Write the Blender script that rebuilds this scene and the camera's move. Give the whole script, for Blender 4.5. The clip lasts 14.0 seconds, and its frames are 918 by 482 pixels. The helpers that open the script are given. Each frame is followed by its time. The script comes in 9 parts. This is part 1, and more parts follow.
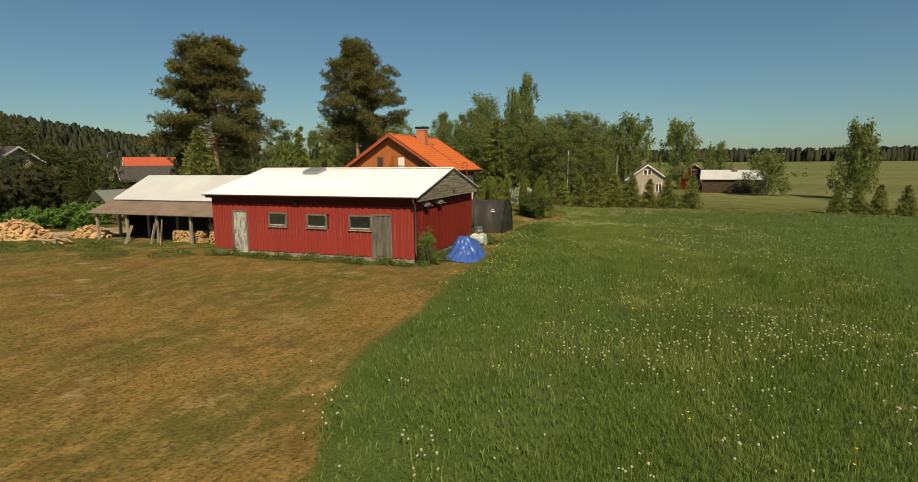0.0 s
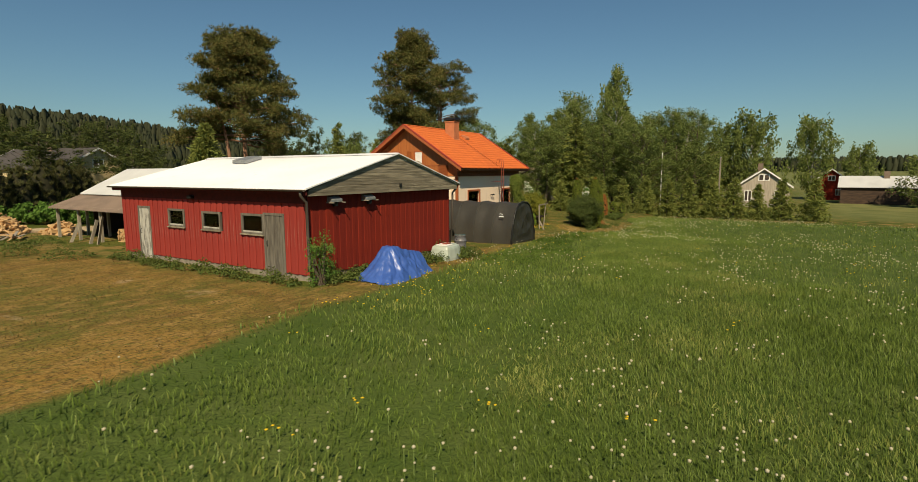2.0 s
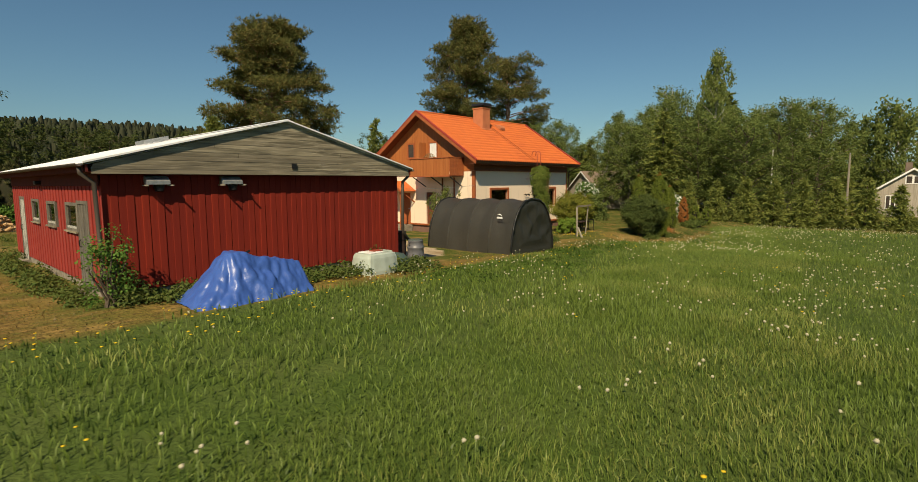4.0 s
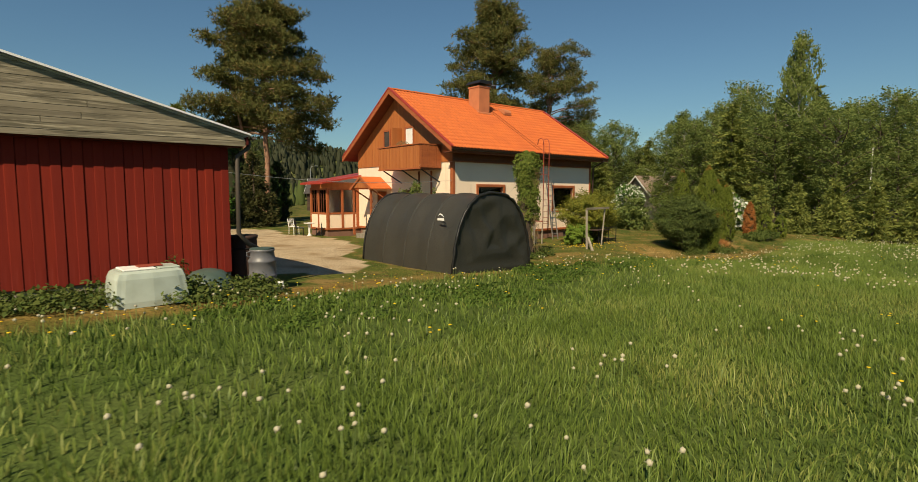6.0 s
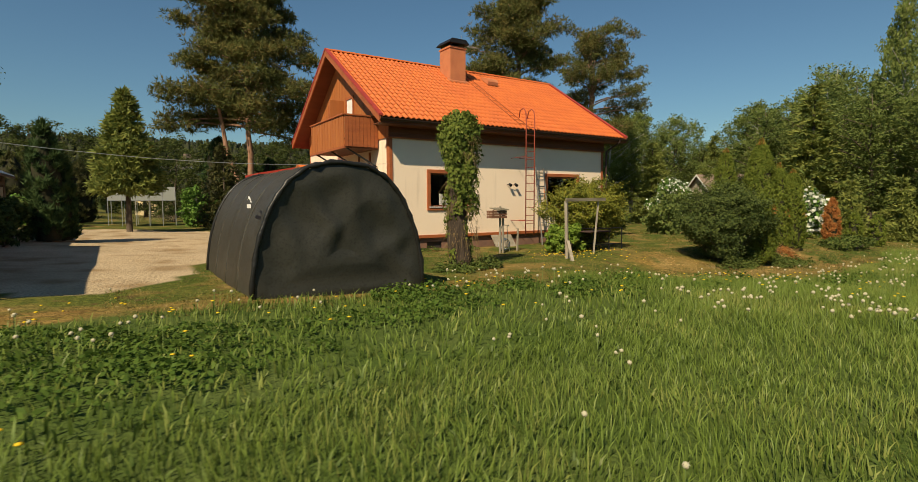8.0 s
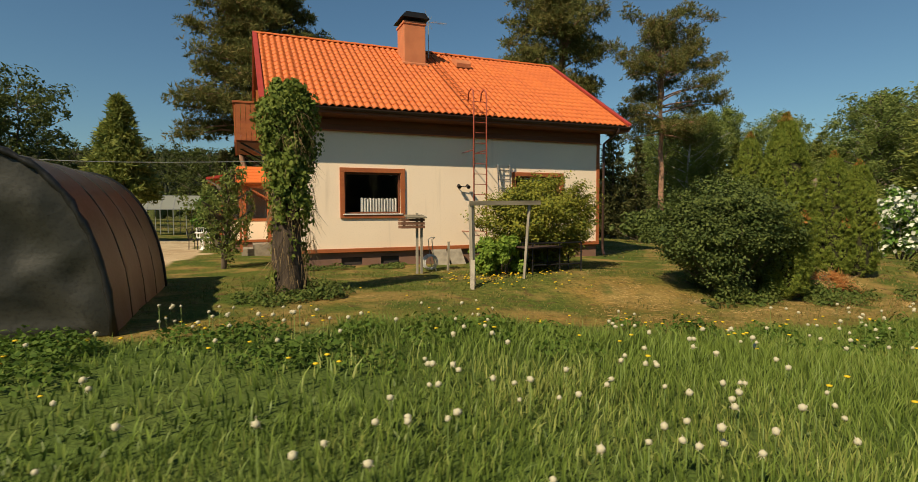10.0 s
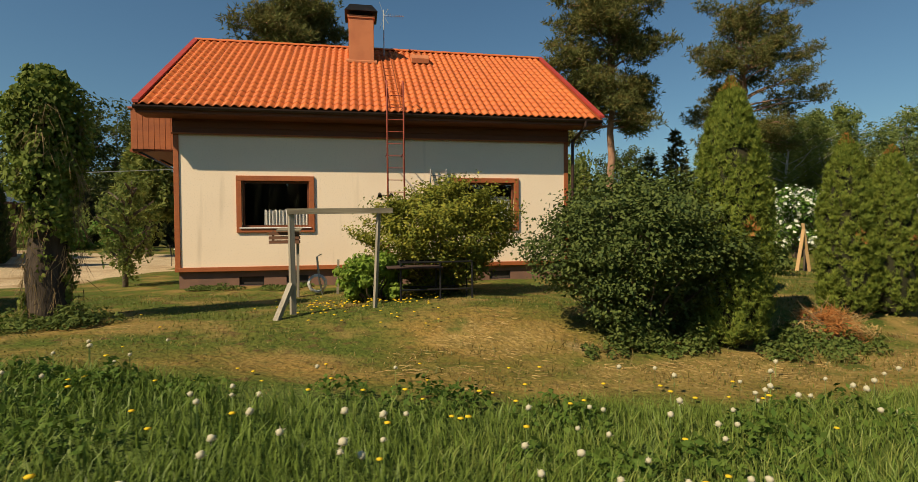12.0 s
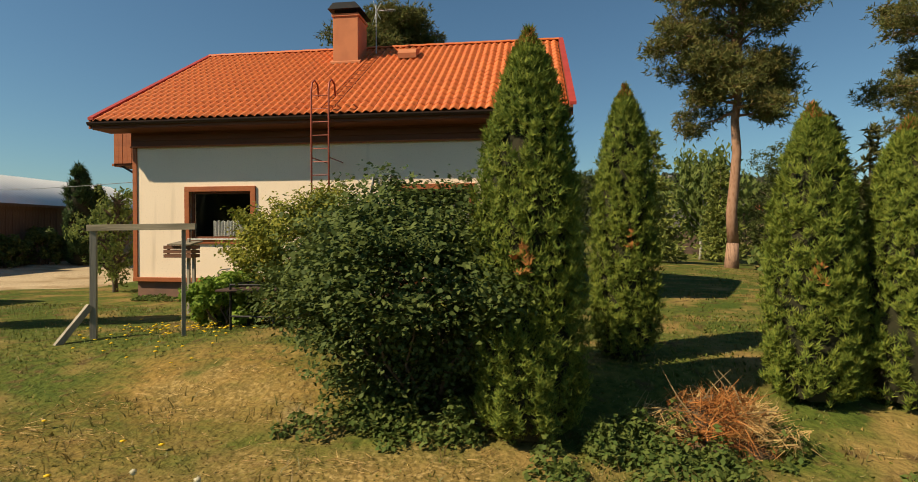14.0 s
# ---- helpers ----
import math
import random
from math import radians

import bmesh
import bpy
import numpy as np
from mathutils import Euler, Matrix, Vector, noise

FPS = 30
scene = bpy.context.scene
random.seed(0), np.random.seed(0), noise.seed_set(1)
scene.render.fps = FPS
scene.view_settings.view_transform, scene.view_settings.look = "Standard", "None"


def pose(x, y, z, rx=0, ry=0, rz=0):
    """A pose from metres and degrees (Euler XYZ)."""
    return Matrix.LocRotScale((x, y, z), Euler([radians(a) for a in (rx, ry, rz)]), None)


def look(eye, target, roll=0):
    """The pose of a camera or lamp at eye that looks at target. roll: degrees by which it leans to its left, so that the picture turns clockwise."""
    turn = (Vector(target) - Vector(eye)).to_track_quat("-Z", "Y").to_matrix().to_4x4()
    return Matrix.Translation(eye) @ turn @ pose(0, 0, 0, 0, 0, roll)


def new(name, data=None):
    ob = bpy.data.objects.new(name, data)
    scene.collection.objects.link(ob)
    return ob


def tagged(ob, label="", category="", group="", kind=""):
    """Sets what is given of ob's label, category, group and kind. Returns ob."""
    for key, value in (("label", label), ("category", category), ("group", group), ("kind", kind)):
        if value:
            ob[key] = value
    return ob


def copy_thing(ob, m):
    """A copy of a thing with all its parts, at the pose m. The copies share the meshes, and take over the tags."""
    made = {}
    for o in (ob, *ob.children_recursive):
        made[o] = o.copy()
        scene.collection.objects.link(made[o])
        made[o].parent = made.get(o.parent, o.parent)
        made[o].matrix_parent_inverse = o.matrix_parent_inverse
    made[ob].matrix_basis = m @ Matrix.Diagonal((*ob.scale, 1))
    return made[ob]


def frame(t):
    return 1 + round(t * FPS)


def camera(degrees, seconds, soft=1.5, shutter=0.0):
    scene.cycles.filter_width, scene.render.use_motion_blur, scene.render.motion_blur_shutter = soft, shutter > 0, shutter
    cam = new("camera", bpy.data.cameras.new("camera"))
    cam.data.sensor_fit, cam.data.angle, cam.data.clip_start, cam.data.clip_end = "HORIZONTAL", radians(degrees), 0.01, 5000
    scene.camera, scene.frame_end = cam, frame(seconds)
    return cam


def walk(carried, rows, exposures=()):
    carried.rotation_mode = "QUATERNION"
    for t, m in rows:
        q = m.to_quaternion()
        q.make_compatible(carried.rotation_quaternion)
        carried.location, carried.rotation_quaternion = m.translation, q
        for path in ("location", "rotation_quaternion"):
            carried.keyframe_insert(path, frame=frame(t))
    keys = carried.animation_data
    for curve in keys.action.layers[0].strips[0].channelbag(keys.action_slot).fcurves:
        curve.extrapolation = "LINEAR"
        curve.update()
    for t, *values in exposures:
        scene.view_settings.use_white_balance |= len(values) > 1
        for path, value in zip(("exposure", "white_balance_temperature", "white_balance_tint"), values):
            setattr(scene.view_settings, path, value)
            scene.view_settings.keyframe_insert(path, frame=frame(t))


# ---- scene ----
cam = camera(81.9, 14.0, soft=0.65, shutter=0.14)
PATH = [
    (0, (-42.461, -16.525, 5.124), (-40.59, -15.88, 4.832), -0.4),
    (0.5, (-40.036, -17.508, 4.867), (-38.199, -16.768, 4.583), -0.3),
    (1, (-37.605, -18.481, 4.624), (-35.809, -17.646, 4.349), -0.2),
    (1.5, (-35.042, -19.323, 4.353), (-33.296, -18.386, 4.088), -0.3),
    (2, (-32.586, -20.007, 4.143), (-30.894, -18.974, 3.886), -0.2),
    (2.5, (-30.24, -20.479, 3.928), (-28.604, -19.357, 3.677), -0.2),
    (3, (-27.995, -20.764, 3.659), (-26.419, -19.556, 3.417), -0.1),
    (5.5, (-17.468, -19.342, 2.55), (-16.142, -17.856, 2.367), -0.4),
    (6, (-15.393, -18.667, 2.395), (-14.108, -17.144, 2.218), 0.0),
    (6.5, (-13.316, -17.978, 2.181), (-12.083, -16.412, 2.017), -0.2),
    (7, (-11.375, -17.312, 2.007), (-10.187, -15.711, 1.849), -0.2),
    (7.5, (-9.489, -16.71, 1.84), (-8.354, -15.07, 1.688), -0.3),
    (8, (-7.742, -16.279, 1.715), (-6.661, -14.603, 1.568), -0.2),
    (10.5, (0.302, -14.987, 1.55), (0.967, -13.103, 1.458), -0.4),
    (11, (1.65, -14.804, 1.495), (2.228, -12.891, 1.423), -0.5),
    (11.5, (3.032, -14.453, 1.431), (3.519, -12.514, 1.38), -0.5),
    (12, (4.41, -14.181, 1.416), (4.787, -12.218, 1.378), -0.5),
    (12.5, (5.816, -13.89, 1.479), (6.046, -11.904, 1.445), -0.4),
    (13, (7.232, -13.621, 1.536), (7.296, -11.622, 1.503), -0.3),
    (13.5, (8.718, -13.14, 1.599), (8.607, -11.143, 1.563), -0.2),
    (14, (10.096, -12.366, 1.67), (9.828, -10.384, 1.643), 0.0),
]
walk(cam, [(t, look(eye, target, roll)) for t, eye, target, roll in PATH],
     exposures=[(0, 0.10), (3, 0.15), (6.5, 0.28), (11, 0.34), (12.5, 0.36), (14, 0.50)])

# ---------------------------------------------------------------- light
SUN_AZ, SUN_EL = 238.0, 44.0          # degrees clockwise from +y, and above the horizon
world = bpy.data.worlds.new("sky")
scene.world = world
world.use_nodes = True
wt = world.node_tree
sky = wt.nodes.new("ShaderNodeTexSky")
sky.sky_type = 'NISHITA'
sky.sun_disc = False
sky.sun_elevation = radians(SUN_EL)
sky.sun_rotation = radians(SUN_AZ)
sky.air_density, sky.dust_density, sky.ozone_density = 1.1, 0.4, 1.7
wt.nodes["Background"].inputs[1].default_value = 0.056
tint = wt.nodes.new("ShaderNodeMix")
tint.data_type, tint.blend_type = 'RGBA', 'MULTIPLY'
tint.inputs[0].default_value = 1.0
tint.inputs[7].default_value = (0.73, 0.96, 1.0, 1)
wt.links.new(sky.outputs[0], tint.inputs[6])
wt.links.new(tint.outputs[2], wt.nodes["Background"].inputs[0])

sun_data = bpy.data.lights.new("sun", "SUN")
sun_data.energy, sun_data.angle, sun_data.color = 4.8, radians(0.5), (1.0, 0.83, 0.56)
sun = new("sun", sun_data)
sv = Vector((math.sin(radians(SUN_AZ)) * math.cos(radians(SUN_EL)), math.cos(radians(SUN_AZ)) * math.cos(radians(SUN_EL)), math.sin(radians(SUN_EL))))
sun.matrix_world = look(sv * 60, (0, 0, 0))


# ---------------------------------------------------------------- materials
def material(name, base, rough=0.8, metal=0.0, noises=(), bump=None, spec=0.3, subsurf=None, island=None, objrand=None, transmission=0.0):
    """Base colour varied by noises [(scale, colour, low, high)], island / object random (colour, amount), and bump (scale, strength, distance)."""
    m = bpy.data.materials.new(name)
    m.use_nodes = True
    nt = m.node_tree
    bs = nt.nodes["Principled BSDF"]
    bs.inputs["Roughness"].default_value = rough
    bs.inputs["Metallic"].default_value = metal
    bs.inputs["Specular IOR Level"].default_value = spec
    tc = nt.nodes.new("ShaderNodeTexCoord")
    out = None

    def mix(fac, a, b):
        n = nt.nodes.new("ShaderNodeMix")
        n.data_type = 'RGBA'
        for sock, v in ((n.inputs[0], fac), (n.inputs[6], a), (n.inputs[7], b)):
            if isinstance(v, bpy.types.NodeSocket):
                nt.links.new(v, sock)
            else:
                sock.default_value = v if isinstance(v, float) else (*v, 1)
        return n.outputs[2]

    out = base
    for scale, col, lo, hi in noises:
        nz = nt.nodes.new("ShaderNodeTexNoise")
        mp = nt.nodes.new("ShaderNodeMapping")
        mp.inputs["Scale"].default_value = scale if isinstance(scale, tuple) else (scale,) * 3
        nt.links.new(tc.outputs["Object"], mp.inputs[0])
        nt.links.new(mp.outputs[0], nz.inputs["Vector"])
        nz.inputs["Scale"].default_value = 1.0
        nz.inputs["Detail"].default_value = 5
        mr = nt.nodes.new("ShaderNodeMapRange")
        mr.inputs[1].default_value, mr.inputs[2].default_value = lo, hi
        nt.links.new(nz.outputs[0], mr.inputs[0])
        out = mix(mr.outputs[0], out, col)
    if island:
        g = nt.nodes.new("ShaderNodeNewGeometry")
        mr = nt.nodes.new("ShaderNodeMath")
        mr.operation = 'MULTIPLY'
        mr.inputs[1].default_value = island[1]
        nt.links.new(g.outputs["Random Per Island"], mr.inputs[0])
        out = mix(mr.outputs[0], out, island[0])
    if objrand:
        g = nt.nodes.new("ShaderNodeObjectInfo")
        mr = nt.nodes.new("ShaderNodeMath")
        mr.operation = 'MULTIPLY'
        mr.inputs[1].default_value = objrand[1]
        nt.links.new(g.outputs["Random"], mr.inputs[0])
        out = mix(mr.outputs[0], out, objrand[0])
    if isinstance(out, tuple):
        bs.inputs["Base Color"].default_value = (*out, 1)
    else:
        nt.links.new(out, bs.inputs["Base Color"])
    if bump:
        nz = nt.nodes.new("ShaderNodeTexNoise")
        mp = nt.nodes.new("ShaderNodeMapping")
        mp.inputs["Scale"].default_value = bump[0] if isinstance(bump[0], tuple) else (bump[0],) * 3
        nt.links.new(tc.outputs["Object"], mp.inputs[0])
        nt.links.new(mp.outputs[0], nz.inputs["Vector"])
        nz.inputs["Scale"].default_value = 1.0
        nz.inputs["Detail"].default_value = 4
        b = nt.nodes.new("ShaderNodeBump")
        b.inputs["Strength"].default_value, b.inputs["Distance"].default_value = bump[1], bump[2]
        nt.links.new(nz.outputs[0], b.inputs["Height"])
        nt.links.new(b.outputs[0], bs.inputs["Normal"])
    if subsurf:
        tr = nt.nodes.new("ShaderNodeBsdfTranslucent")
        ad = nt.nodes.new("ShaderNodeMixShader")
        ad.inputs[0].default_value = subsurf
        if isinstance(out, tuple):
            tr.inputs[0].default_value = (*out, 1)
        else:
            nt.links.new(out, tr.inputs[0])
        nt.links.new(bs.outputs[0], ad.inputs[1])
        nt.links.new(tr.outputs[0], ad.inputs[2])
        nt.links.new(ad.outputs[0], nt.nodes["Material Output"].inputs[0])
    return m


def glass_material():
    m = bpy.data.materials.new("window_glass")
    m.use_nodes = True
    nt = m.node_tree
    bs = nt.nodes["Principled BSDF"]
    bs.inputs["Base Color"].default_value = (0.9, 0.95, 0.93, 1)
    bs.inputs["Roughness"].default_value = 0.02
    tr = nt.nodes.new("ShaderNodeBsdfTransparent")
    fr = nt.nodes.new("ShaderNodeFresnel")
    gl = nt.nodes.new("ShaderNodeBsdfGlossy")
    gl.inputs["Roughness"].default_value = 0.02
    mx = nt.nodes.new("ShaderNodeMixShader")
    nt.links.new(fr.outputs[0], mx.inputs[0])
    nt.links.new(tr.outputs[0], mx.inputs[1])
    nt.links.new(gl.outputs[0], mx.inputs[2])
    nt.links.new(mx.outputs[0], nt.nodes["Material Output"].inputs[0])
    return m


M = {}
M["stucco"] = material("cream_stucco", (0.88, 0.72, 0.555), 0.9, noises=[(0.6, (0.83, 0.67, 0.515), 0.45, 0.75), (30, (0.70, 0.57, 0.43), 0.55, 0.8), ((3, 3, 0.25), (0.66, 0.53, 0.40), 0.62, 0.82)], bump=(90, 0.2, 0.003))
M["plinth"] = material("brown_plinth_paint", (0.22, 0.12, 0.085), 0.85, noises=[(3, (0.17, 0.10, 0.075), 0.4, 0.7)], bump=(50, 0.3, 0.004))
M["trim"] = material("red_brown_trim_paint", (0.36, 0.105, 0.035), 0.6, noises=[((2, 2, 9), (0.27, 0.075, 0.03), 0.4, 0.75), (30, (0.40, 0.14, 0.05), 0.5, 0.8)], bump=((40, 40, 4), 0.15, 0.003))
M["trim_dark"] = material("dark_brown_board_paint", (0.19, 0.062, 0.028), 0.65, noises=[((0.7, 4, 8), (0.13, 0.045, 0.022), 0.4, 0.75)], bump=((3, 30, 30), 0.15, 0.003), objrand=((0.13, 0.045, 0.02), 0.5))
M["gable_board"] = material("orange_brown_board_paint", (0.43, 0.15, 0.042), 0.6, noises=[((8, 8, 0.6), (0.34, 0.11, 0.032), 0.4, 0.75)], bump=((30, 30, 3), 0.15, 0.003), objrand=((0.34, 0.105, 0.03), 0.6))
M["verge"] = material("red_verge_paint", (0.36, 0.045, 0.03), 0.45, noises=[(3, (0.26, 0.035, 0.025), 0.45, 0.8)])
M["tile"] = material("orange_concrete_tile", (0.62, 0.155, 0.033), 0.62, noises=[(1.2, (0.52, 0.12, 0.03), 0.4, 0.75), (18, (0.44, 0.115, 0.035), 0.5, 0.85)], bump=(70, 0.25, 0.003), objrand=((0.46, 0.105, 0.028), 0.45))
# darker brick: paints the shadow at sheet laps, and colours the roof ladder
M["seam"] = material("lap_shade_and_ladder_brown", (0.36, 0.092, 0.028), 0.8, noises=[(6, (0.26, 0.07, 0.024), 0.4, 0.7)])
M["tile_join"] = material("orange_tile_field", (0.62, 0.155, 0.033), 0.62, noises=[(1.2, (0.52, 0.12, 0.03), 0.4, 0.75), (18, (0.44, 0.115, 0.035), 0.5, 0.85)], bump=(70, 0.25, 0.003), island=((0.46, 0.105, 0.028), 0.45))
M["chimney"] = material("orange_chimney_paint", (0.52, 0.19, 0.085), 0.8, noises=[(2.5, (0.43, 0.15, 0.07), 0.4, 0.75)], bump=(40, 0.2, 0.003))
M["black_metal"] = material("black_painted_metal", (0.02, 0.02, 0.022), 0.45, 0.3, noises=[(6, (0.05, 0.035, 0.03), 0.55, 0.8)])
M["gutter"] = material("dark_brown_gutter_steel", (0.05, 0.028, 0.022), 0.4, 0.2)
M["red_steel"] = material("red_painted_steel", (0.33, 0.07, 0.04), 0.5, 0.1, noises=[(9, (0.22, 0.06, 0.04), 0.5, 0.8)])
M["grey_steel"] = material("galvanised_grey_steel", (0.42, 0.43, 0.43), 0.45, 0.6, noises=[(12, (0.3, 0.31, 0.31), 0.45, 0.7)])
M["feeder_wood"] = material("brown_crate_wood", (0.20, 0.095, 0.055), 0.85, noises=[((6, 30, 30), (0.12, 0.06, 0.038), 0.4, 0.7)], bump=((4, 40, 40), 0.4, 0.004))
M["dull_steel"] = material("dull_aluminium", (0.24, 0.23, 0.22), 0.6, 0.3, noises=[(9, (0.17, 0.165, 0.16), 0.45, 0.7)])
M["glass"] = glass_material()
# near-black colour stands in for unlit depth, in the room and on flat panes
M["dark_room"] = material("unlit_interior_dark", (0.05, 0.04, 0.035), 0.9, noises=[(1.5, (0.09, 0.07, 0.055), 0.5, 0.7)])
M["curtain"] = material("white_lace_curtain", (0.78, 0.78, 0.76), 0.9, noises=[((25, 1, 1), (0.55, 0.55, 0.55), 0.45, 0.6)], subsurf=0.3)
M["white_paint"] = material("white_paint", (0.8, 0.79, 0.76), 0.55, noises=[(4, (0.68, 0.66, 0.62), 0.5, 0.8)])
M["barn_red"] = material("falu_red_board", (0.265, 0.031, 0.015), 0.88, noises=[((5, 5, 0.35), (0.155, 0.016, 0.012), 0.4, 0.7), ((18, 18, 1.2), (0.28, 0.045, 0.032), 0.58, 0.8)], bump=((40, 40, 3), 0.4, 0.004), objrand=((0.15, 0.018, 0.013), 0.6), spec=0.12)
M["barn_red_worn"] = material("falu_red_board_worn", (0.33, 0.042, 0.03), 0.85, noises=[((6, 6, 0.35), (0.24, 0.028, 0.022), 0.4, 0.7), ((16, 16, 0.8), (0.36, 0.20, 0.16), 0.62, 0.8)], bump=((40, 40, 3), 0.3, 0.004), objrand=((0.24, 0.03, 0.022), 0.55))
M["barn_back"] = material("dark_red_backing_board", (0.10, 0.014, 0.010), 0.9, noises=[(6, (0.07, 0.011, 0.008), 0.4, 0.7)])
M["grey_wood"] = material("weathered_grey_board", (0.33, 0.285, 0.20), 0.9, noises=[((0.9, 9, 11), (0.13, 0.115, 0.08), 0.40, 0.62), ((2.2, 22, 34), (0.46, 0.40, 0.29), 0.52, 0.72)], bump=((3, 30, 60), 0.5, 0.006), objrand=((0.17, 0.145, 0.105), 0.7))
M["grey_wood_v"] = material("weathered_grey_post", (0.34, 0.30, 0.235), 0.9, noises=[((14, 14, 1.0), (0.2, 0.175, 0.14), 0.42, 0.72), ((40, 40, 2), (0.45, 0.40, 0.31), 0.55, 0.8)], bump=((60, 60, 4), 0.5, 0.005), objrand=((0.22, 0.19, 0.145), 0.5))
M["pale_wood"] = material("pale_split_wood", (0.68, 0.48, 0.25), 0.85, noises=[((4, 30, 30), (0.50, 0.32, 0.15), 0.4, 0.7)], bump=((3, 40, 40), 0.4, 0.004), objrand=((0.42, 0.26, 0.12), 0.7), island=((0.40, 0.24, 0.11), 0.75))
M["roof_white"] = material("white_coated_roof_sheet", (0.80, 0.81, 0.82), 0.5, 0.0, noises=[(0.35, (0.73, 0.735, 0.74), 0.4, 0.7), ((1, 9, 9), (0.66, 0.66, 0.65), 0.6, 0.85)])
M["roof_grey"] = material("pale_grey_roof_sheet", (0.56, 0.57, 0.57), 0.5, 0.0, noises=[(0.5, (0.48, 0.49, 0.49), 0.4, 0.7)])
M["roof_brown"] = material("brown_fibre_roof_sheet", (0.21, 0.155, 0.12), 0.85, noises=[(1, (0.15, 0.115, 0.09), 0.4, 0.7)], bump=(12, 0.4, 0.01))
M["roof_dark"] = material("dark_grey_roof", (0.08, 0.072, 0.068), 0.8, noises=[(2, (0.055, 0.05, 0.048), 0.4, 0.7)])
M["concrete"] = material("pale_concrete", (0.30, 0.265, 0.21), 0.9, noises=[(5, (0.19, 0.165, 0.13), 0.4, 0.7)], bump=(30, 0.4, 0.006))
M["tent"] = material("dark_green_grey_tarpaulin", (0.036, 0.037, 0.030), 0.5, noises=[(1.5, (0.042, 0.041, 0.032), 0.4, 0.7), (25, (0.026, 0.026, 0.021), 0.5, 0.7)], bump=(5, 0.4, 0.03), spec=0.35, subsurf=0.12)
M["tent_pipe"] = material("black_tarpaulin_hem", (0.016, 0.016, 0.015), 0.4, bump=(14, 0.5, 0.02))
M["tarp_blue"] = material("bright_blue_tarpaulin", (0.042, 0.100, 0.36), 0.36, noises=[(3, (0.055, 0.125, 0.42), 0.4, 0.7)], bump=(5, 0.6, 0.03), spec=0.45)
M["plastic_white"] = material("milky_green_plastic", (0.50, 0.57, 0.50), 0.4, noises=[(4, (0.42, 0.48, 0.41), 0.4, 0.75)], spec=0.5, subsurf=0.1)
M["plastic_grey"] = material("grey_plastic", (0.15, 0.15, 0.16), 0.45, noises=[(5, (0.11, 0.11, 0.12), 0.4, 0.7)], spec=0.5)
M["plastic_green"] = material("dark_green_plastic", (0.07, 0.105, 0.09), 0.45, noises=[(4, (0.055, 0.085, 0.07), 0.4, 0.7)], spec=0.5)
M["bark_pine_low"] = material("grey_brown_pine_bark", (0.33, 0.20, 0.135), 0.9, noises=[((9, 9, 2.5), (0.17, 0.10, 0.07), 0.45, 0.62), ((30, 30, 8), (0.42, 0.27, 0.18), 0.5, 0.8)], bump=((16, 16, 4), 0.8, 0.03))
M["bark_pine_top"] = material("orange_pine_bark", (0.33, 0.19, 0.125), 0.9, noises=[((8, 8, 3), (0.22, 0.115, 0.07), 0.45, 0.7)], bump=((16, 16, 5), 0.5, 0.015))
M["bark"] = material("grey_brown_bark", (0.13, 0.10, 0.075), 0.9, noises=[((8, 8, 2), (0.07, 0.055, 0.04), 0.4, 0.65)], bump=((20, 20, 4), 0.6, 0.02))
M["dark_trunk"] = material("dark_dead_trunk_bark", (0.075, 0.055, 0.04), 0.95, noises=[((8, 8, 2), (0.04, 0.03, 0.022), 0.4, 0.65)], bump=((20, 20, 4), 0.7, 0.03))
M["bark_birch"] = material("white_birch_bark", (0.40, 0.385, 0.345), 0.8, noises=[((3, 3, 9), (0.06, 0.05, 0.045), 0.58, 0.66), (1.2, (0.40, 0.37, 0.32), 0.4, 0.7)])


def leaf_mat(name, a, b, amount=0.8, c=None, trans=0.32, rough=0.72):
    a, b = [tuple(min(0.6, v * 1.55) for v in q) for q in (a, b)]
    c = tuple(v * 1.5 for v in c) if c else None
    return material(name, a, rough, noises=[(0.7, c or a, 0.45, 0.65)], island=(b, amount), subsurf=trans, spec=0.14)


M["needle"] = leaf_mat("pine_needles", (0.062, 0.074, 0.020), (0.105, 0.102, 0.031), 0.9, (0.055, 0.066, 0.020), 0.25)
M["needle_old"] = leaf_mat("olive_pine_needles", (0.130, 0.104, 0.033), (0.078, 0.075, 0.023), 0.9, None, 0.25)
M["spruce"] = leaf_mat("spruce_needles", (0.110, 0.140, 0.034), (0.190, 0.195, 0.048), 0.85, (0.078, 0.108, 0.030), 0.3)
M["thuja"] = leaf_mat("thuja_sprays", (0.060, 0.092, 0.014), (0.150, 0.168, 0.026), 0.95, (0.042, 0.072, 0.012), 0.25)
M["thuja_dark"] = leaf_mat("dark_thuja_sprays", (0.022, 0.042, 0.014), (0.045, 0.07, 0.02), 0.8, None, 0.2)
M["hedge_dark"] = leaf_mat("dark_hedge_sprays", (0.034, 0.040, 0.014), (0.068, 0.064, 0.022), 0.9, None, 0.2)
M["thuja_brown"] = leaf_mat("withered_thuja_sprays", (0.30, 0.115, 0.035), (0.20, 0.10, 0.03), 0.8, None, 0.25)
M["core"] = material("inner_shade_core", (0.022, 0.024, 0.010), 0.95, noises=[(6, (0.035, 0.03, 0.015), 0.4, 0.7)])
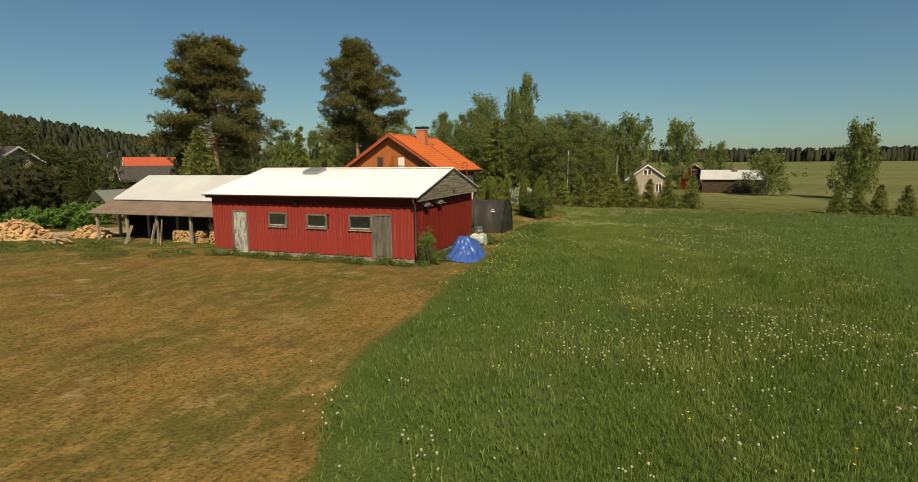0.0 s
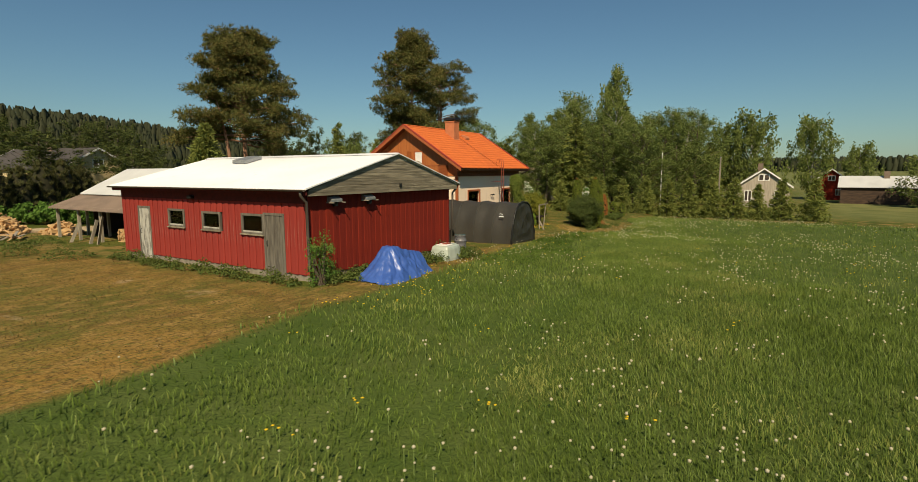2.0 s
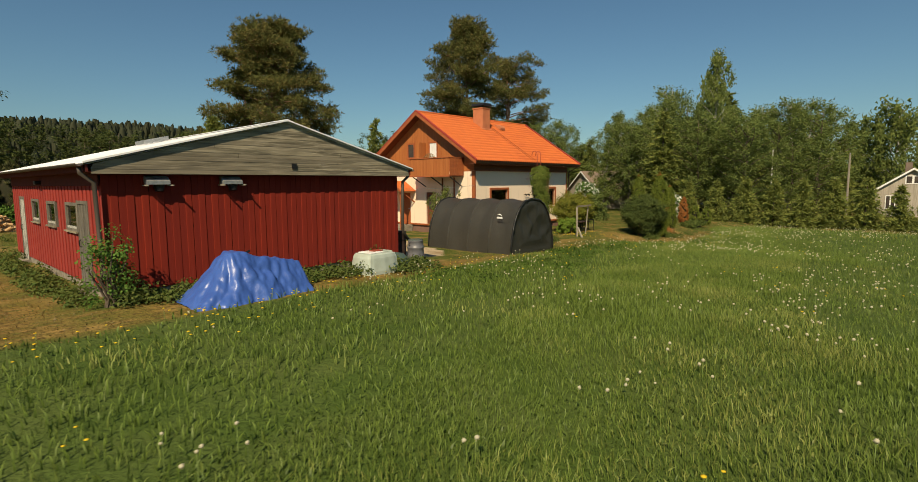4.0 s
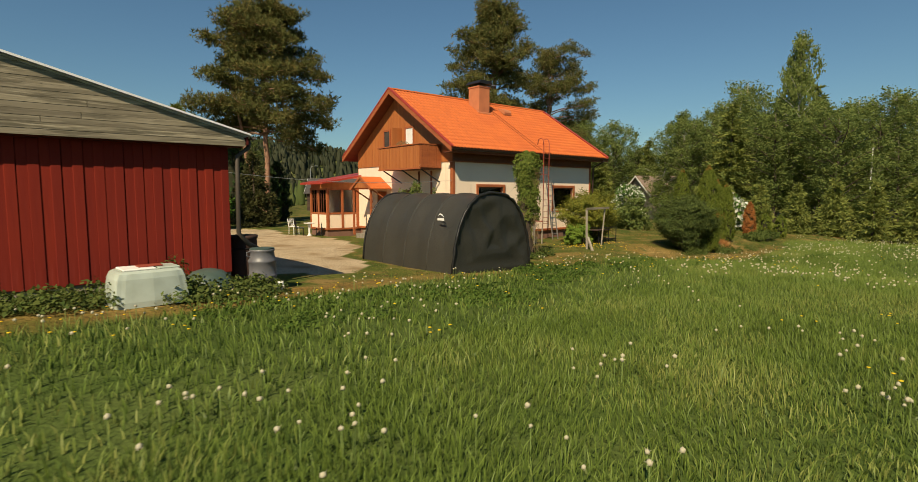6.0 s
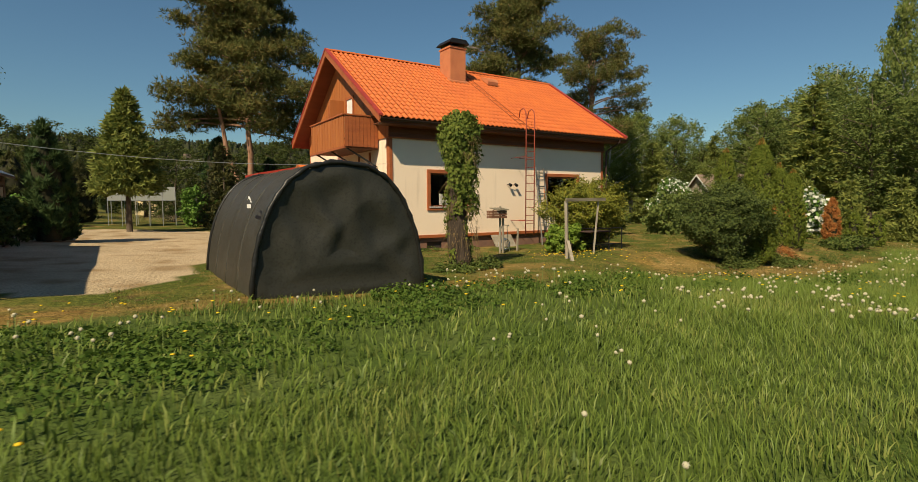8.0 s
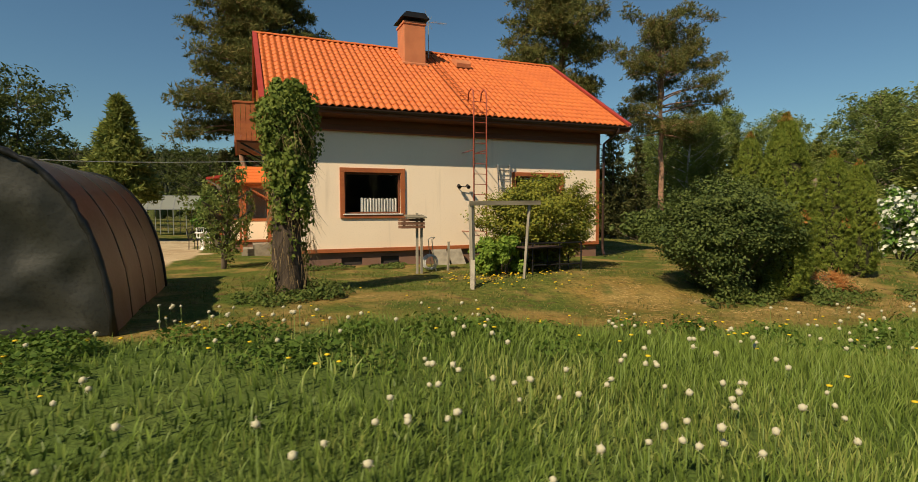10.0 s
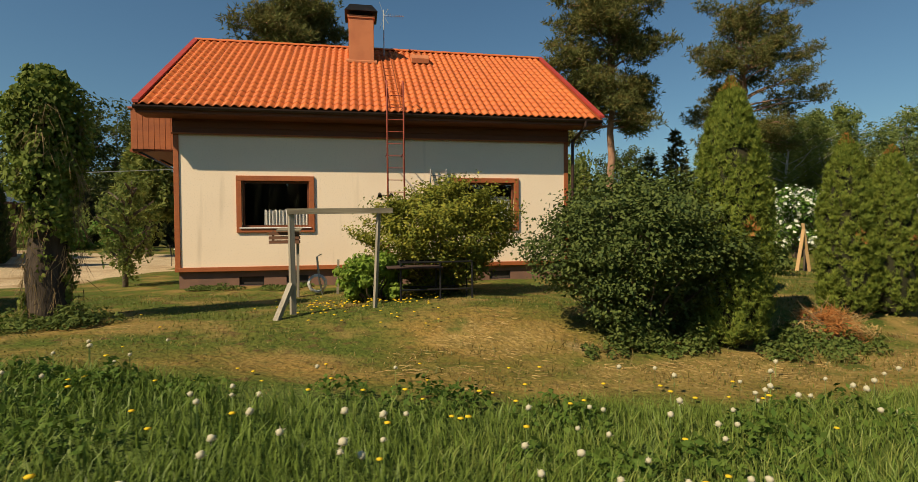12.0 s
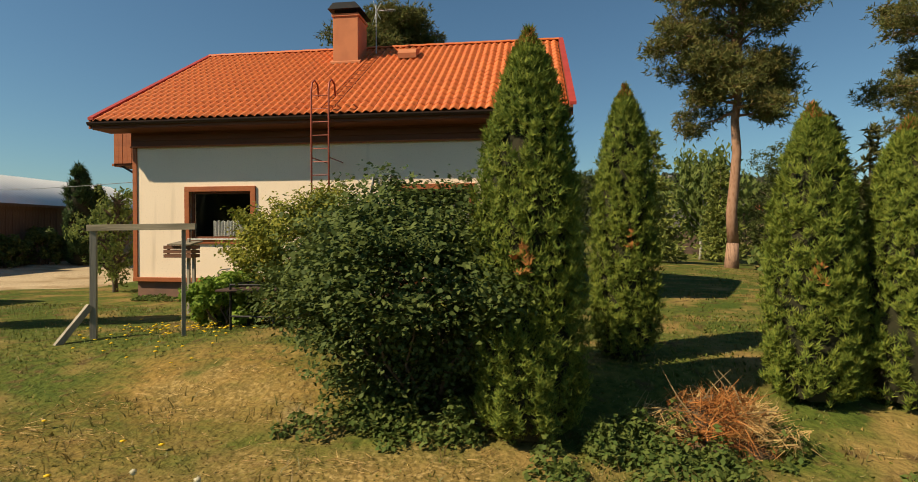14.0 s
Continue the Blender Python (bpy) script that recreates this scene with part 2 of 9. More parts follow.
M["birch_leaf"] = leaf_mat("birch_leaves", (0.088, 0.120, 0.031), (0.150, 0.170, 0.046), 0.9, (0.066, 0.095, 0.025), 0.4)
M["birch_leaf_b"] = leaf_mat("aspen_leaves", (0.080, 0.112, 0.030), (0.138, 0.162, 0.044), 0.9, (0.060, 0.090, 0.025), 0.4)
M["bush_leaf"] = leaf_mat("dark_shrub_leaves", (0.032, 0.051, 0.014), (0.088, 0.108, 0.027), 0.95, (0.026, 0.042, 0.012), 0.23, 0.65)
M["juniper"] = leaf_mat("golden_juniper_sprays", (0.090, 0.112, 0.018), (0.21, 0.19, 0.026), 0.9, (0.060, 0.088, 0.018), 0.25)
M["peony"] = leaf_mat("bright_green_leaves", (0.100, 0.165, 0.022), (0.165, 0.215, 0.035), 0.9, None, 0.3)
M["vine"] = leaf_mat("vine_leaves", (0.070, 0.100, 0.016), (0.125, 0.145, 0.028), 0.9, (0.045, 0.070, 0.013), 0.25)
M["vine_dry"] = leaf_mat("dry_vine_stems", (0.17, 0.12, 0.06), (0.10, 0.07, 0.035), 0.8, None, 0.1)
M["weed_dull"] = leaf_mat("dull_weed_leaves", (0.050, 0.080, 0.018), (0.10, 0.115, 0.028), 0.9, (0.034, 0.058, 0.014), 0.3)
M["weed_mid"] = leaf_mat("meadow_weed_leaves", (0.046, 0.086, 0.014), (0.085, 0.125, 0.022), 0.9, (0.034, 0.064, 0.011), 0.35)
M["weed"] = leaf_mat("weed_leaves", (0.055, 0.115, 0.020), (0.10, 0.165, 0.03), 0.9, None, 0.3)
M["straw"] = leaf_mat("dry_straw", (0.42, 0.28, 0.12), (0.28, 0.17, 0.07), 0.9, None, 0.2)
M["blossom"] = material("white_blossom", (0.78, 0.78, 0.70), 0.8, island=((0.62, 0.62, 0.52), 0.6), subsurf=0.3)
M["far_wood"] = leaf_mat("far_conifer_woods", (0.020, 0.025, 0.013), (0.032, 0.034, 0.018), 0.9, None, 0.05)
M["village_leaf"] = leaf_mat("dull_garden_tree_leaves", (0.040, 0.056, 0.015), (0.070, 0.080, 0.022), 0.9, (0.029, 0.042, 0.011), 0.3)
M["village_wood"] = leaf_mat("village_tree_leaves", (0.05, 0.068, 0.020), (0.075, 0.085, 0.026), 0.8, None, 0.1)
M["clock"] = material("dandelion_seed_head", (0.66, 0.61, 0.44), 0.95, subsurf=0.35)
M["yellow"] = material("yellow_dandelion_petals", (0.88, 0.62, 0.03), 0.8, subsurf=0.3)
M["stem"] = material("pale_green_stem", (0.16, 0.22, 0.06), 0.7)


def grass_material(name, low, tip, dry, dryness):
    """Blades: colour up the blade by the 'h' attribute, roots darkened to paint the sward's shade; patches of drier
    growth.
    """
    m = bpy.data.materials.new(name)
    m.use_nodes = True
    nt = m.node_tree
    bs = nt.nodes["Principled BSDF"]
    bs.inputs["Roughness"].default_value = 0.5
    bs.inputs["Specular IOR Level"].default_value = 0.25
    at = nt.nodes.new("ShaderNodeAttribute")
    at.attribute_name = "h"
    tc = nt.nodes.new("ShaderNodeTexCoord")
    nz = nt.nodes.new("ShaderNodeTexNoise")
    nz.inputs["Scale"].default_value = 0.35
    nz.inputs["Detail"].default_value = 6
    nt.links.new(tc.outputs["Object"], nz.inputs["Vector"])
    geo = nt.nodes.new("ShaderNodeNewGeometry")
    add = nt.nodes.new("ShaderNodeMath")
    add.operation = 'MULTIPLY_ADD'
    add.inputs[1].default_value = 0.35
    nt.links.new(geo.outputs["Random Per Island"], add.inputs[0])
    nt.links.new(nz.outputs[0], add.inputs[2])
    mr = nt.nodes.new("ShaderNodeMapRange")
    mr.inputs[1].default_value, mr.inputs[2].default_value = 0.95 - dryness, 1.15 - dryness
    nt.links.new(add.outputs[0], mr.inputs[0])

    def mix(fac, a, b):
        n = nt.nodes.new("ShaderNodeMix")
        n.data_type = 'RGBA'
        nt.links.new(fac, n.inputs[0])
        for sock, v in ((n.inputs[6], a), (n.inputs[7], b)):
            if isinstance(v, tuple):
                sock.default_value = (*v, 1)
            else:
                nt.links.new(v, sock)
        return n.outputs[2]

    # root-to-tip ramp paints self-shadowing into the blade colour
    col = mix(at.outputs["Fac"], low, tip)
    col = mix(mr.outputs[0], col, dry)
    nt.links.new(col, bs.inputs["Base Color"])
    tr = nt.nodes.new("ShaderNodeBsdfTranslucent")
    nt.links.new(col, tr.inputs[0])
    mx = nt.nodes.new("ShaderNodeMixShader")
    mx.inputs[0].default_value = 0.12
    nt.links.new(bs.outputs[0], mx.inputs[1])
    nt.links.new(tr.outputs[0], mx.inputs[2])
    nt.links.new(mx.outputs[0], nt.nodes["Material Output"].inputs[0])
    return m


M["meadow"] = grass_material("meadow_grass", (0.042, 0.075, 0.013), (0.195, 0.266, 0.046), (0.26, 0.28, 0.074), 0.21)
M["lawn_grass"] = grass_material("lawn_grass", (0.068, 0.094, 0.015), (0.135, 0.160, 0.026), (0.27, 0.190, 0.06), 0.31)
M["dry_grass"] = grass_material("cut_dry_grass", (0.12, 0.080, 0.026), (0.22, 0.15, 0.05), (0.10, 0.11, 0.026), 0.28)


def ground_material():
    """One sheet; the 'zone' colour attribute says what grows where: r mown and dry, g gravel, b field under tall grass, else lawn."""
    m = bpy.data.materials.new("ground_soil_and_turf")
    m.use_nodes = True
    nt = m.node_tree
    bs = nt.nodes["Principled BSDF"]
    bs.inputs["Roughness"].default_value = 0.95
    bs.inputs["Specular IOR Level"].default_value = 0.1
    tc = nt.nodes.new("ShaderNodeTexCoord")
    at = nt.nodes.new("ShaderNodeAttribute")
    at.attribute_name = "zone"
    sep = nt.nodes.new("ShaderNodeSeparateColor")
    nt.links.new(at.outputs["Color"], sep.inputs[0])

    def noise_tex(scale, detail=6, lo=0.35, hi=0.65, stretch=(1, 1, 1)):
        mp = nt.nodes.new("ShaderNodeMapping")
        mp.inputs["Scale"].default_value = [scale * s for s in stretch]
        nt.links.new(tc.outputs["Object"], mp.inputs[0])
        n = nt.nodes.new("ShaderNodeTexNoise")
        n.inputs["Scale"].default_value = 1
        n.inputs["Detail"].default_value = detail
        nt.links.new(mp.outputs[0], n.inputs["Vector"])
        r = nt.nodes.new("ShaderNodeMapRange")
        r.inputs[1].default_value, r.inputs[2].default_value = lo, hi
        nt.links.new(n.outputs[0], r.inputs[0])
        return r.outputs[0]

    def mix(fac, a, b):
        n = nt.nodes.new("ShaderNodeMix")
        n.data_type = 'RGBA'
        nt.links.new(fac, n.inputs[0])
        for sock, v in ((n.inputs[6], a), (n.inputs[7], b)):
            if isinstance(v, tuple):
                sock.default_value = (*v, 1)
            else:
                nt.links.new(v, sock)
        return n.outputs[2]

    def sharpen(mask, amount=0.5):
        """Breaks the mask's edge with noise."""
        a = nt.nodes.new("ShaderNodeMath")
        a.operation = 'MULTIPLY_ADD'
        a.inputs[1].default_value = amount
        nt.links.new(noise_tex(1.6, 8, 0.0, 1.0), a.inputs[0])
        nt.links.new(mask, a.inputs[2])
        r = nt.nodes.new("ShaderNodeMapRange")
        r.inputs[1].default_value, r.inputs[2].default_value = 0.5 + amount * 0.5 - 0.18, 0.5 + amount * 0.5 + 0.18
        nt.links.new(a.outputs[0], r.inputs[0])
        return r.outputs[0]

    lawn = mix(noise_tex(0.45, 8), (0.066, 0.098, 0.016), (0.138, 0.136, 0.029))
    lawn = mix(noise_tex(9, 6, 0.4, 0.7), lawn, (0.048, 0.070, 0.013))
    lawn = mix(noise_tex(0.9, 8, 0.50, 0.66), lawn, (0.24, 0.165, 0.055))
    lawn = mix(noise_tex(3.5, 8, 0.56, 0.70), lawn, (0.10, 0.065, 0.026))
    dry = mix(noise_tex(0.22, 8, 0.40, 0.58, (0.8, 1.15, 1)), (0.265, 0.160, 0.042), (0.130, 0.118, 0.026))
    dry = mix(noise_tex(0.8, 8, 0.50, 0.70, (0.8, 1.15, 1)), dry, (0.165, 0.100, 0.030))
    dry = mix(noise_tex(1.7, 8, 0.45, 0.72, (0.8, 1.15, 1)), dry, (0.32, 0.205, 0.065))
    dry = mix(noise_tex(5.5, 8, 0.50, 0.72, (0.7, 1.6, 1)), dry, (0.10, 0.105, 0.022))
    dry = mix(noise_tex(11, 8, 0.48, 0.72), dry, (0.085, 0.058, 0.02))
    dry = mix(noise_tex(0.5, 6, 0.66, 0.72), dry, (0.36, 0.27, 0.15))
    gravel = mix(noise_tex(0.5, 6), (0.56, 0.44, 0.29), (0.44, 0.34, 0.21))
    gravel = mix(noise_tex(0.7, 8, 0.50, 0.64), gravel, (0.30, 0.205, 0.105))
    gravel = mix(noise_tex(24, 6, 0.45, 0.7), gravel, (0.27, 0.215, 0.145))
    field = mix(noise_tex(1.0, 8), (0.060, 0.095, 0.018), (0.085, 0.115, 0.028))
    farf = mix(noise_tex(0.02, 8, 0.4, 0.6, (1, 0.3, 1)), (0.125, 0.150, 0.045), (0.19, 0.19, 0.070))
    farf = mix(noise_tex(0.3, 8, 0.4, 0.7), farf, (0.11, 0.125, 0.040))
    col = mix(sharpen(sep.outputs[0]), lawn, dry)
    col = mix(sharpen(sep.outputs[1], 0.3), col, gravel)
    col = mix(sharpen(sep.outputs[2]), col, field)
    ab = nt.nodes.new("ShaderNodeAttribute")
    ab.attribute_name = "bare"
    soil = mix(noise_tex(3.2, 8, 0.38, 0.64), (0.265, 0.182, 0.058), (0.15, 0.108, 0.034))
    soil = mix(noise_tex(16, 8, 0.50, 0.68), soil, (0.38, 0.27, 0.105))
    soil = mix(noise_tex(1.3, 8, 0.56, 0.66), soil, (0.085, 0.10, 0.022))
    col = mix(sharpen(ab.outputs["Fac"], 0.9), col, soil)
    al = nt.nodes.new("ShaderNodeAttribute")
    al.attribute_name = "far"
    col = mix(al.outputs["Fac"], col, farf)
    nt.links.new(col, bs.inputs["Base Color"])
    bp = nt.nodes.new("ShaderNodeBump")
    bp.inputs["Strength"].default_value, bp.inputs["Distance"].default_value = 0.6, 0.05
    nt.links.new(noise_tex(14, 8, 0.2, 0.8), bp.inputs["Height"])
    nt.links.new(bp.outputs[0], bs.inputs["Normal"])
    return m


M["ground"] = ground_material()


# ---------------------------------------------------------------- mesh helpers
def link(name, mesh, mat, parent=None, label=""):
    ob = new(name, mesh)
    for mm in (mat if isinstance(mat, (list, tuple)) else [mat]):
        if mm.name not in [x.name for x in mesh.materials if x]:
            mesh.materials.append(mm)
    if parent:
        ob.parent = parent
    if label:
        tagged(ob, label)
    return ob


def part(name, bm, mat, parent=None, label="", smooth=False):
    """A bmesh becomes ONE mesh object, under a thing or a part."""
    me = bpy.data.meshes.new(name)
    bm.normal_update()
    bm.to_mesh(me)
    bm.free()
    if smooth:
        me.polygons.foreach_set("use_smooth", [True] * len(me.polygons))
    return link(name, me, mat, parent, label)


def thing(name, at, label, category, group="", rz=0.0, kind=""):
    ob = new(name)
    ob.empty_display_size = 0.2
    ob.matrix_basis = pose(*at, 0, 0, rz)
    return tagged(ob, label, category, group, kind)


def box(bm, x0, x1, y0, y1, z0, z1, bevel=0.0):
    vs = [bm.verts.new(p) for p in ((x0, y0, z0), (x1, y0, z0), (x1, y1, z0), (x0, y1, z0), (x0, y0, z1), (x1, y0, z1), (x1, y1, z1), (x0, y1, z1))]
    fs = [bm.faces.new([vs[i] for i in f]) for f in ((3, 2, 1, 0), (4, 5, 6, 7), (0, 1, 5, 4), (1, 2, 6, 5), (2, 3, 7, 6), (3, 0, 4, 7))]
    if bevel:
        bmesh.ops.bevel(bm, geom=list({e for f in fs for e in f.edges}), offset=bevel, segments=1, affect='EDGES')
    return bm


def boxed(*a, bevel=0.0):
    return box(bmesh.new(), *a, bevel=bevel)


def prism(pts, axis, a, b, bm=None):
    """A closed outline of 2D points, pushed along an axis from a to b. axis x: points are (y, z); y: (x, z); z: (x, y)."""
    bm = bm or bmesh.new()

    def p3(p, v):
        return (v, p[0], p[1]) if axis == "x" else (p[0], v, p[1]) if axis == "y" else (p[0], p[1], v)
    A = [bm.verts.new(p3(p, a)) for p in pts]
    B = [bm.verts.new(p3(p, b)) for p in pts]
    n = len(pts)
    bm.faces.new(A)
    bm.faces.new(B[::-1])
    for i in range(n):
        bm.faces.new((A[i], B[i], B[(i + 1) % n], A[(i + 1) % n]))
    bmesh.ops.recalc_face_normals(bm, faces=bm.faces[:])
    return bm


def tube(bm, pts, radii, n=8, caps=True):
    """A bent pipe through the points."""
    rings = []
    pts = [Vector(p) for p in pts]
    for i, p in enumerate(pts):
        d = (pts[min(i + 1, len(pts) - 1)] - pts[max(i - 1, 0)]).normalized()
        s = d.orthogonal().normalized() if i == 0 else (side - d * side.dot(d)).normalized()
        side = s
        u = d.cross(s)
        r = radii[i] if isinstance(radii, (list, tuple)) else radii
        rings.append([bm.verts.new(p + (s * math.cos(2 * math.pi * k / n) + u * math.sin(2 * math.pi * k / n)) * r) for k in range(n)])
    for a, b in zip(rings, rings[1:]):
        for k in range(n):
            bm.faces.new((a[k], a[(k + 1) % n], b[(k + 1) % n], b[k]))
    if caps:
        bm.faces.new(rings[0][::-1])
        bm.faces.new(rings[-1])
    return bm


def beam(bm, a, b, w, h):
    """A squared timber from a to b."""
    a, b = Vector(a), Vector(b)
    d = (b - a).normalized()
    s = d.cross(Vector((0, 0, 1)))
    s = Vector((1, 0, 0)) if s.length < 1e-3 else s.normalized()
    u = s.cross(d)
    A = [bm.verts.new(a + s * i * w / 2 + u * j * h / 2) for i, j in ((-1, -1), (1, -1), (1, 1), (-1, 1))]
    B = [bm.verts.new(b + s * i * w / 2 + u * j * h / 2) for i, j in ((-1, -1), (1, -1), (1, 1), (-1, 1))]
    bm.faces.new(A[::-1])
    bm.faces.new(B)
    for i in range(4):
        bm.faces.new((A[i], A[(i + 1) % 4], B[(i + 1) % 4], B[i]))
    bmesh.ops.recalc_face_normals(bm, faces=bm.faces[:])
    return bm


def mesh_from(name, verts, faces, attr=None, smooth=False):
    """verts (n,3) and faces (m,k) arrays into a mesh; attr: per-vertex floats under a name."""
    me = bpy.data.meshes.new(name)
    verts = np.asarray(verts, dtype=np.float32)
    faces = np.asarray(faces, dtype=np.int32)
    k = faces.shape[1]
    me.vertices.add(len(verts))
    me.vertices.foreach_set("co", verts.ravel())
    me.loops.add(faces.size)
    me.loops.foreach_set("vertex_index", faces.ravel())
    me.polygons.add(len(faces))
    me.polygons.foreach_set("loop_start", np.arange(len(faces), dtype=np.int32) * k)
    me.polygons.foreach_set("loop_total", np.full(len(faces), k, dtype=np.int32))
    if smooth:
        me.polygons.foreach_set("use_smooth", np.ones(len(faces), dtype=bool))
    me.update(calc_edges=True)
    for n, vals in (attr or {}).items():
        vals = np.asarray(vals, dtype=np.float32)
        if vals.ndim == 1:
            a = me.attributes.new(n, 'FLOAT', 'POINT')
            a.data.foreach_set("value", vals)
        else:
            a = me.attributes.new(n, 'FLOAT_COLOR', 'POINT')
            a.data.foreach_set("color", np.hstack([vals, np.ones((len(vals), 1), dtype=np.float32)]).ravel())
    return me


rng = np.random.default_rng(7)


def unit(v):
    return v / np.maximum(np.linalg.norm(v, axis=1, keepdims=True), 1e-9)


def leaf_quads(pts, size, normal=None, long=1.5, droop=0.0, spread=0.9, tri=False):
    """Small diamond leaves at the points: two triangles each, facing roughly along normal."""
    n = len(pts)
    nr = rng.normal(size=(n, 3))
    if normal is not None:
        nr = normal + nr * spread * 0.6
    nr = unit(nr)
    t = unit(np.cross(nr, rng.normal(size=(n, 3))))
    t[:, 2] -= droop
    t = unit(t)
    b = unit(np.cross(nr, t))
    s = (np.asarray(size) * rng.uniform(0.6, 1.35, n))[:, None]
    if tri:
        v = np.stack([pts - t * s * long * 0.5 - b * s * 0.5, pts + t * s * long * 0.6, pts - t * s * long * 0.3 + b * s * 0.55], axis=1).reshape(-1, 3)
        return v, np.arange(n * 3).reshape(-1, 3)
    v = np.stack([pts - t * s * long * 0.5, pts + b * s * 0.5 + nr * s * 0.12, pts + t * s * long * 0.5, pts - b * s * 0.5 + nr * s * 0.12], axis=1).reshape(-1, 3)
    f = np.arange(n * 4).reshape(-1, 4)
    return v, f


def blade_fan(pts, axis, size, n_blades, width, cone=0.7):
    """Tufts: at each point n thin blades along its axis, spread in a cone (needles, sprays)."""
    m = len(pts)
    P = np.repeat(pts, n_blades, axis=0)
    A = unit(np.repeat(axis, n_blades, axis=0) + rng.normal(size=(m * n_blades, 3)) * cone)
    L = np.repeat(np.broadcast_to(size, (m,)), n_blades) * rng.uniform(0.6, 1.3, m * n_blades)
    side = unit(np.cross(A, rng.normal(size=A.shape)))
    w = (width * L)[:, None]
    tip = P + A * L[:, None]
    v = np.stack([P + A * (L * 0.15)[:, None] + side * w, tip, P + A * (L * 0.15)[:, None] - side * w], axis=1).reshape(-1, 3)
    return v, np.arange(len(P) * 3).reshape(-1, 3)


def join(chunks):
    vs, fs, o = [], [], 0
    for v, f in chunks:
        vs.append(v)
        fs.append(f + o)
        o += len(v)
    return np.vstack(vs), np.vstack(fs)


# ---------------------------------------------------------------- ground
def smooth01(k):
    k = np.clip(k, 0, 1)
    return k * k * (3 - 2 * k)


EDGE = [(-90, -26), (-60, -16), (-36, -12), (-34, -10.8), (-31.5, -10.2), (-27, -10.0), (-22.5, -9.5), (-16, -9.4), (-11.5, -8.7), (-8, -7.7), (-2, -7.8), (0, -8.2), (4, -8.5), (6.5, -9.2), (9.5, -9.7), (12, -9.9), (15, -9.3), (19, -7.6), (26, -6.6), (200, -6)]


def edge_y(x):
    return np.interp(x, [e[0] for e in EDGE], [e[1] for e in EDGE])


def gz(x, y):
    x, y = np.asarray(x, dtype=float), np.asarray(y, dtype=float)
    z = 0.03 + 0.48 * smooth01((-3 - x) / 15)
    z = z - 0.46 * smooth01((-4.8 - y) / 2.8) * smooth01((x + 1) / 9) * (1 - 0.3 * smooth01((x - 14) / 8))
    z = z - 1.0 * smooth01((x - 13) / 22)
    z = z + 0.14 * np.exp(-((x - 6.2) ** 2 + (y + 5.4) ** 2) / 2.4)
    d = np.hypot(x, y)
    z = z + 0.04 * np.sin(x * 0.9 + 1.3 * np.sin(y * 0.5)) * np.sin(y * 0.8 + 0.7) * (1 - smooth01((d - 40) / 40))
    z = z + 5 * smooth01((x - 450) / 430)
    # wooded ridge beyond the village
    a = 0.2 * x + 0.98 * y
    z = z + 41 * smooth01((a - 210) / 230) * smooth01((430 - x) / 330)
    return z


def inside(poly, x, y):
    r = np.zeros(np.shape(x), dtype=bool)
    for (x0, y0), (x1, y1) in zip(poly, poly[1:] + poly[:1]):
        c = ((y0 > y) != (y1 > y)) & (x < (x1 - x0) * (y - y0) / ((y1 - y0) or 1e-9) + x0)
        r ^= c
    return r


YARD = [(-11.4, -4.6), (-8.4, -5.2), (-7.1, -4.7), (-6.4, -3.2), (-6.0, -1.0), (-3.4, 2.5), (-2.4, 7.0), (-3.2, 12), (-2.0, 17), (-6, 20.5), (-16, 22), (-30, 30), (-31, 27), (-14, 17), (-12, 6), (-11.4, 0)]
DIRT = [(-19.5, -9.0), (-14.5, -9.3), (-11, -8.3), (-8, -7.4), (-8.4, -6.5), (-11, -7.5), (-14.5, -8.5), (-19, -8.2)]


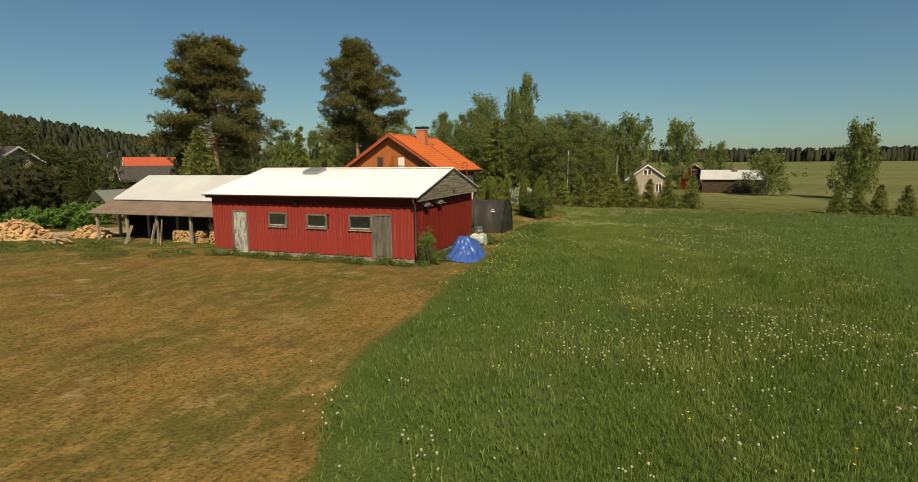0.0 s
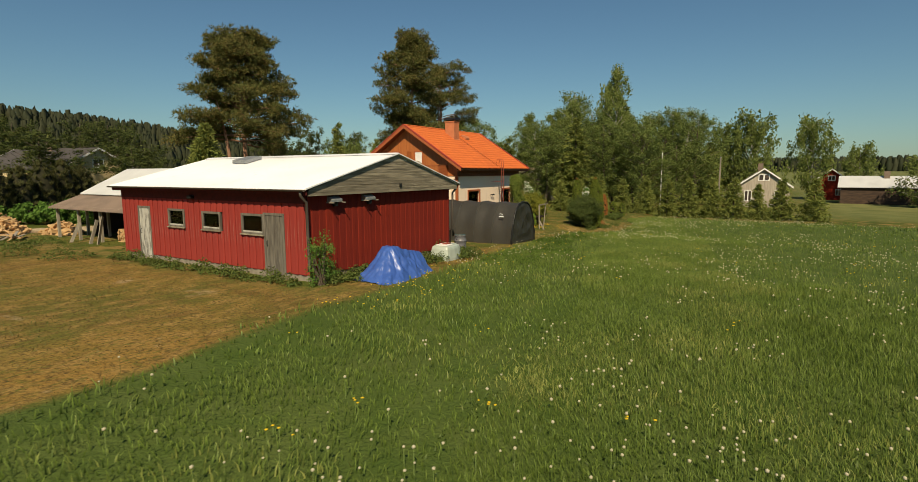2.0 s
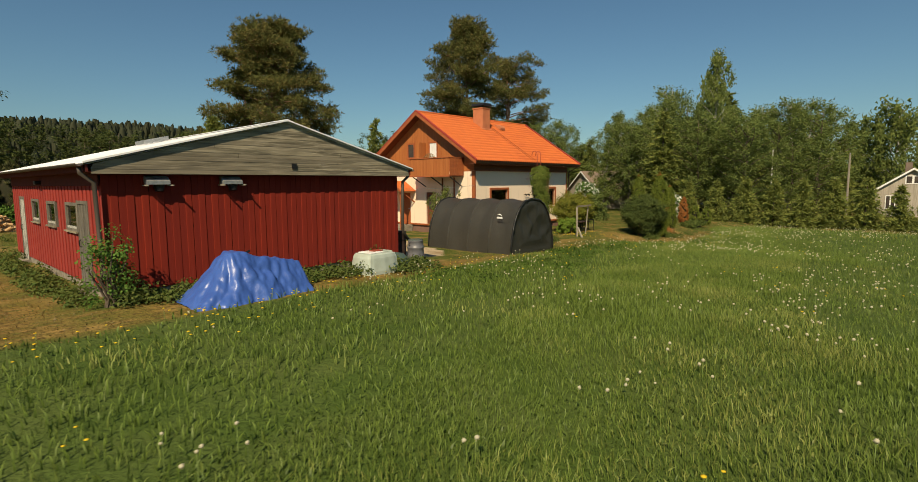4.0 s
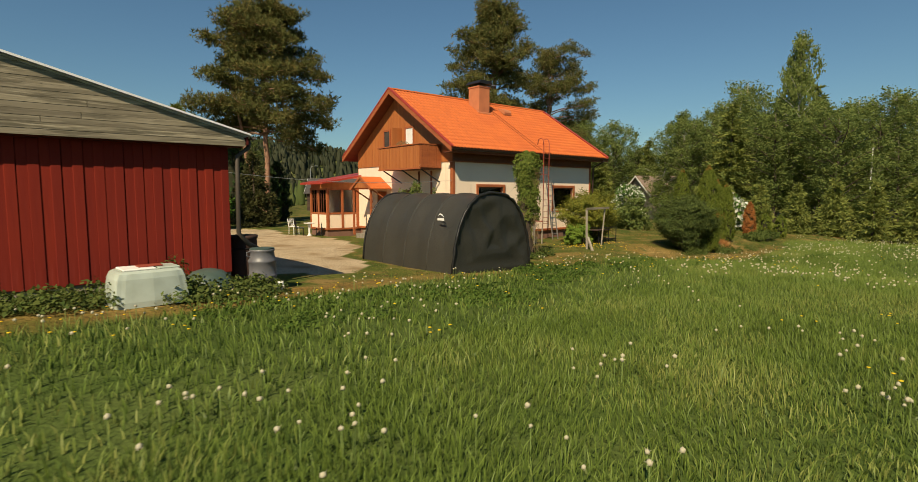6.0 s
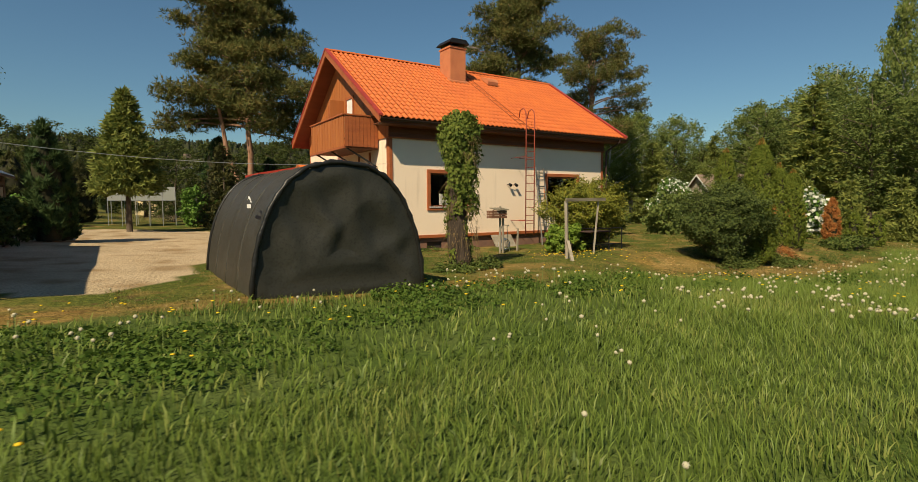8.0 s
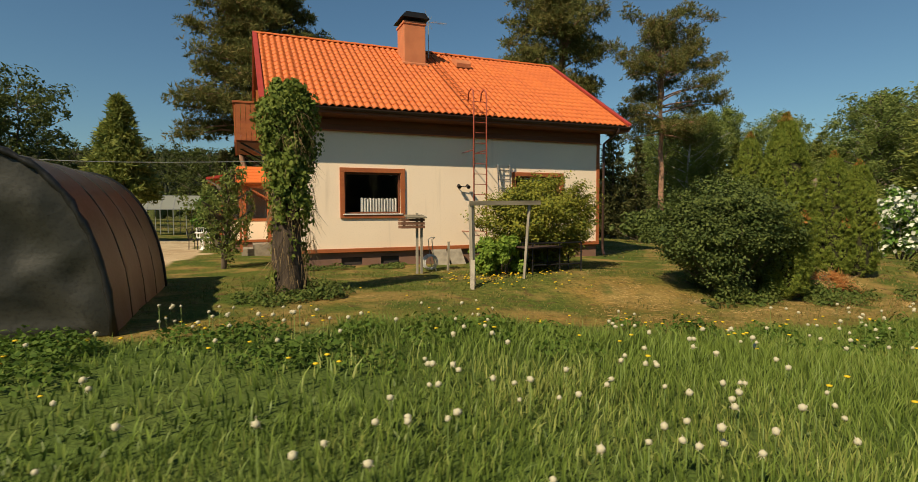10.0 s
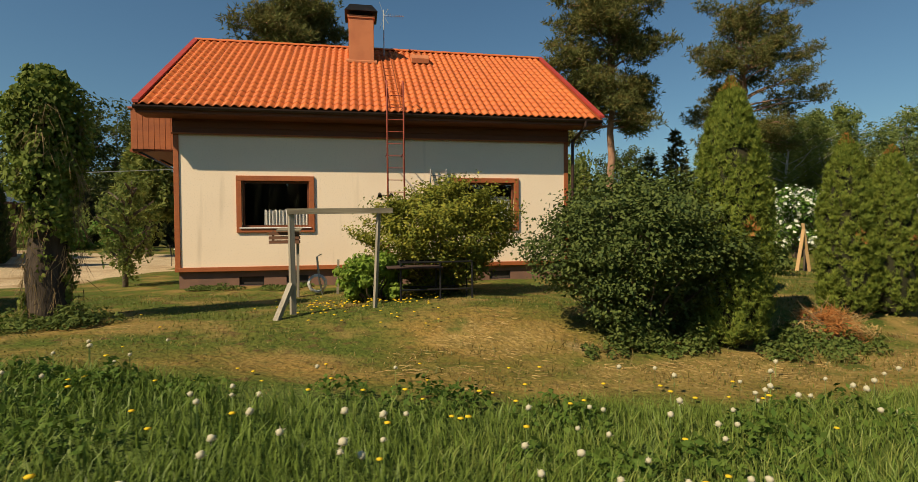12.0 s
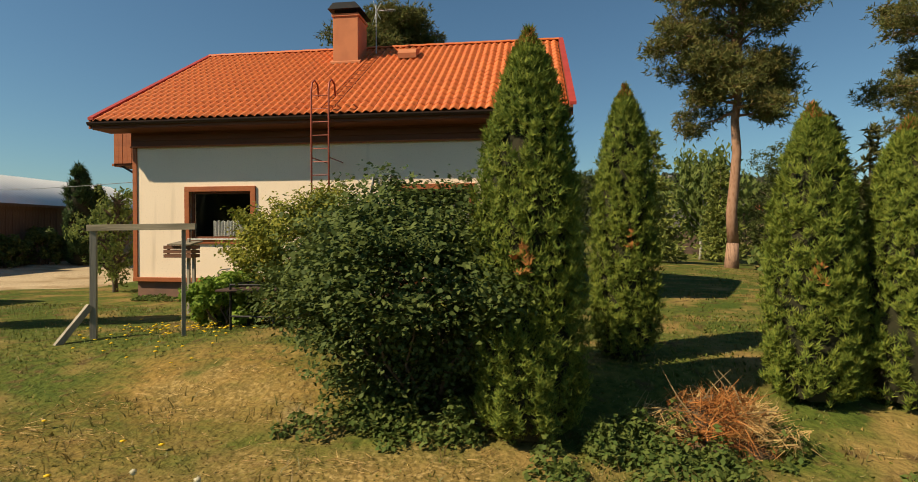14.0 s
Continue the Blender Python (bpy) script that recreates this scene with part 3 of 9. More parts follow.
def build_ground():
    near_x = np.arange(-50, 40.01, 0.5)
    near_y = np.arange(-30, 36.01, 0.5)
    far = np.array([3, 7, 13, 22, 35, 55, 80, 115, 165, 230, 310, 400, 500, 620, 780, 1000, 1400, 2000, 3000])
    xs = np.concatenate([near_x[0] - far[::-1], near_x, near_x[-1] + far])
    ys = np.concatenate([near_y[0] - far[::-1], near_y, near_y[-1] + far])
    X, Y = np.meshgrid(xs, ys, indexing="ij")
    Z = gz(X, Y)
    nx, ny = X.shape
    idx = np.arange(nx * ny).reshape(nx, ny)
    f = np.stack([idx[:-1, :-1], idx[1:, :-1], idx[1:, 1:], idx[:-1, 1:]], axis=-1).reshape(-1, 4)
    field = np.clip(0.5 + (edge_y(X) - Y) / 1.2, 0, 1) * (X < 33)
    dry = np.clip(0.5 + (-9.5 - X + 0.2 * Y) / 3.0, 0, 1) * np.clip(0.5 + (Y - edge_y(X)) / 1.2, 0, 1) * np.clip(0.5 + (15 - Y) / 3.0, 0, 1)
    dry = dry * (1 - 0.75 * np.exp(-((np.clip(-20.5 - X, 0, 9)) / 1.4) ** 2) * (Y > -8) * (Y < 16))
    strip = np.exp(-((Y - edge_y(X) - 0.9) / 0.8) ** 2) * (X > -20) * (X < 13)
    dry = np.maximum(dry, 0.62 * strip)
    dry = np.maximum(dry, inside(DIRT, X, Y) * 0.95)
    dry = np.maximum(dry, 0.9 * np.exp(-((X - 6.4) / 1.9) ** 2 - ((Y + 6.4) / 1.5) ** 2))
    dry = np.maximum(dry, 0.8 * np.exp(-((X - 0.8) / 1.6) ** 2 - ((Y + 5.6) / 0.8) ** 2))
    yard = np.clip(inside(YARD, X, Y) * 1.0, 0, 1)
    zone = np.stack([dry, yard, field], axis=-1).reshape(-1, 3)
    fa = (np.clip((X - 38) / 6, 0, 1) * np.clip((-18 - Y) / 10, 0, 1)).ravel()
    fa = np.maximum(fa, np.clip((np.hypot(X, Y) - 150) / 60, 0, 1).ravel())
    bare = 0.70 * np.exp(-((X - 6.5) / 1.7) ** 2 - ((Y + 6.5) / 1.1) ** 2)
    bare = np.maximum(bare, 0.80 * np.exp(-((X - 10.6) / 4.4) ** 4 - ((Y + 8.15) / 0.85) ** 2))
    bare = np.maximum(bare, 0.62 * np.exp(-((X - 1.0) / 1.8) ** 2 - ((Y + 5.6) / 0.7) ** 2))
    bare = np.maximum(bare, 0.80 * np.exp(-((X + 29.6) / 0.9) ** 2 - ((Y + 6.6) / 1.5) ** 2))
    bare = np.maximum(bare, 0.70 * np.exp(-((X + 20.6) / 0.8) ** 2 - ((Y - 10) / 6) ** 4))
    me = mesh_from("ground", np.stack([X, Y, Z], axis=-1).reshape(-1, 3), f, {"zone": zone, "far": fa, "bare": bare.ravel()}, smooth=True)
    return tagged(link("ground", me, M["ground"]), "mown dry turf, lawn, gravel yard and open meadow ground", "ground", kind="structure")


ground = build_ground()


# ---------------------------------------------------------------- house
EX0, EX1, EY, EZ = -0.65, 11.0, -0.65, 4.44     # front eave
RY, RZ = 4.28, 7.62                              # ridge
HL, HD = 10.27, 8.56                             # wall length and depth
PITCH = math.atan2(RZ - EZ, RY - EY)


def window_unit(name, parent, w, h, at, rz, trim, mat_trim, label, casing=0.13, curtain=False):
    """A window whose outer casing measures w x h, its lower left corner at 'at', facing local -y."""
    win = thing(name, at, label, "window", rz=rz)
    win.parent = parent
    del win["category"]
    bm = bmesh.new()
    for a in ((0, w, 0, casing), (0, w, h - casing, h), (0, casing, casing, h - casing), (w - casing, w, casing, h - casing)):
        box(bm, a[0], a[1], -0.045, 0.02, a[2], a[3], bevel=0.006)
    part("casing", bm, mat_trim, win)
    bm = bmesh.new()
    c, t = casing + 0.003, 0.05
    for a in ((c, w - c, c, c + t), (c, w - c, h - c - t, h - c), (c, c + t, c + t, h - c - t), (w - c - t, w - c, c + t, h - c - t)):
        box(bm, a[0], a[1], 0.06, 0.12, a[2], a[3])
    part("sash", bm, M["trim_dark"], win)
    g = part("pane", boxed(c + t - 0.01, w - c - t + 0.01, 0.085, 0.093, c + t - 0.01, h - c - t + 0.01), M["glass"], win)
    g.visible_shadow = False
    part("sill", boxed(casing * 0.6, w - casing * 0.6, -0.075, 0.10, casing - 0.03, casing + 0.0, bevel=0.006), M["white_paint"] if curtain else mat_trim, win)
    return win


def wall_with_holes(axis, at0, at1, u0, u1, z0, z1, holes, mat, parent, name="wall", label=""):
    """A straight wall as blocks round rectangular holes (u, u, z, z)."""
    bm = bmesh.new()
    us = sorted({u0, u1, *[h[0] for h in holes], *[h[1] for h in holes]})
    zs = sorted({z0, z1, *[h[2] for h in holes], *[h[3] for h in holes]})
    for a, b in zip(us, us[1:]):
        for c, d in zip(zs, zs[1:]):
            if any(h[0] <= (a + b) / 2 <= h[1] and h[2] <= (c + d) / 2 <= h[3] for h in holes):
                continue
            if axis == "x":
                box(bm, a, b, at0, at1, c, d)
            else:
                box(bm, at0, at1, a, b, c, d)
    bmesh.ops.remove_doubles(bm, verts=bm.verts[:], dist=1e-4)
    inner = [f for f in bm.faces if sum(1 for e in f.edges if len(e.link_faces) > 2) == len(f.edges)]
    bmesh.ops.delete(bm, geom=inner, context='FACES_ONLY')
    return part(name, bm, mat, parent, label)


def tile_profile(w=0.30, n=8):
    """Heights across one wavy roof tile."""
    return [(i / n * w, 0.050 * (0.5 - 0.5 * math.cos(2 * math.pi * i / n)) ) for i in range(n + 1)]


def house():
    h = thing("detached_house", (0, 0, 0), "cream stucco house with orange tiled roof and red-brown trim", "house")
    W1, W2 = (1.425, 3.33, 1.42, 2.86), (6.90, 8.83, 1.42, 2.86)
    wall_with_holes("x", 0, 0.3, 0, HL, 0.45, 3.88, [(a + 0.09, b - 0.09, c + 0.09, d - 0.09) for a, b, c, d in (W1, W2)], M["stucco"], h)
    wall_with_holes("y", 0, 0.3, 0.3, HD - 0.3, 0.45, 3.88, [(3.2, 4.1, 0.45, 2.6), (5.6, 6.6, 0.45, 2.55)], M["stucco"], h)
    wall_with_holes("x", HD - 0.3, HD, 0, HL, 0.45, 3.88, [], M["stucco"], h)
    wall_with_holes("y", HL - 0.3, HL, 0.3, HD - 0.3, 0.45, 3.88, [], M["stucco"], h)
    vents = ((1.45, 2.05), (2.6, 3.15), (8.0, 8.6))
    wall_with_holes("x", 0.06, 0.3, 0.04, HL - 0.04, -0.3, 0.449, [(a, b, 0.08, 0.30) for a, b in vents], M["plinth"], h, "plinth")
    part("plinth", boxed(0.06, 0.3, 0.3, HD - 0.06, -0.3, 0.449), M["plinth"], h)
    part("plinth", boxed(HL - 0.3, HL - 0.06, 0.3, HD - 0.06, -0.3, 0.449), M["plinth"], h)
    for a, b in vents:
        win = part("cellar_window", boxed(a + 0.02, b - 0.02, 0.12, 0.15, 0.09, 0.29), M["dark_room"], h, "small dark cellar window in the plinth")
        bm = bmesh.new()
        for q in ((a, b, 0.08, 0.10), (a, b, 0.28, 0.30), (a, a + 0.02, 0.10, 0.28), (b - 0.02, b, 0.10, 0.28)):
            box(bm, q[0], q[1], 0.075, 0.12, q[2], q[3])
        part("frame", bm, M["black_metal"], win)
    # rooms behind the glass, their darkness painted into the wall colour
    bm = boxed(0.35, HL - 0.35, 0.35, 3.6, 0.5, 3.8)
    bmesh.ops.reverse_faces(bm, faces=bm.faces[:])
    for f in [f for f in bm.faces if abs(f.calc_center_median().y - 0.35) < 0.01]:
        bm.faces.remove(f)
    part("room", bm, M["dark_room"], h, "room coloured near-black as if unlit, behind the windows")
    for i, (a, b, c, d) in enumerate((W1, W2)):
        window_unit("window", h, b - a, d - c, (a, -0.002, c), 0, True, M["trim"], "wide window with red-brown casing", curtain=True)
        # lace curtain at the lower half
        n, pts = 60, []
        bm = bmesh.new()
        top, bot = [], []
        u0, u1 = (a + 0.62, b - 0.2) if i == 0 else (b - 0.75, b - 0.2)
        z0, z1 = (c + 0.19, c + 0.58) if i == 0 else (c + 0.19, c + 0.95)
        for k in range(n + 1):
            u = u0 + (u1 - u0) * k / n
            w = 0.22 + 0.025 * math.sin(k * 1.35)
            top.append(bm.verts.new((u, w, z1 + 0.02 * math.sin(k * 0.9))))
            bot.append(bm.verts.new((u, w + 0.01, z0)))
        for k in range(n):
            bm.faces.new((bot[k], bot[k + 1], top[k + 1], top[k]))
        part("curtain", bm, M["curtain"], h, "white pleated lace cafe curtain" if i == 0 else "half drawn pale blind", smooth=True)
    # corner boards, foot board, boarding under the eaves
    for x0, x1 in ((-0.02, 0.10), (HL - 0.10, HL + 0.02)):
        part("corner_board", boxed(x0, x1, -0.03, -0.001, 0.46, 3.87, bevel=0.005), M["trim"], h)
        part("corner_board", boxed(x0, x1, HD + 0.001, HD + 0.03, 0.46, 3.87, bevel=0.005), M["trim"], h)
    part("corner_board", boxed(-0.032, -0.003, 0.0, 0.17, 0.46, 3.87, bevel=0.005), M["trim"], h)
    part("foot_board", boxed(-0.02, HL + 0.02, -0.045, 0.05, 0.45, 0.56, bevel=0.006), M["trim"], h)
    part("foot_board", boxed(-0.045, 0.05, 0.0, HD, 0.452, 0.558, bevel=0.006), M["trim"], h)
    for k in range(4):
        z = 3.88 + k * 0.155
        part("eave_board", boxed(-0.03, HL + 0.03, -0.045 - 0.004 * (k % 2), 0.05, z + 0.004, z + 0.155, bevel=0.006), M["trim_dark"], h)
    part("drip_board", boxed(-0.05, HL + 0.05, -0.085, -0.05, 3.86, 3.90, bevel=0.005), M["trim"], h)
    # upper gables, vertical boards cut to the roof slope
    sl = (RZ - EZ) / (RY - EY)

    def roof_under(y):
        return EZ + sl * ((y - EY) if y < RY else (2 * RY - EY - y)) - 0.16
    n = 42
    for k in range(n):
        y0, y1 = k * HD / n + 0.004, (k + 1) * HD / n - 0.004
        for x0, x1 in ((-0.035, 0.0), (HL, HL + 0.035)):
            if x0 > 1 and k % 2:
                continue
            yy1 = y1 if x0 < 1 else min(y1 + HD / n, HD)
            pr = prism([(y0, 3.88), (yy1, 3.88), (yy1, roof_under(yy1)), (y0, roof_under(y0))], "x", x0 - 0.006 * (k % 3 == 1), x1)
            part("board", pr, M["gable_board"], h)
    pts = [(0.05, 3.88), (HD - 0.05, 3.88), (HD - 0.05, roof_under(HD) - 0.02), (RY, roof_under(RY) - 0.05), (0.05, roof_under(0) - 0.02)]
    part("gable_backing", prism(pts, "x", 0.003, 0.25), M["trim_dark"], h)
    part("gable_backing", prism(pts, "x", HL - 0.25, HL - 0.003), M["trim_dark"], h)
    for y0, y1, z0, z1 in ((5.05, 5.75, 4.75, 5.75), (2.95, 3.75, 3.95, 5.75)):
        w = thing("gable_window", (-0.042, y1, z0), "small casement window over the balcony", "window", rz=-90)
        del w["category"]
        w.parent = h
        ww, hh = y1 - y0, z1 - z0
        bm = bmesh.new()
        for q in ((0, ww, 0, 0.09), (0, ww, hh - 0.09, hh), (0, 0.09, 0.09, hh - 0.09), (ww - 0.09, ww, 0.09, hh - 0.09)):
            box(bm, q[0], q[1], -0.04, 0.02, q[2], q[3])
        part("casing", bm, M["trim"], w)
        part("pane", boxed(0.09, ww - 0.09, -0.012, -0.006, 0.09, hh - 0.09), M["dark_room"] if y0 > 4 else M["white_paint"], w)
    # open shutter-like casement leaf
    bm = bmesh.new()
    box(bm, -0.62, -0.05, 4.02, 4.06, 4.75, 5.70)
    part("shutter", bm, M["gable_board"], h, "open brown casement leaf")
    # roof deck, soffit and tiles
    th = 0.10
    nrm = Vector((0, -math.sin(PITCH), math.cos(PITCH)))
    for sgn in (1, -1):
        def yy(y):
            return y if sgn > 0 else 2 * RY - y
        pts = [(yy(EY), EZ - 0.02), (yy(RY), RZ - 0.02), (yy(RY), RZ - 0.16), (yy(EY + 0.02), EZ - 0.16)]
        part("roof_deck", prism(pts, "x", EX0 + 0.03, EX1 - 0.03), M["trim_dark"], h)
        for x0 in (EX0, EX1 - 0.035):
            pts = [(yy(EY - 0.03), EZ + 0.05), (yy(RY), RZ + 0.06), (yy(RY), RZ - 0.22), (yy(EY - 0.03), EZ - 0.20)]
            part("bargeboard", prism(pts, "x", x0 - 0.01, x0 + 0.04), M["trim"], h)
            pts = [(yy(EY - 0.04), EZ + 0.09), (yy(RY), RZ + 0.10), (yy(RY), RZ + 0.03), (yy(EY - 0.04), EZ + 0.02)]
            part("verge", prism(pts, "x", x0 - 0.03, x0 + 0.11), M["verge"], h, "red metal verge flashing")
    part("fascia", boxed(EX0 + 0.04, EX1 - 0.04, EY - 0.012, EY + 0.02, EZ - 0.19, EZ - 0.03), M["trim_dark"], h)
    part("soffit", boxed(EX0 + 0.04, EX1 - 0.04, EY + 0.02, -0.05, EZ - 0.20, EZ - 0.17), M["trim_dark"], h)
    bm = bmesh.new()
    prof = [(math.cos(a) * 0.062, math.sin(a) * 0.062) for a in [math.pi + math.pi * i / 8 for i in range(9)]]
    ins = [(p[0] * 0.9, p[1] * 0.9) for p in prof[::-1]]
    prism([(EY - 0.055 + p[0], EZ - 0.045 + p[1] * 1.3) for p in prof + ins], "x", EX0, EX1, bm)
    part("gutter", bm, M["gutter"], h)
    bm = bmesh.new()
    tube(bm, [(HL + 0.25, EY - 0.07, EZ - 0.08), (HL + 0.25, EY - 0.07, EZ - 0.2), (HL + 0.12, -0.12, EZ - 0.55), (HL + 0.12, -0.1, 0.45), (HL + 0.10, -0.14, 0.25), (HL - 0.06, -0.42, 0.12)], 0.045, 10)
    part("downpipe", bm, M["gutter"], h)
    # ridge caps
    arc = [(math.cos(a) * 0.11, 0.015 + math.sin(a) * 0.08) for a in [math.pi * i / 6 for i in range(7)]]
    bm = prism(arc, "x", 0, 0.305)
    bm.normal_update()
    cap_me = bpy.data.meshes.new("ridge_cap")
    bm.to_mesh(cap_me)
    bm.free()
    for k in range(39):
        cap = link("ridge_cap", cap_me, M["tile"], h)
        cap.location = (EX0 + 0.02 + k * 0.297, RY, RZ + 0.006 * (k % 2))
    # chimney
    ch = part("chimney", boxed(4.22, 5.0, 2.9, 3.75, 6.4, 8.2, bevel=0.01), M["chimney"], h)
    part("collar", boxed(4.19, 5.03, 2.87, 3.78, 8.16, 8.235), M["chimney"], ch)
    bm = bmesh.new()
    for x, y in ((4.28, 2.96), (4.94, 2.96), (4.28, 3.69), (4.94, 3.69)):
        beam(bm, (x, y, 8.22), (x, y, 8.36), 0.03, 0.03)
    prism([(4.10, 8.35), (5.12, 8.35), (4.95, 8.53), (4.27, 8.53)], "y", 2.78, 3.87, bm)
    part("cap", bm, M["black_metal"], ch, "black sheet metal chimney cap")
    bm = bmesh.new()
    prism([(2.82, 6.73), (3.0, 6.84), (3.0, 6.9), (2.82, 6.79)], "x", 4.14, 5.08, bm)
    part("flashing", bm, M["chimney"], ch)
    # aerial
    bm = bmesh.new()
    tube(bm, [(5.35, 3.6, 7.1), (5.35, 3.6, 8.75)], 0.018, 6)
    tube(bm, [(5.35, 3.6, 8.55), (6.0, 3.45, 8.52)], 0.01, 5)
    for k in range(9):
        x = 5.5 + k * 0.06
        tube(bm, [(x, 3.4 - 0.03, 8.545 - k * .003), (x, 3.64, 8.545 - k * .003)], 0.005, 4)
    for a in (-0.45, 0.45):
        tube(bm, [(5.36, 3.6, 8.55), (5.22, 3.6, 8.55 + a)], 0.008, 4)
        tube(bm, [(5.36, 3.6, 8.55), (5.5, 3.6, 8.55 + a * 0.55)], 0.008, 4)
    part("aerial", bm, M["grey_steel"], h, "grey roof aerial on a thin mast")
    # roof vent
    z = EZ + sl * (3.1 - EY)
    bm = prism([(2.95, z + 0.0), (3.45, z + 0.32), (3.45, z + 0.42), (3.0, z + 0.28), (2.92, z + 0.14)], "x", 6.2, 6.75)
    part("roof_vent", bm, M["chimney"], h)
    # fire ladder up the front, standing off the wall
    LX0, LX1, LY = 5.17, 5.58, -0.90
    lad = new("wall_ladder")
    lad.parent = h
    tagged(lad, "red steel fire ladder standing off the wall")
    for x in (LX0, LX1):
        bm = bmesh.new()
        tube(bm, [(x, LY, 0.45), (x, LY, 4.92), (x, LY + 0.05, 5.10), (x, LY + 0.17, 5.20), (x, LY + 0.36, 5.14), (x, LY + 0.42, 4.88)], 0.022, 7)
        part("stile", bm, M["red_steel"], lad, smooth=True)
        for z in (1.0, 3.4):
            bm = bmesh.new()
            tube(bm, [(x, LY, z), (x, 0.02, z)], 0.014, 5)
            part("wall_tie", bm, M["red_steel"], lad)
    for k in range(15):
        bm = bmesh.new()
        tube(bm, [(LX0, LY, 0.6 + k * 0.30), (LX1, LY, 0.6 + k * 0.30)], 0.011, 5)
        part("rung", bm, M["red_steel"], lad)

    def on_roof(y, up=0.09):
        return EZ + sl * (y - EY) + up
    rl = new("roof_ladder")
    rl.parent = h
    tagged(rl, "brown steel ladder lying on the roof")
    for x in (5.24, 5.54):
        bm = bmesh.new()
        tube(bm, [(x, EY + 0.1, on_roof(EY + 0.1)), (x, 3.9, on_roof(3.9))], 0.014, 6)
        part("stile", bm, M["seam"], rl)
    for k in range(14):
        y = EY + 0.25 + k * 0.3
        bm = bmesh.new()
        tube(bm, [(5.24, y, on_roof(y)), (5.54, y, on_roof(y))], 0.010, 5)
        if k % 3 == 0:
            for x in (5.24, 5.54):
                tube(bm, [(x, y, on_roof(y)), (x, y, on_roof(y, -0.02))], 0.010, 5)
        part("rung", bm, M["seam"], rl)
    # outdoor lamps on the wall
    bm = bmesh.new()
    tube(bm, [(5.0, 0.0, 2.38), (5.0, -0.16, 2.38)], 0.015, 6)
    tube(bm, [(5.0, -0.12, 2.40), (5.0, -0.22, 2.34)], [0.05, 0.06], 8)
    tube(bm, [(5.0, -0.1, 2.38), (5.32, -0.12, 2.36)], 0.012, 6)
    tube(bm, [(5.3, -0.1, 2.40), (5.3, -0.22, 2.34)], [0.05, 0.06], 8)
    part("wall_lamp", bm, M["black_metal"], h, "black double spotlight on the wall")
    # balcony
    b = new("balcony")
    b.parent = h
    part("floor", boxed(-1.25, -0.04, 0.83, 4.25, 3.55, 3.66), M["trim_dark"], b)
    for k in range(24):
        y = 0.83 + k * 3.42 / 24
        part("board", boxed(-1.285 - 0.006 * (k % 2), -1.255, y + 0.004, y + 0.1425 - 0.004, 3.60, 4.62), M["gable_board"], b)
    for k in range(9):
        x = -1.25 + k * 0.133
        for y0, y1 in ((0.795, 0.825), (4.255, 4.285)):
            part("board", boxed(x + 0.004, x + 0.126, y0 - 0.006 * (k % 2), y1, 3.60, 4.62), M["trim"] if y0 < 2 else M["gable_board"], b)
    bm = bmesh.new()
    box(bm, -1.33, -1.22, 0.77, 4.31, 4.625, 4.68, bevel=0.006)
    box(bm, -1.22, -0.04, 0.77, 0.86, 4.625, 4.68, bevel=0.006)
    box(bm, -1.22, -0.04, 4.22, 4.31, 4.625, 4.68, bevel=0.006)
    part("handrail", bm, M["trim"], b)
    part("skirting", boxed(-1.3, -1.24, 0.78, 4.3, 3.53, 3.60), M["trim"], b)
    for y in (0.95, 2.5, 4.1):
        bm = bmesh.new()
        beam(bm, (-1.15, y, 3.56), (-0.04, y, 2.95), 0.05, 0.05)
        part("bracket", bm, M["black_metal"], b)
    # doors under the balcony and canopy
    door = part("door", boxed(0.06, 0.11, 3.22, 4.08, 0.47, 2.58, bevel=0.008), M["trim_dark"], h, "brown cellar door under the balcony")
    part("window", boxed(0.045, 0.065, 3.4, 3.9, 1.5, 2.4), M["dark_room"], door)
    door = part("door", boxed(0.06, 0.11, 5.62, 6.58, 0.47, 2.53, bevel=0.008), M["trim"], h, "brown front door under the canopy")
    part("door_handle", boxed(0.02, 0.06, 5.72, 5.86, 1.48, 1.51), M["grey_steel"], door)
    part("door_frame", boxed(-0.03, 0.002, 1.55, 1.67, 0.56, 3.5), M["trim"], h)
    part("door_frame", boxed(-0.03, 0.002, 2.55, 2.67, 0.56, 3.5), M["trim_dark"], h)
    # canopy over the front door
    c = new("door_canopy")
    c.parent = h
    for s in (-1, 1):
        for k in range(5):
            y0, y1 = 6.1 + s * (k * 0.21), 6.1 + s * (k * 0.21 + 0.22)
            z0, z1 = 3.28 - k * 0.125, 3.28 - k * 0.125 - 0.132
            bm = prism([(y0, z0), (y1, z1), (y1, z1 + 0.045), (y0, z0 + 0.035)], "x", -1.32, -0.04)
            part("tile_course", bm, M["tile_join"], c)
        bm = bmesh.new()
        beam(bm, (-1.33, 6.1, 3.27), (-1.33, 6.1 + s * 1.08, 2.63), 0.04, 0.12)
        part("bargeboard", bm, M["trim"], c)
        bm = bmesh.new()
        beam(bm, (-1.2, 6.1 + s * 0.9, 2.66), (-0.02, 6.1 + s * 0.9, 1.95), 0.06, 0.06)
        part("bracket", bm, M["trim"], c)
        bm = bmesh.new()
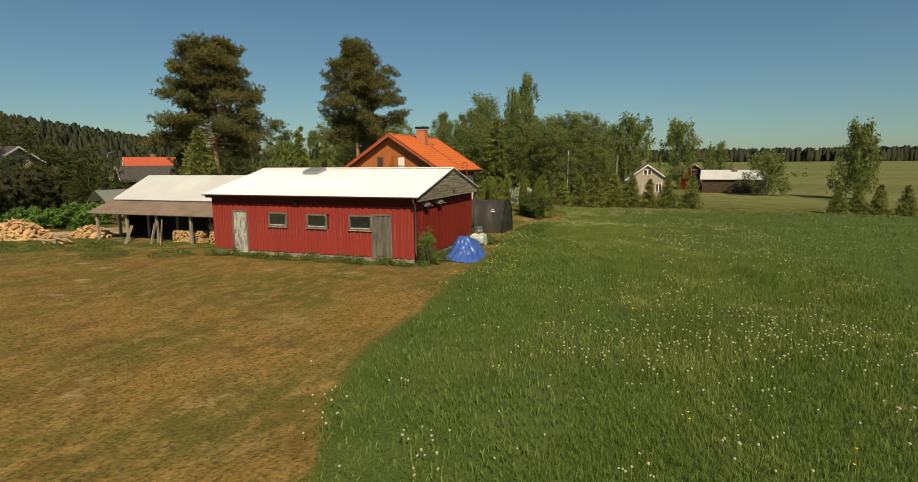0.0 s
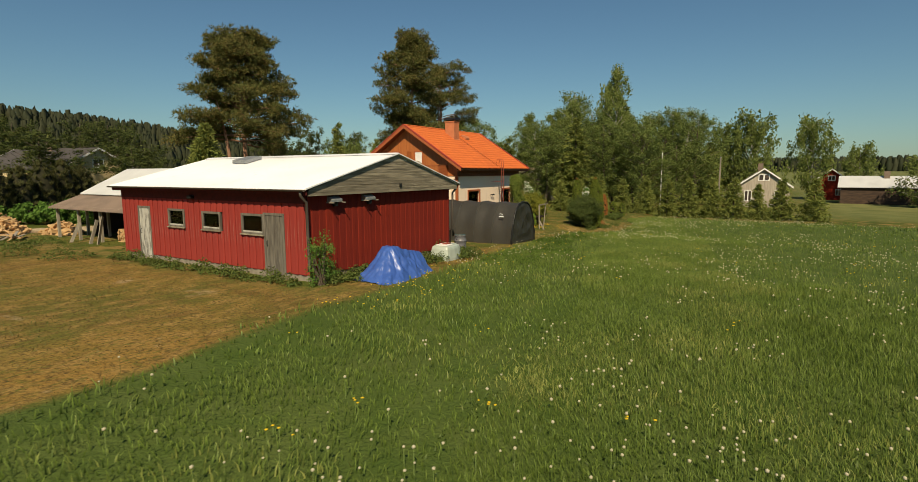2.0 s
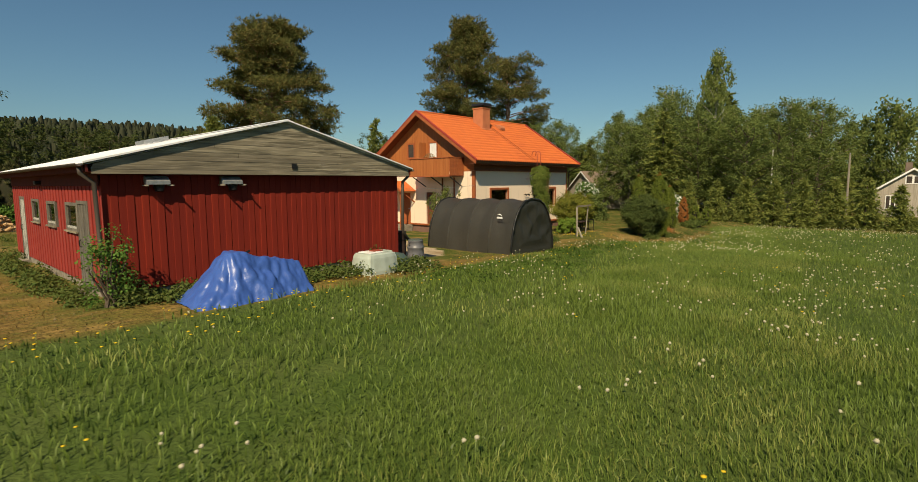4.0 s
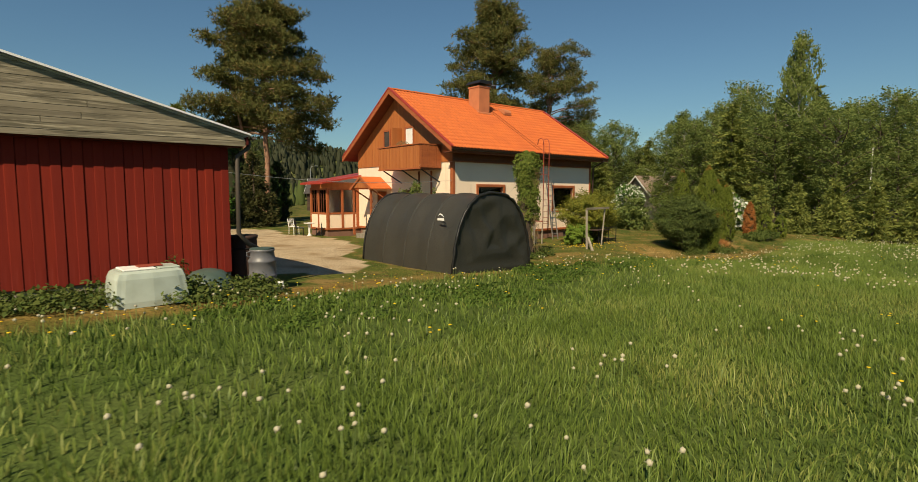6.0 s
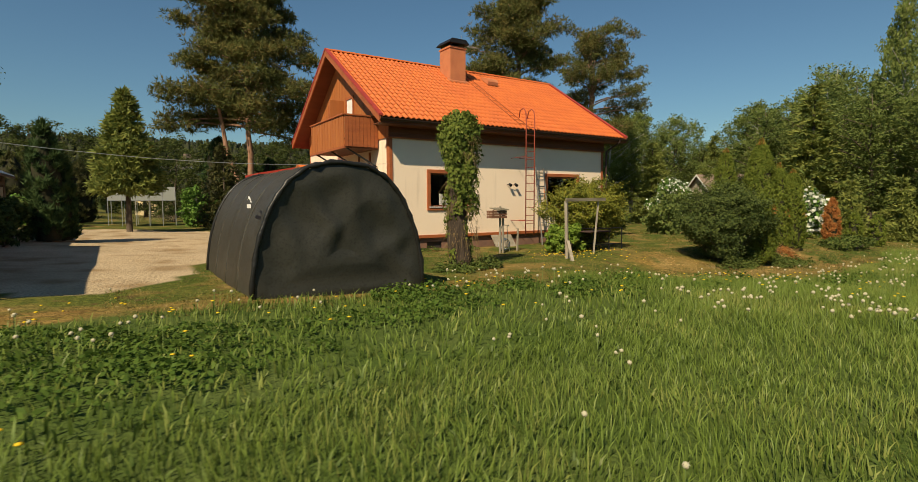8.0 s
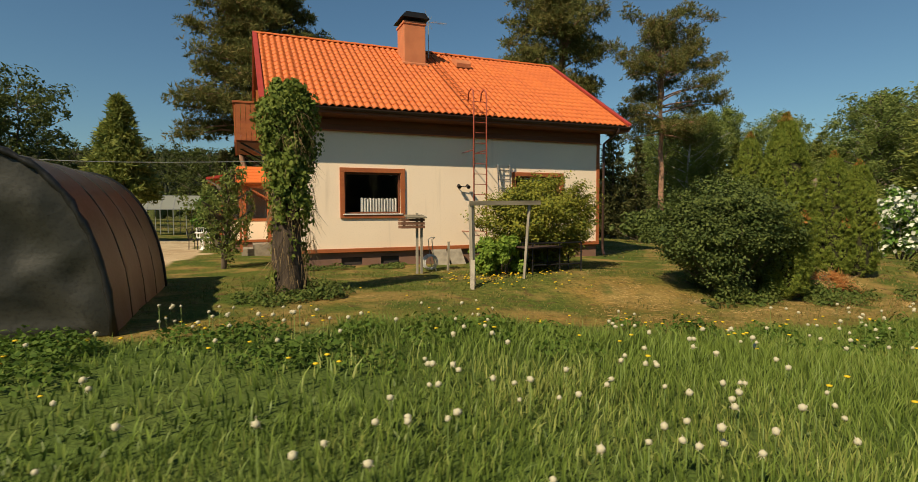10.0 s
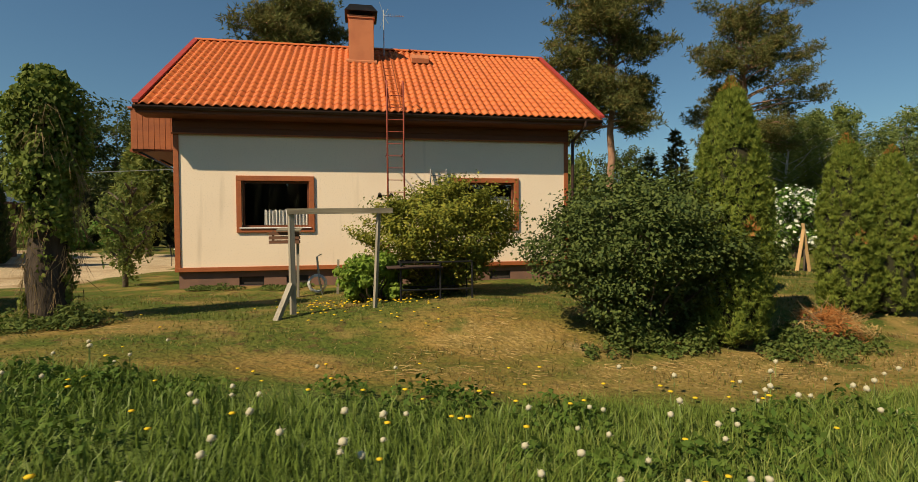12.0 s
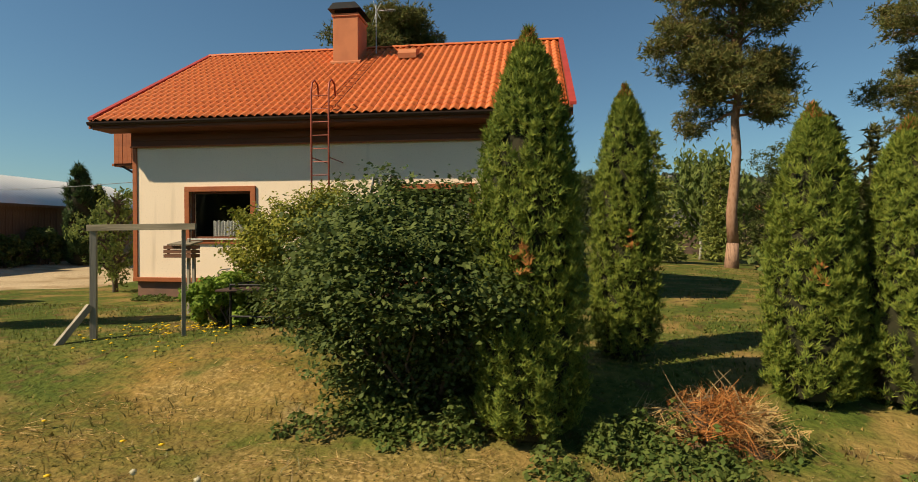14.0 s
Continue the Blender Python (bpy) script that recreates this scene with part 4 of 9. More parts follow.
        beam(bm, (-1.2, 6.1 + s * 0.9, 0.2), (-1.2, 6.1 + s * 0.9, 2.75), 0.09, 0.09)
        part("post", bm, M["trim"], c)
    part("gable_board", prism([(5.2, 2.72), (7.0, 2.72), (6.1, 3.24)], "x", -1.29, -1.26), M["gable_board"], c)
    # steps
    part("steps", box(boxed(-1.2, -0.04, 5.4, 6.8, -0.1, 0.28), -0.8, -0.04, 5.4, 6.8, 0.283, 0.44), M["concrete"], h)
    # glazed porch
    p = new("glazed_porch")
    p.parent = h
    x0, x1, y0, y1 = -2.0, 2.6, 8.60, 10.7
    part("plinth", boxed(x0 + 0.04, x1, y0 + 0.04, y1, -0.2, 0.38), M["plinth"], p)
    part("wall", boxed(x0, x1, y0, y0 + 0.1, 0.385, 1.25), M["stucco"], p)
    part("wall", boxed(x0, x0 + 0.1, y0 + 0.103, y1, 0.385, 1.25), M["stucco"], p)
    part("wall", boxed(x0, x1, y1 - 0.1, y1 + 0.02, 1.253, 2.75), M["stucco"], p)
    part("foot_board", boxed(x0 - 0.02, x1, y0 - 0.02, y0 - 0.002, 0.38, 0.48), M["trim"], p)
    part("foot_board", boxed(x0 - 0.022, x0 - 0.002, y0, y1, 0.38, 0.48), M["trim"], p)
    for x in (x0 + 0.06, x0 + 0.95, x0 + 1.9):
        part("post", boxed(x - 0.07, x + 0.07, y0 - 0.03, y0 + 0.11, 0.40, 2.75, bevel=0.006), M["trim"], p)
    for y in (y0 + 1.05, y1 - 0.06):
        part("post", boxed(x0 - 0.03, x0 + 0.11, y - 0.07, y + 0.07, 0.40, 2.75, bevel=0.006), M["trim"], p)
    for z0, z1 in ((1.25, 1.36), (2.62, 2.95)):
        part("rail", boxed(x0 + 0.13, x0 + 1.83, y0 - 0.015, y0 + 0.09, z0, z1), M["trim"], p)
        part("rail", boxed(x0 - 0.015, x0 + 0.09, y0 + 0.14, y1 - 0.14, z0, z1), M["trim"], p)
    part("wall", boxed(x0 + 1.98, x1, y0 - 0.01, y0 + 0.09, 1.26, 2.9), M["stucco"], p)
    part("pane", boxed(x0 + 0.13, x0 + 1.83, y0 + 0.03, y0 + 0.04, 1.36, 2.62), M["glass"], p)
    part("pane", boxed(x0 + 0.03, x0 + 0.04, y0 + 0.14, y1 - 0.14, 1.36, 2.62), M["glass"], p)
    bm = bmesh.new()
    for k in range(1, 6):
        yk = y0 + 0.14 + k * (y1 - y0 - 0.28) / 6
        box(bm, x0 + 0.015, x0 + 0.055, yk - 0.015, yk + 0.015, 1.36, 2.62)
    box(bm, x0 + 0.016, x0 + 0.054, y0 + 0.14, y1 - 0.14, 2.1, 2.13)
    part("glazing_bar", bm, M["trim_dark"], p)
    part("floor", boxed(x0 + 0.1, x1, y0 + 0.1, y1 - 0.1, 0.386, 0.42), M["dark_room"], p)
    bm = prism([(x0 - 0.45, 2.93), (x1, 3.85), (x1, 3.95), (x0 - 0.45, 3.03)], "y", y0 - 0.35, y1 + 0.4)
    part("porch_roof", bm, M["verge"], p, "red sheet metal lean-to roof")
    part("eave_board", boxed(x0 - 0.4, x1, y0 - 0.05, y0 - 0.018, 2.70, 3.05), M["gable_board"], p)
    return h


def house_tiles(h):
    """Wavy concrete tiles on the front slope: the stretch over the ladder and windows as pieces, the rest joined."""
    s_len = math.hypot(RY - EY, RZ - EZ)
    rows, cols = 17, 57
    dx, ds = (EX1 - EX0 - 0.2) / cols, s_len / rows
    prof = [(a / 0.30 * dx, b * 1.12) for a, b in tile_profile(0.30, 6)]
    n = len(prof)
    lift = 0.018
    tv = []
    for s, up in ((-0.03, lift), (ds, 0.0)):
        for a, b in prof:
            tv.append((a, s * math.cos(PITCH) - (up + b) * math.sin(PITCH), s * math.sin(PITCH) + (up + b) * math.cos(PITCH)))
    for a, b in prof:
        s, up = -0.03, lift - 0.024
        tv.append((a, s * math.cos(PITCH) - (up + b) * math.sin(PITCH), s * math.sin(PITCH) + (up + b) * math.cos(PITCH)))
    tv = np.array(tv)
    tf = [(i, i + 1, n + i + 1, n + i) for i in range(n - 1)] + [(2 * n + i, 2 * n + i + 1, i + 1, i) for i in range(n - 1)]
    tf = np.array(tf)
    tile_me = mesh_from("tile", tv, tf)
    tile_me.materials.append(M["tile"])
    chunks = []
    for sgn in (1, -1):
        for r in range(rows):
            for c in range(cols):
                x = EX0 + 0.1 + c * dx
                s = r * ds
                y, z = EY + s * math.cos(PITCH), EZ + 0.005 + s * math.sin(PITCH)
                z += rng.uniform(-0.003, 0.003)
                if sgn > 0 and c < 20 and r < 15:
                    ob = new("tile", tile_me)
                    ob.parent = h
                    ob.location = (x, y, z)
                else:
                    v = tv + np.array((x, y, z))
                    if sgn < 0:
                        v = v * np.array((1, -1, 1)) + np.array((0, 2 * RY, 0))
                    chunks.append((v, tf if sgn > 0 else tf[:, ::-1]))
    # thin dark strips stand in for the shadow along each overlapped sheet edge
    for c in range(5, cols, 5):
        x = EX0 + 0.1 + c * dx
        bm = bmesh.new()
        up = Vector((0, -math.sin(PITCH), math.cos(PITCH))) * 0.018
        beam(bm, Vector((x, EY, EZ + 0.005)) + up, Vector((x, EY + s_len * math.cos(PITCH), EZ + 0.005 + s_len * math.sin(PITCH))) + up, 0.010, 0.010)
        part("sheet_seam", bm, M["seam"], h)
    v, f = join(chunks)
    me = mesh_from("tiling", v, f)
    ob = link("tiling", me, M["tile_join"], h)
    tagged(ob, kind="stuff")


the_house = house()


# ---------------------------------------------------------------- barn
BX0, BX1, BY0, BY1 = -20.4, -11.80, -6.75, 4.75


def sheet_roof(parent, p0, p1, y0, y1, mat, step=0.2, name="roof_sheet", depth=0.03, label=""):
    """Corrugated sheets between eave line p0=(x, z) and ridge line p1=(x, z), along y; ribs run up the slope."""
    n = int((y1 - y0) / step) * 4
    ys = np.linspace(y0, y1, n + 1)
    hgt = np.where((np.arange(n + 1) % 4) < 2, depth, 0.0)
    a = np.stack([np.full(n + 1, p0[0]), ys, p0[1] + hgt], axis=1)
    b = np.stack([np.full(n + 1, p1[0]), ys, p1[1] + hgt], axis=1)
    a2, b2 = a - (0, 0, 0.05), b - (0, 0, 0.05)
    v = np.vstack([a, b, a2, b2])
    m = n + 1
    i = np.arange(n)
    f = np.vstack([np.stack([i, i + 1, m + i + 1, m + i], 1), np.stack([2 * m + i, 2 * m + i + 1, i + 1, i], 1), np.stack([3 * m + i + 1, 2 * m + i + 1, 2 * m + i, 3 * m + i][::-1], 1)])
    if p1[0] < p0[0]:
        f = f[:, ::-1]
    return link(name, mesh_from(name, v, f), mat, parent, label)


def barn():
    b = thing("red_barn", (0, 0, 0), "low red board barn with white sheet roof and weathered grey gable", "barn")
    RX, RZb = -16.0, 4.86
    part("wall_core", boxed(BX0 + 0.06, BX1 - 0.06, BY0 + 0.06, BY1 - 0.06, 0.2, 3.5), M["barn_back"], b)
    part("footing", boxed(BX0 + 0.02, BX1 - 0.02, BY0 + 0.02, BY1 - 0.02, 0.1, 0.72), M["concrete"], b, "pale crumbling concrete footing")
    # gable boards, board on board
    n = 54
    w = (BX1 - BX0) / n
    data = {}
    for q in range(3):
        bm = boxed(0, w + 0.006 - 0.006 * q, -0.028, 0, 0, 2.68 + 0.02 * q, bevel=0.006)
        me = bpy.data.meshes.new("board")
        bm.normal_update()
        bm.to_mesh(me)
        bm.free()
        data[q] = me
    for k in range(n):
        ob = link("board", data[k % 3], M["barn_red"], b)
        ob.location = (BX0 + k * w - 0.008 * (k % 2), BY0 - 0.013 * (k % 2) + rng.uniform(-0.004, 0.004), 0.72 + rng.uniform(-0.03, 0.01))
    holes = [(3.48, 2.62, 0.6, 2.73), (1.27, 0.15, 2.0, 2.74), (-1.0, -2.15, 1.99, 2.71), (-3.36, -4.58, 1.97, 2.72), (-4.62, -5.58, 0.6, 2.72)]
    n2 = 64
    w2 = (BY1 - BY0) / n2
    for k in range(n2):
        yc = BY0 + (k + 0.5) * w2
        spans = [(0.74, 3.42)]
        for h0, h1, z0, z1 in holes:
            if h1 - w2 * 0.3 < yc < h0 + w2 * 0.3:
                spans = [s for a, c in spans for s in ((a, min(c, z0)), (max(a, z1), c)) if s[1] - s[0] > 0.05]
        for z0, z1 in spans:
            key = ("f", round(z0, 2), round(z1, 2), k % 2)
            if key not in data:
                bm = boxed(-0.026 if k % 2 else -0.018, 0.0, 0, w2 + (0.05 if k % 2 else 0.01), 0, z1 - z0, bevel=0.005)
                me = bpy.data.meshes.new("board")
                bm.normal_update()
                bm.to_mesh(me)
                bm.free()
                data[key] = me
            ob = link("board", data[key], M["barn_red_worn"], b)
            ob.location = (BX0 + (0.0 if k % 2 else 0.02), BY0 + k * w2 - (0.025 if k % 2 else 0.005), z0)
    part("wall", boxed(BX1 - 0.05, BX1, BY0 + 0.02, BY1, 0.72, 3.45), M["barn_red"], b)
    # doors and windows of the long side
    for y0, y1, z0, z1, face in ((2.66, 3.44, 0.62, 2.70, "door_white"), (-5.54, -4.66, 0.62, 2.69, "door_grey")):
        d = new("door")
        d.parent = b
        m = 6
        for k in range(m):
            yy = y0 + k * (y1 - y0) / m
            part("plank", boxed(BX0 - 0.012 - 0.008 * (k % 2), BX0 + 0.05, yy + 0.003, yy + (y1 - y0) / m - 0.003, z0, z1, bevel=0.004), M[face], d)
        bm = bmesh.new()
        box(bm, BX0 - 0.035, BX0 + 0.05, y0 - 0.09, y0 - 0.004, z0, z1 + 0.09)
        box(bm, BX0 - 0.035, BX0 + 0.05, y1 + 0.004, y1 + 0.09, z0, z1 + 0.09)
        box(bm, BX0 - 0.036, BX0 + 0.05, y0 - 0.004, y1 + 0.004, z1 + 0.004, z1 + 0.09)
        part("door_frame", bm, M["door_grey"], d)
        bm = bmesh.new()
        tube(bm, [(BX0 - 0.02, y1 - 0.1, 1.62), (BX0 - 0.07, y1 - 0.1, 1.65), (BX0 - 0.07, y1 - 0.1, 1.78), (BX0 - 0.02, y1 - 0.1, 1.81)], 0.012, 6)
        part("door_handle", bm, M["black_metal"], d)
        part("threshold", boxed(BX0 - 0.22, BX0 + 0.02, y0 - 0.15, y1 + 0.15, 0.35, 0.615), M["concrete"], d)
    for y1, y0, z0, z1 in holes[1:4]:
        w = new("window")
        w.parent = b
        bm = bmesh.new()
        t = 0.085
        for q in ((y0, y1, z0, z0 + t), (y0, y1, z1 - t, z1), (y0, y0 + t, z0 + t, z1 - t), (y1 - t, y1, z0 + t, z1 - t)):
            box(bm, BX0 - 0.04, BX0 + 0.04, q[0], q[1], q[2], q[3], bevel=0.005)
        part("frame", bm, M["door_grey"], w)
        part("pane", boxed(BX0 + 0.012, BX0 + 0.016, y0 + t, y1 - t, z0 + t, z1 - t), M["glass"], w)
        part("blind", boxed(BX0 + 0.03, BX0 + 0.05, y0 + t, y1 - t, z0 + t, z1 - t), M["dusty"], w, "dusty board behind the glass")
        part("sill", boxed(BX0 - 0.09, BX0 - 0.041, y0 - 0.03, y1 + 0.03, z0 - 0.02, z0 + 0.02), M["grey_wood"], w)
        part("bottom_rail", boxed(BX0 - 0.03, BX0 + 0.01, y0 + t, y1 - t, z0 + t + 0.001, z0 + t + 0.05), M["door_white"], w, "flaking white lower sash rail")
    # weathered gable triangle
    gy = BY0 - 0.29
    zb = 3.40
    hh = RZb - zb + 0.06
    m = 14
    for k in range(m):
        za, zc = zb + k * hh / m, zb + (k + 1) * hh / m - 0.004

        def xl(z):
            return -20.62 + (z - 3.60) / (RZb - 3.60) * (RX + 20.62) if z > 3.60 else -20.62

        def xr(z):
            return -11.530 + (z - 3.60) / (RZb - 3.60) * (RX + 11.38) if z > 3.60 else -11.530
        za2, zc2 = min(za, RZb - 0.06), min(zc, RZb - 0.04)
        pts = [(xl(za2), za2), (xr(za2), za2), (xr(zc2), zc2), (xl(zc2), zc2)]
        if zc2 > za2:
            cuts = [pts]
            if k < 7:
                xc = RX + rng.uniform(-2.0, 2.0)
                cuts = [[pts[0], (xc - 0.004, za2), (xc - 0.004, zc2), pts[3]], [(xc + 0.004, za2), pts[1], pts[2], (xc + 0.004, zc2)]]
            for c in cuts:
                part("gable_board", prism(c, "y", gy - 0.02 - 0.005 * (k % 2), gy + 0.03), M["grey_wood"], b)
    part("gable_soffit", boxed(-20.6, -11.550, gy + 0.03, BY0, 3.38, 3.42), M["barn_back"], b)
    part("gable_back", prism([(-20.5, 3.43), (-11.650, 3.43), (-11.650, 3.5), (RX, RZb - 0.1), (-20.5, 3.5)], "y", BY1 - 0.3, BY1), M["grey_wood"], b)
    part("air_hole", boxed(RX + 0.1, RX + 0.24, gy - 0.06, gy - 0.034, 3.58, 3.72), M["black_metal"], b)
    # roof
    sheet_roof(b, (-20.78, 3.62), (RX, RZb), -7.12, 4.95, M["roof_white"], label="white coated corrugated roof sheet")
    sheet_roof(b, (-11.430, 3.62), (RX, RZb), -7.12, 4.95, M["roof_white"], label="white coated corrugated roof sheet")
    bm = prism([(RX - 0.22, RZb - 0.01), (RX, RZb + 0.06), (RX + 0.22, RZb - 0.01), (RX, RZb + 0.03)], "y", -7.13, 4.96)
    part("ridge_cap", bm, M["roof_white"], b)
    for xe in (-20.78, -11.430):
        part("verge", prism([(xe, 3.62), (RX, RZb - 0.0), (RX, RZb + 0.04), (xe, 3.66)], "y", -7.16, -7.125), M["roof_white"], b)
    part("skylight", prism([(-17.3, 4.58), (-16.5, 4.78), (-16.5, 4.92), (-17.3, 4.72)], "y", 0.3, 1.3), M["grey_steel"], b, "low grey hatch near the ridge")
    # dark board, widened to stand in for the eave's shadow on the wall
    part("frieze", boxed(BX0 - 0.05, BX0 - 0.028, BY0, BY1, 3.14, 3.428), M["barn_back"], b, "dark board that also paints the eave shadow")
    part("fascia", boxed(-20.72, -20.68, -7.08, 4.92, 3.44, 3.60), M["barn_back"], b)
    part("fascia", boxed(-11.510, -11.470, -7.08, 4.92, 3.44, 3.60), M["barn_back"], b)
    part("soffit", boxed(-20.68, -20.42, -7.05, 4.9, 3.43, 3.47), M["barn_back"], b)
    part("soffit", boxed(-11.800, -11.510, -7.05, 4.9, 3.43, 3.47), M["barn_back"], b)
    for s, a in ((-20.845, -7.1), (-11.365, -7.1)):
        bm = bmesh.new()
        prof = [(math.cos(t) * 0.065, math.sin(t) * 0.065) for t in [math.pi + math.pi * i / 8 for i in range(9)]]
        prism([(s + p[0], 3.615 + p[1]) for p in prof + [(q[0] * 0.88, q[1] * 0.88) for q in prof[::-1]]], "y", a, 4.95, bm)
        part("gutter", bm, M["gutter_grey"], b)
    bm = bmesh.new()
    tube(bm, [(-20.8, -6.9, 3.54), (-20.8, -6.9, 3.42), (-20.55, -6.88, 3.2), (-20.5, -6.86, 1.1), (-20.6, -6.95, 0.95)], 0.05, 8)
    part("downpipe", bm, M["gutter_grey"], b, smooth=True)
    bm = bmesh.new()
    tube(bm, [(-11.410, -6.9, 3.54), (-11.410, -6.9, 3.4), (-11.650, -6.88, 3.2), (-11.670, -6.86, 1.55), (-11.450, -6.8, 1.3), (-11.150, -6.6, 1.15)], 0.05, 8)
    part("downpipe", bm, M["gutter_grey"], b, smooth=True)
    # two extract hoods on the gable
    for x in (-19.3, -17.55):
        hd = new("vent_hood")
        hd.parent = b
        bm = prism([(BY0 - 0.28, 3.16), (BY0 - 0.03, 3.16), (BY0 - 0.03, 3.36), (BY0 - 0.1, 3.36), (BY0 - 0.28, 3.24)], "x", x - 0.25, x + 0.25)
        part("hood", bm, M["grey_steel"], hd)
        for dx in (-0.27, 0.27):
            bm = bmesh.new()
            beam(bm, (x + dx, BY0 - 0.4, 3.14), (x + dx, BY0, 3.14), 0.03, 0.03)
            part("bracket", bm, M["grey_wood_v"], hd)
        bm = bmesh.new()
        tube(bm, [(x + 0.05, BY0 - 0.12, 3.16), (x + 0.05, BY0 - 0.14, 3.0)], [0.13, 0.09], 10)
        part("duct", bm, M["black_metal"], hd)
    bm = bmesh.new()
    box(bm, BX0 - 0.2, BX0 - 0.01, -0.62, -0.36, 3.18, 3.30, bevel=0.02)
    part("wall_lamp", bm, M["black_metal"], b)
    return b


M["door_grey"] = material("dark_grey_weathered_board", (0.17, 0.155, 0.125), 0.9, noises=[((9, 9, 1.2), (0.10, 0.09, 0.075), 0.42, 0.65), ((30, 30, 3), (0.26, 0.24, 0.20), 0.6, 0.8)], bump=((30, 30, 4), 0.4, 0.004))
M["door_white"] = material("flaking_white_door_board", (0.44, 0.43, 0.38), 0.85, noises=[((9, 9, 2.0), (0.20, 0.19, 0.165), 0.46, 0.60), ((25, 25, 5), (0.52, 0.51, 0.46), 0.5, 0.75)], bump=((30, 30, 5), 0.4, 0.004))
M["dusty"] = material("dusty_pale_board", (0.22, 0.22, 0.175), 0.9, noises=[(5, (0.15, 0.15, 0.12), 0.4, 0.7)])
M["gutter_grey"] = material("dull_brown_gutter", (0.075, 0.062, 0.05), 0.6, 0.1)
the_barn = barn()


# ---------------------------------------------------------------- wood shed behind the barn
def shed():
    s = thing("wood_shed", (0, 0, 0), "open wood shed with pale grey sheet roof and brown lean-to", "shed")
    RX, z = -14.5, 4.42
    sheet_roof(s, (-17.3, 2.98), (RX, z), 5.15, 15.8, M["roof_grey"])
    # whiter colour on this slope imitates the sky's sheen on the sheets
    sheet_roof(s, (-11.7, 2.98), (RX, z), 5.15, 15.8, M["roof_white"], label="yard slope coloured whiter for its sky sheen")
    sheet_roof(s, (-18.9, 2.22), (-17.1, 2.9), 5.0, 16.1, M["roof_brown"], depth=0.04)
    part("gable", prism([(-17.0, 2.95), (-12.0, 2.95), (RX, 4.3)], "y", 15.4, 15.46), M["grey_wood"], s)
    part("gable", prism([(-17.0, 2.95), (-12.0, 2.95), (RX, 4.3)], "y", 5.3, 5.36), M["grey_wood"], s)
    part("back_wall", boxed(-14.6, -14.5, 5.3, 15.4, 0.3, 2.95), M["shed_dark"], s)
    part("side_wall", boxed(-16.9, -12.1, 15.3, 15.38, 0.3, 2.95), M["shed_dark"], s)
    part("wall", boxed(-12.1, -12.03, 5.3, 15.4, 0.1, 2.95), M["shed_dark"], s)
    me = bpy.data.meshes.new("plank")
    bm = boxed(0, 0.026, 0, 0.146, 0, 2.68, bevel=0.004)
    bm.normal_update()
    bm.to_mesh(me)
    bm.free()
    for k in range(66):
        if 55 <= k < 62:
            continue
        ob = link("plank", me, M["shed_brown"], s)
        ob.location = (-12.03 + 0.008 * (k % 2), 5.35 + k * 0.152, 0.26)
    d = new("shed_door")
    d.parent = s
    part("leaf", boxed(-12.03, -11.985, 13.75, 14.72, 0.25, 2.45, bevel=0.006), M["grey_wood_v"], d)
    for y in (13.66, 14.725):
        part("jamb", boxed(-12.03, -11.965, y, y + 0.085, 0.25, 2.55), M["shed_brown"], d)
    part("head", boxed(-12.03, -11.96, 13.66, 14.81, 2.552, 2.66), M["shed_brown"], d)
    part("fascia", boxed(-11.70, -11.66, 5.2, 15.75, 2.86, 2.97), M["shed_brown"], s)
    for y in (5.6, 8.2, 10.8, 13.2, 15.7):
        bm = bmesh.new()
        beam(bm, (-18.6, y, 0.3), (-18.6, y, 2.3), 0.13, 0.13)
        part("post", bm, M["grey_wood_v"], s)
        bm = bmesh.new()
        beam(bm, (-17.1, y, 0.3), (-17.1, y, 2.95), 0.13, 0.13)
        part("post", bm, M["grey_wood_v"], s)
    bm = bmesh.new()
    beam(bm, (-18.6, 5.2, 2.28), (-18.6, 16.0, 2.28), 0.1, 0.14)
    part("beam", bm, M["grey_wood"], s)
    bm = bmesh.new()
    beam(bm, (-17.1, 5.2, 2.9), (-17.1, 15.9, 2.9), 0.1, 0.14)
    part("beam", bm, M["grey_wood"], s)
    return s


M["shed_brown"] = material("old_brown_board", (0.12, 0.072, 0.048), 0.9, noises=[((9, 9, 0.6), (0.10, 0.065, 0.045), 0.4, 0.7), ((30, 30, 2), (0.22, 0.16, 0.115), 0.55, 0.8)], bump=((40, 40, 3), 0.4, 0.004), objrand=((0.12, 0.075, 0.052), 0.6))
M["shed_dark"] = material("dark_old_board", (0.07, 0.04, 0.032), 0.9, noises=[((1, 9, 1), (0.045, 0.03, 0.025), 0.4, 0.7)])
shed()


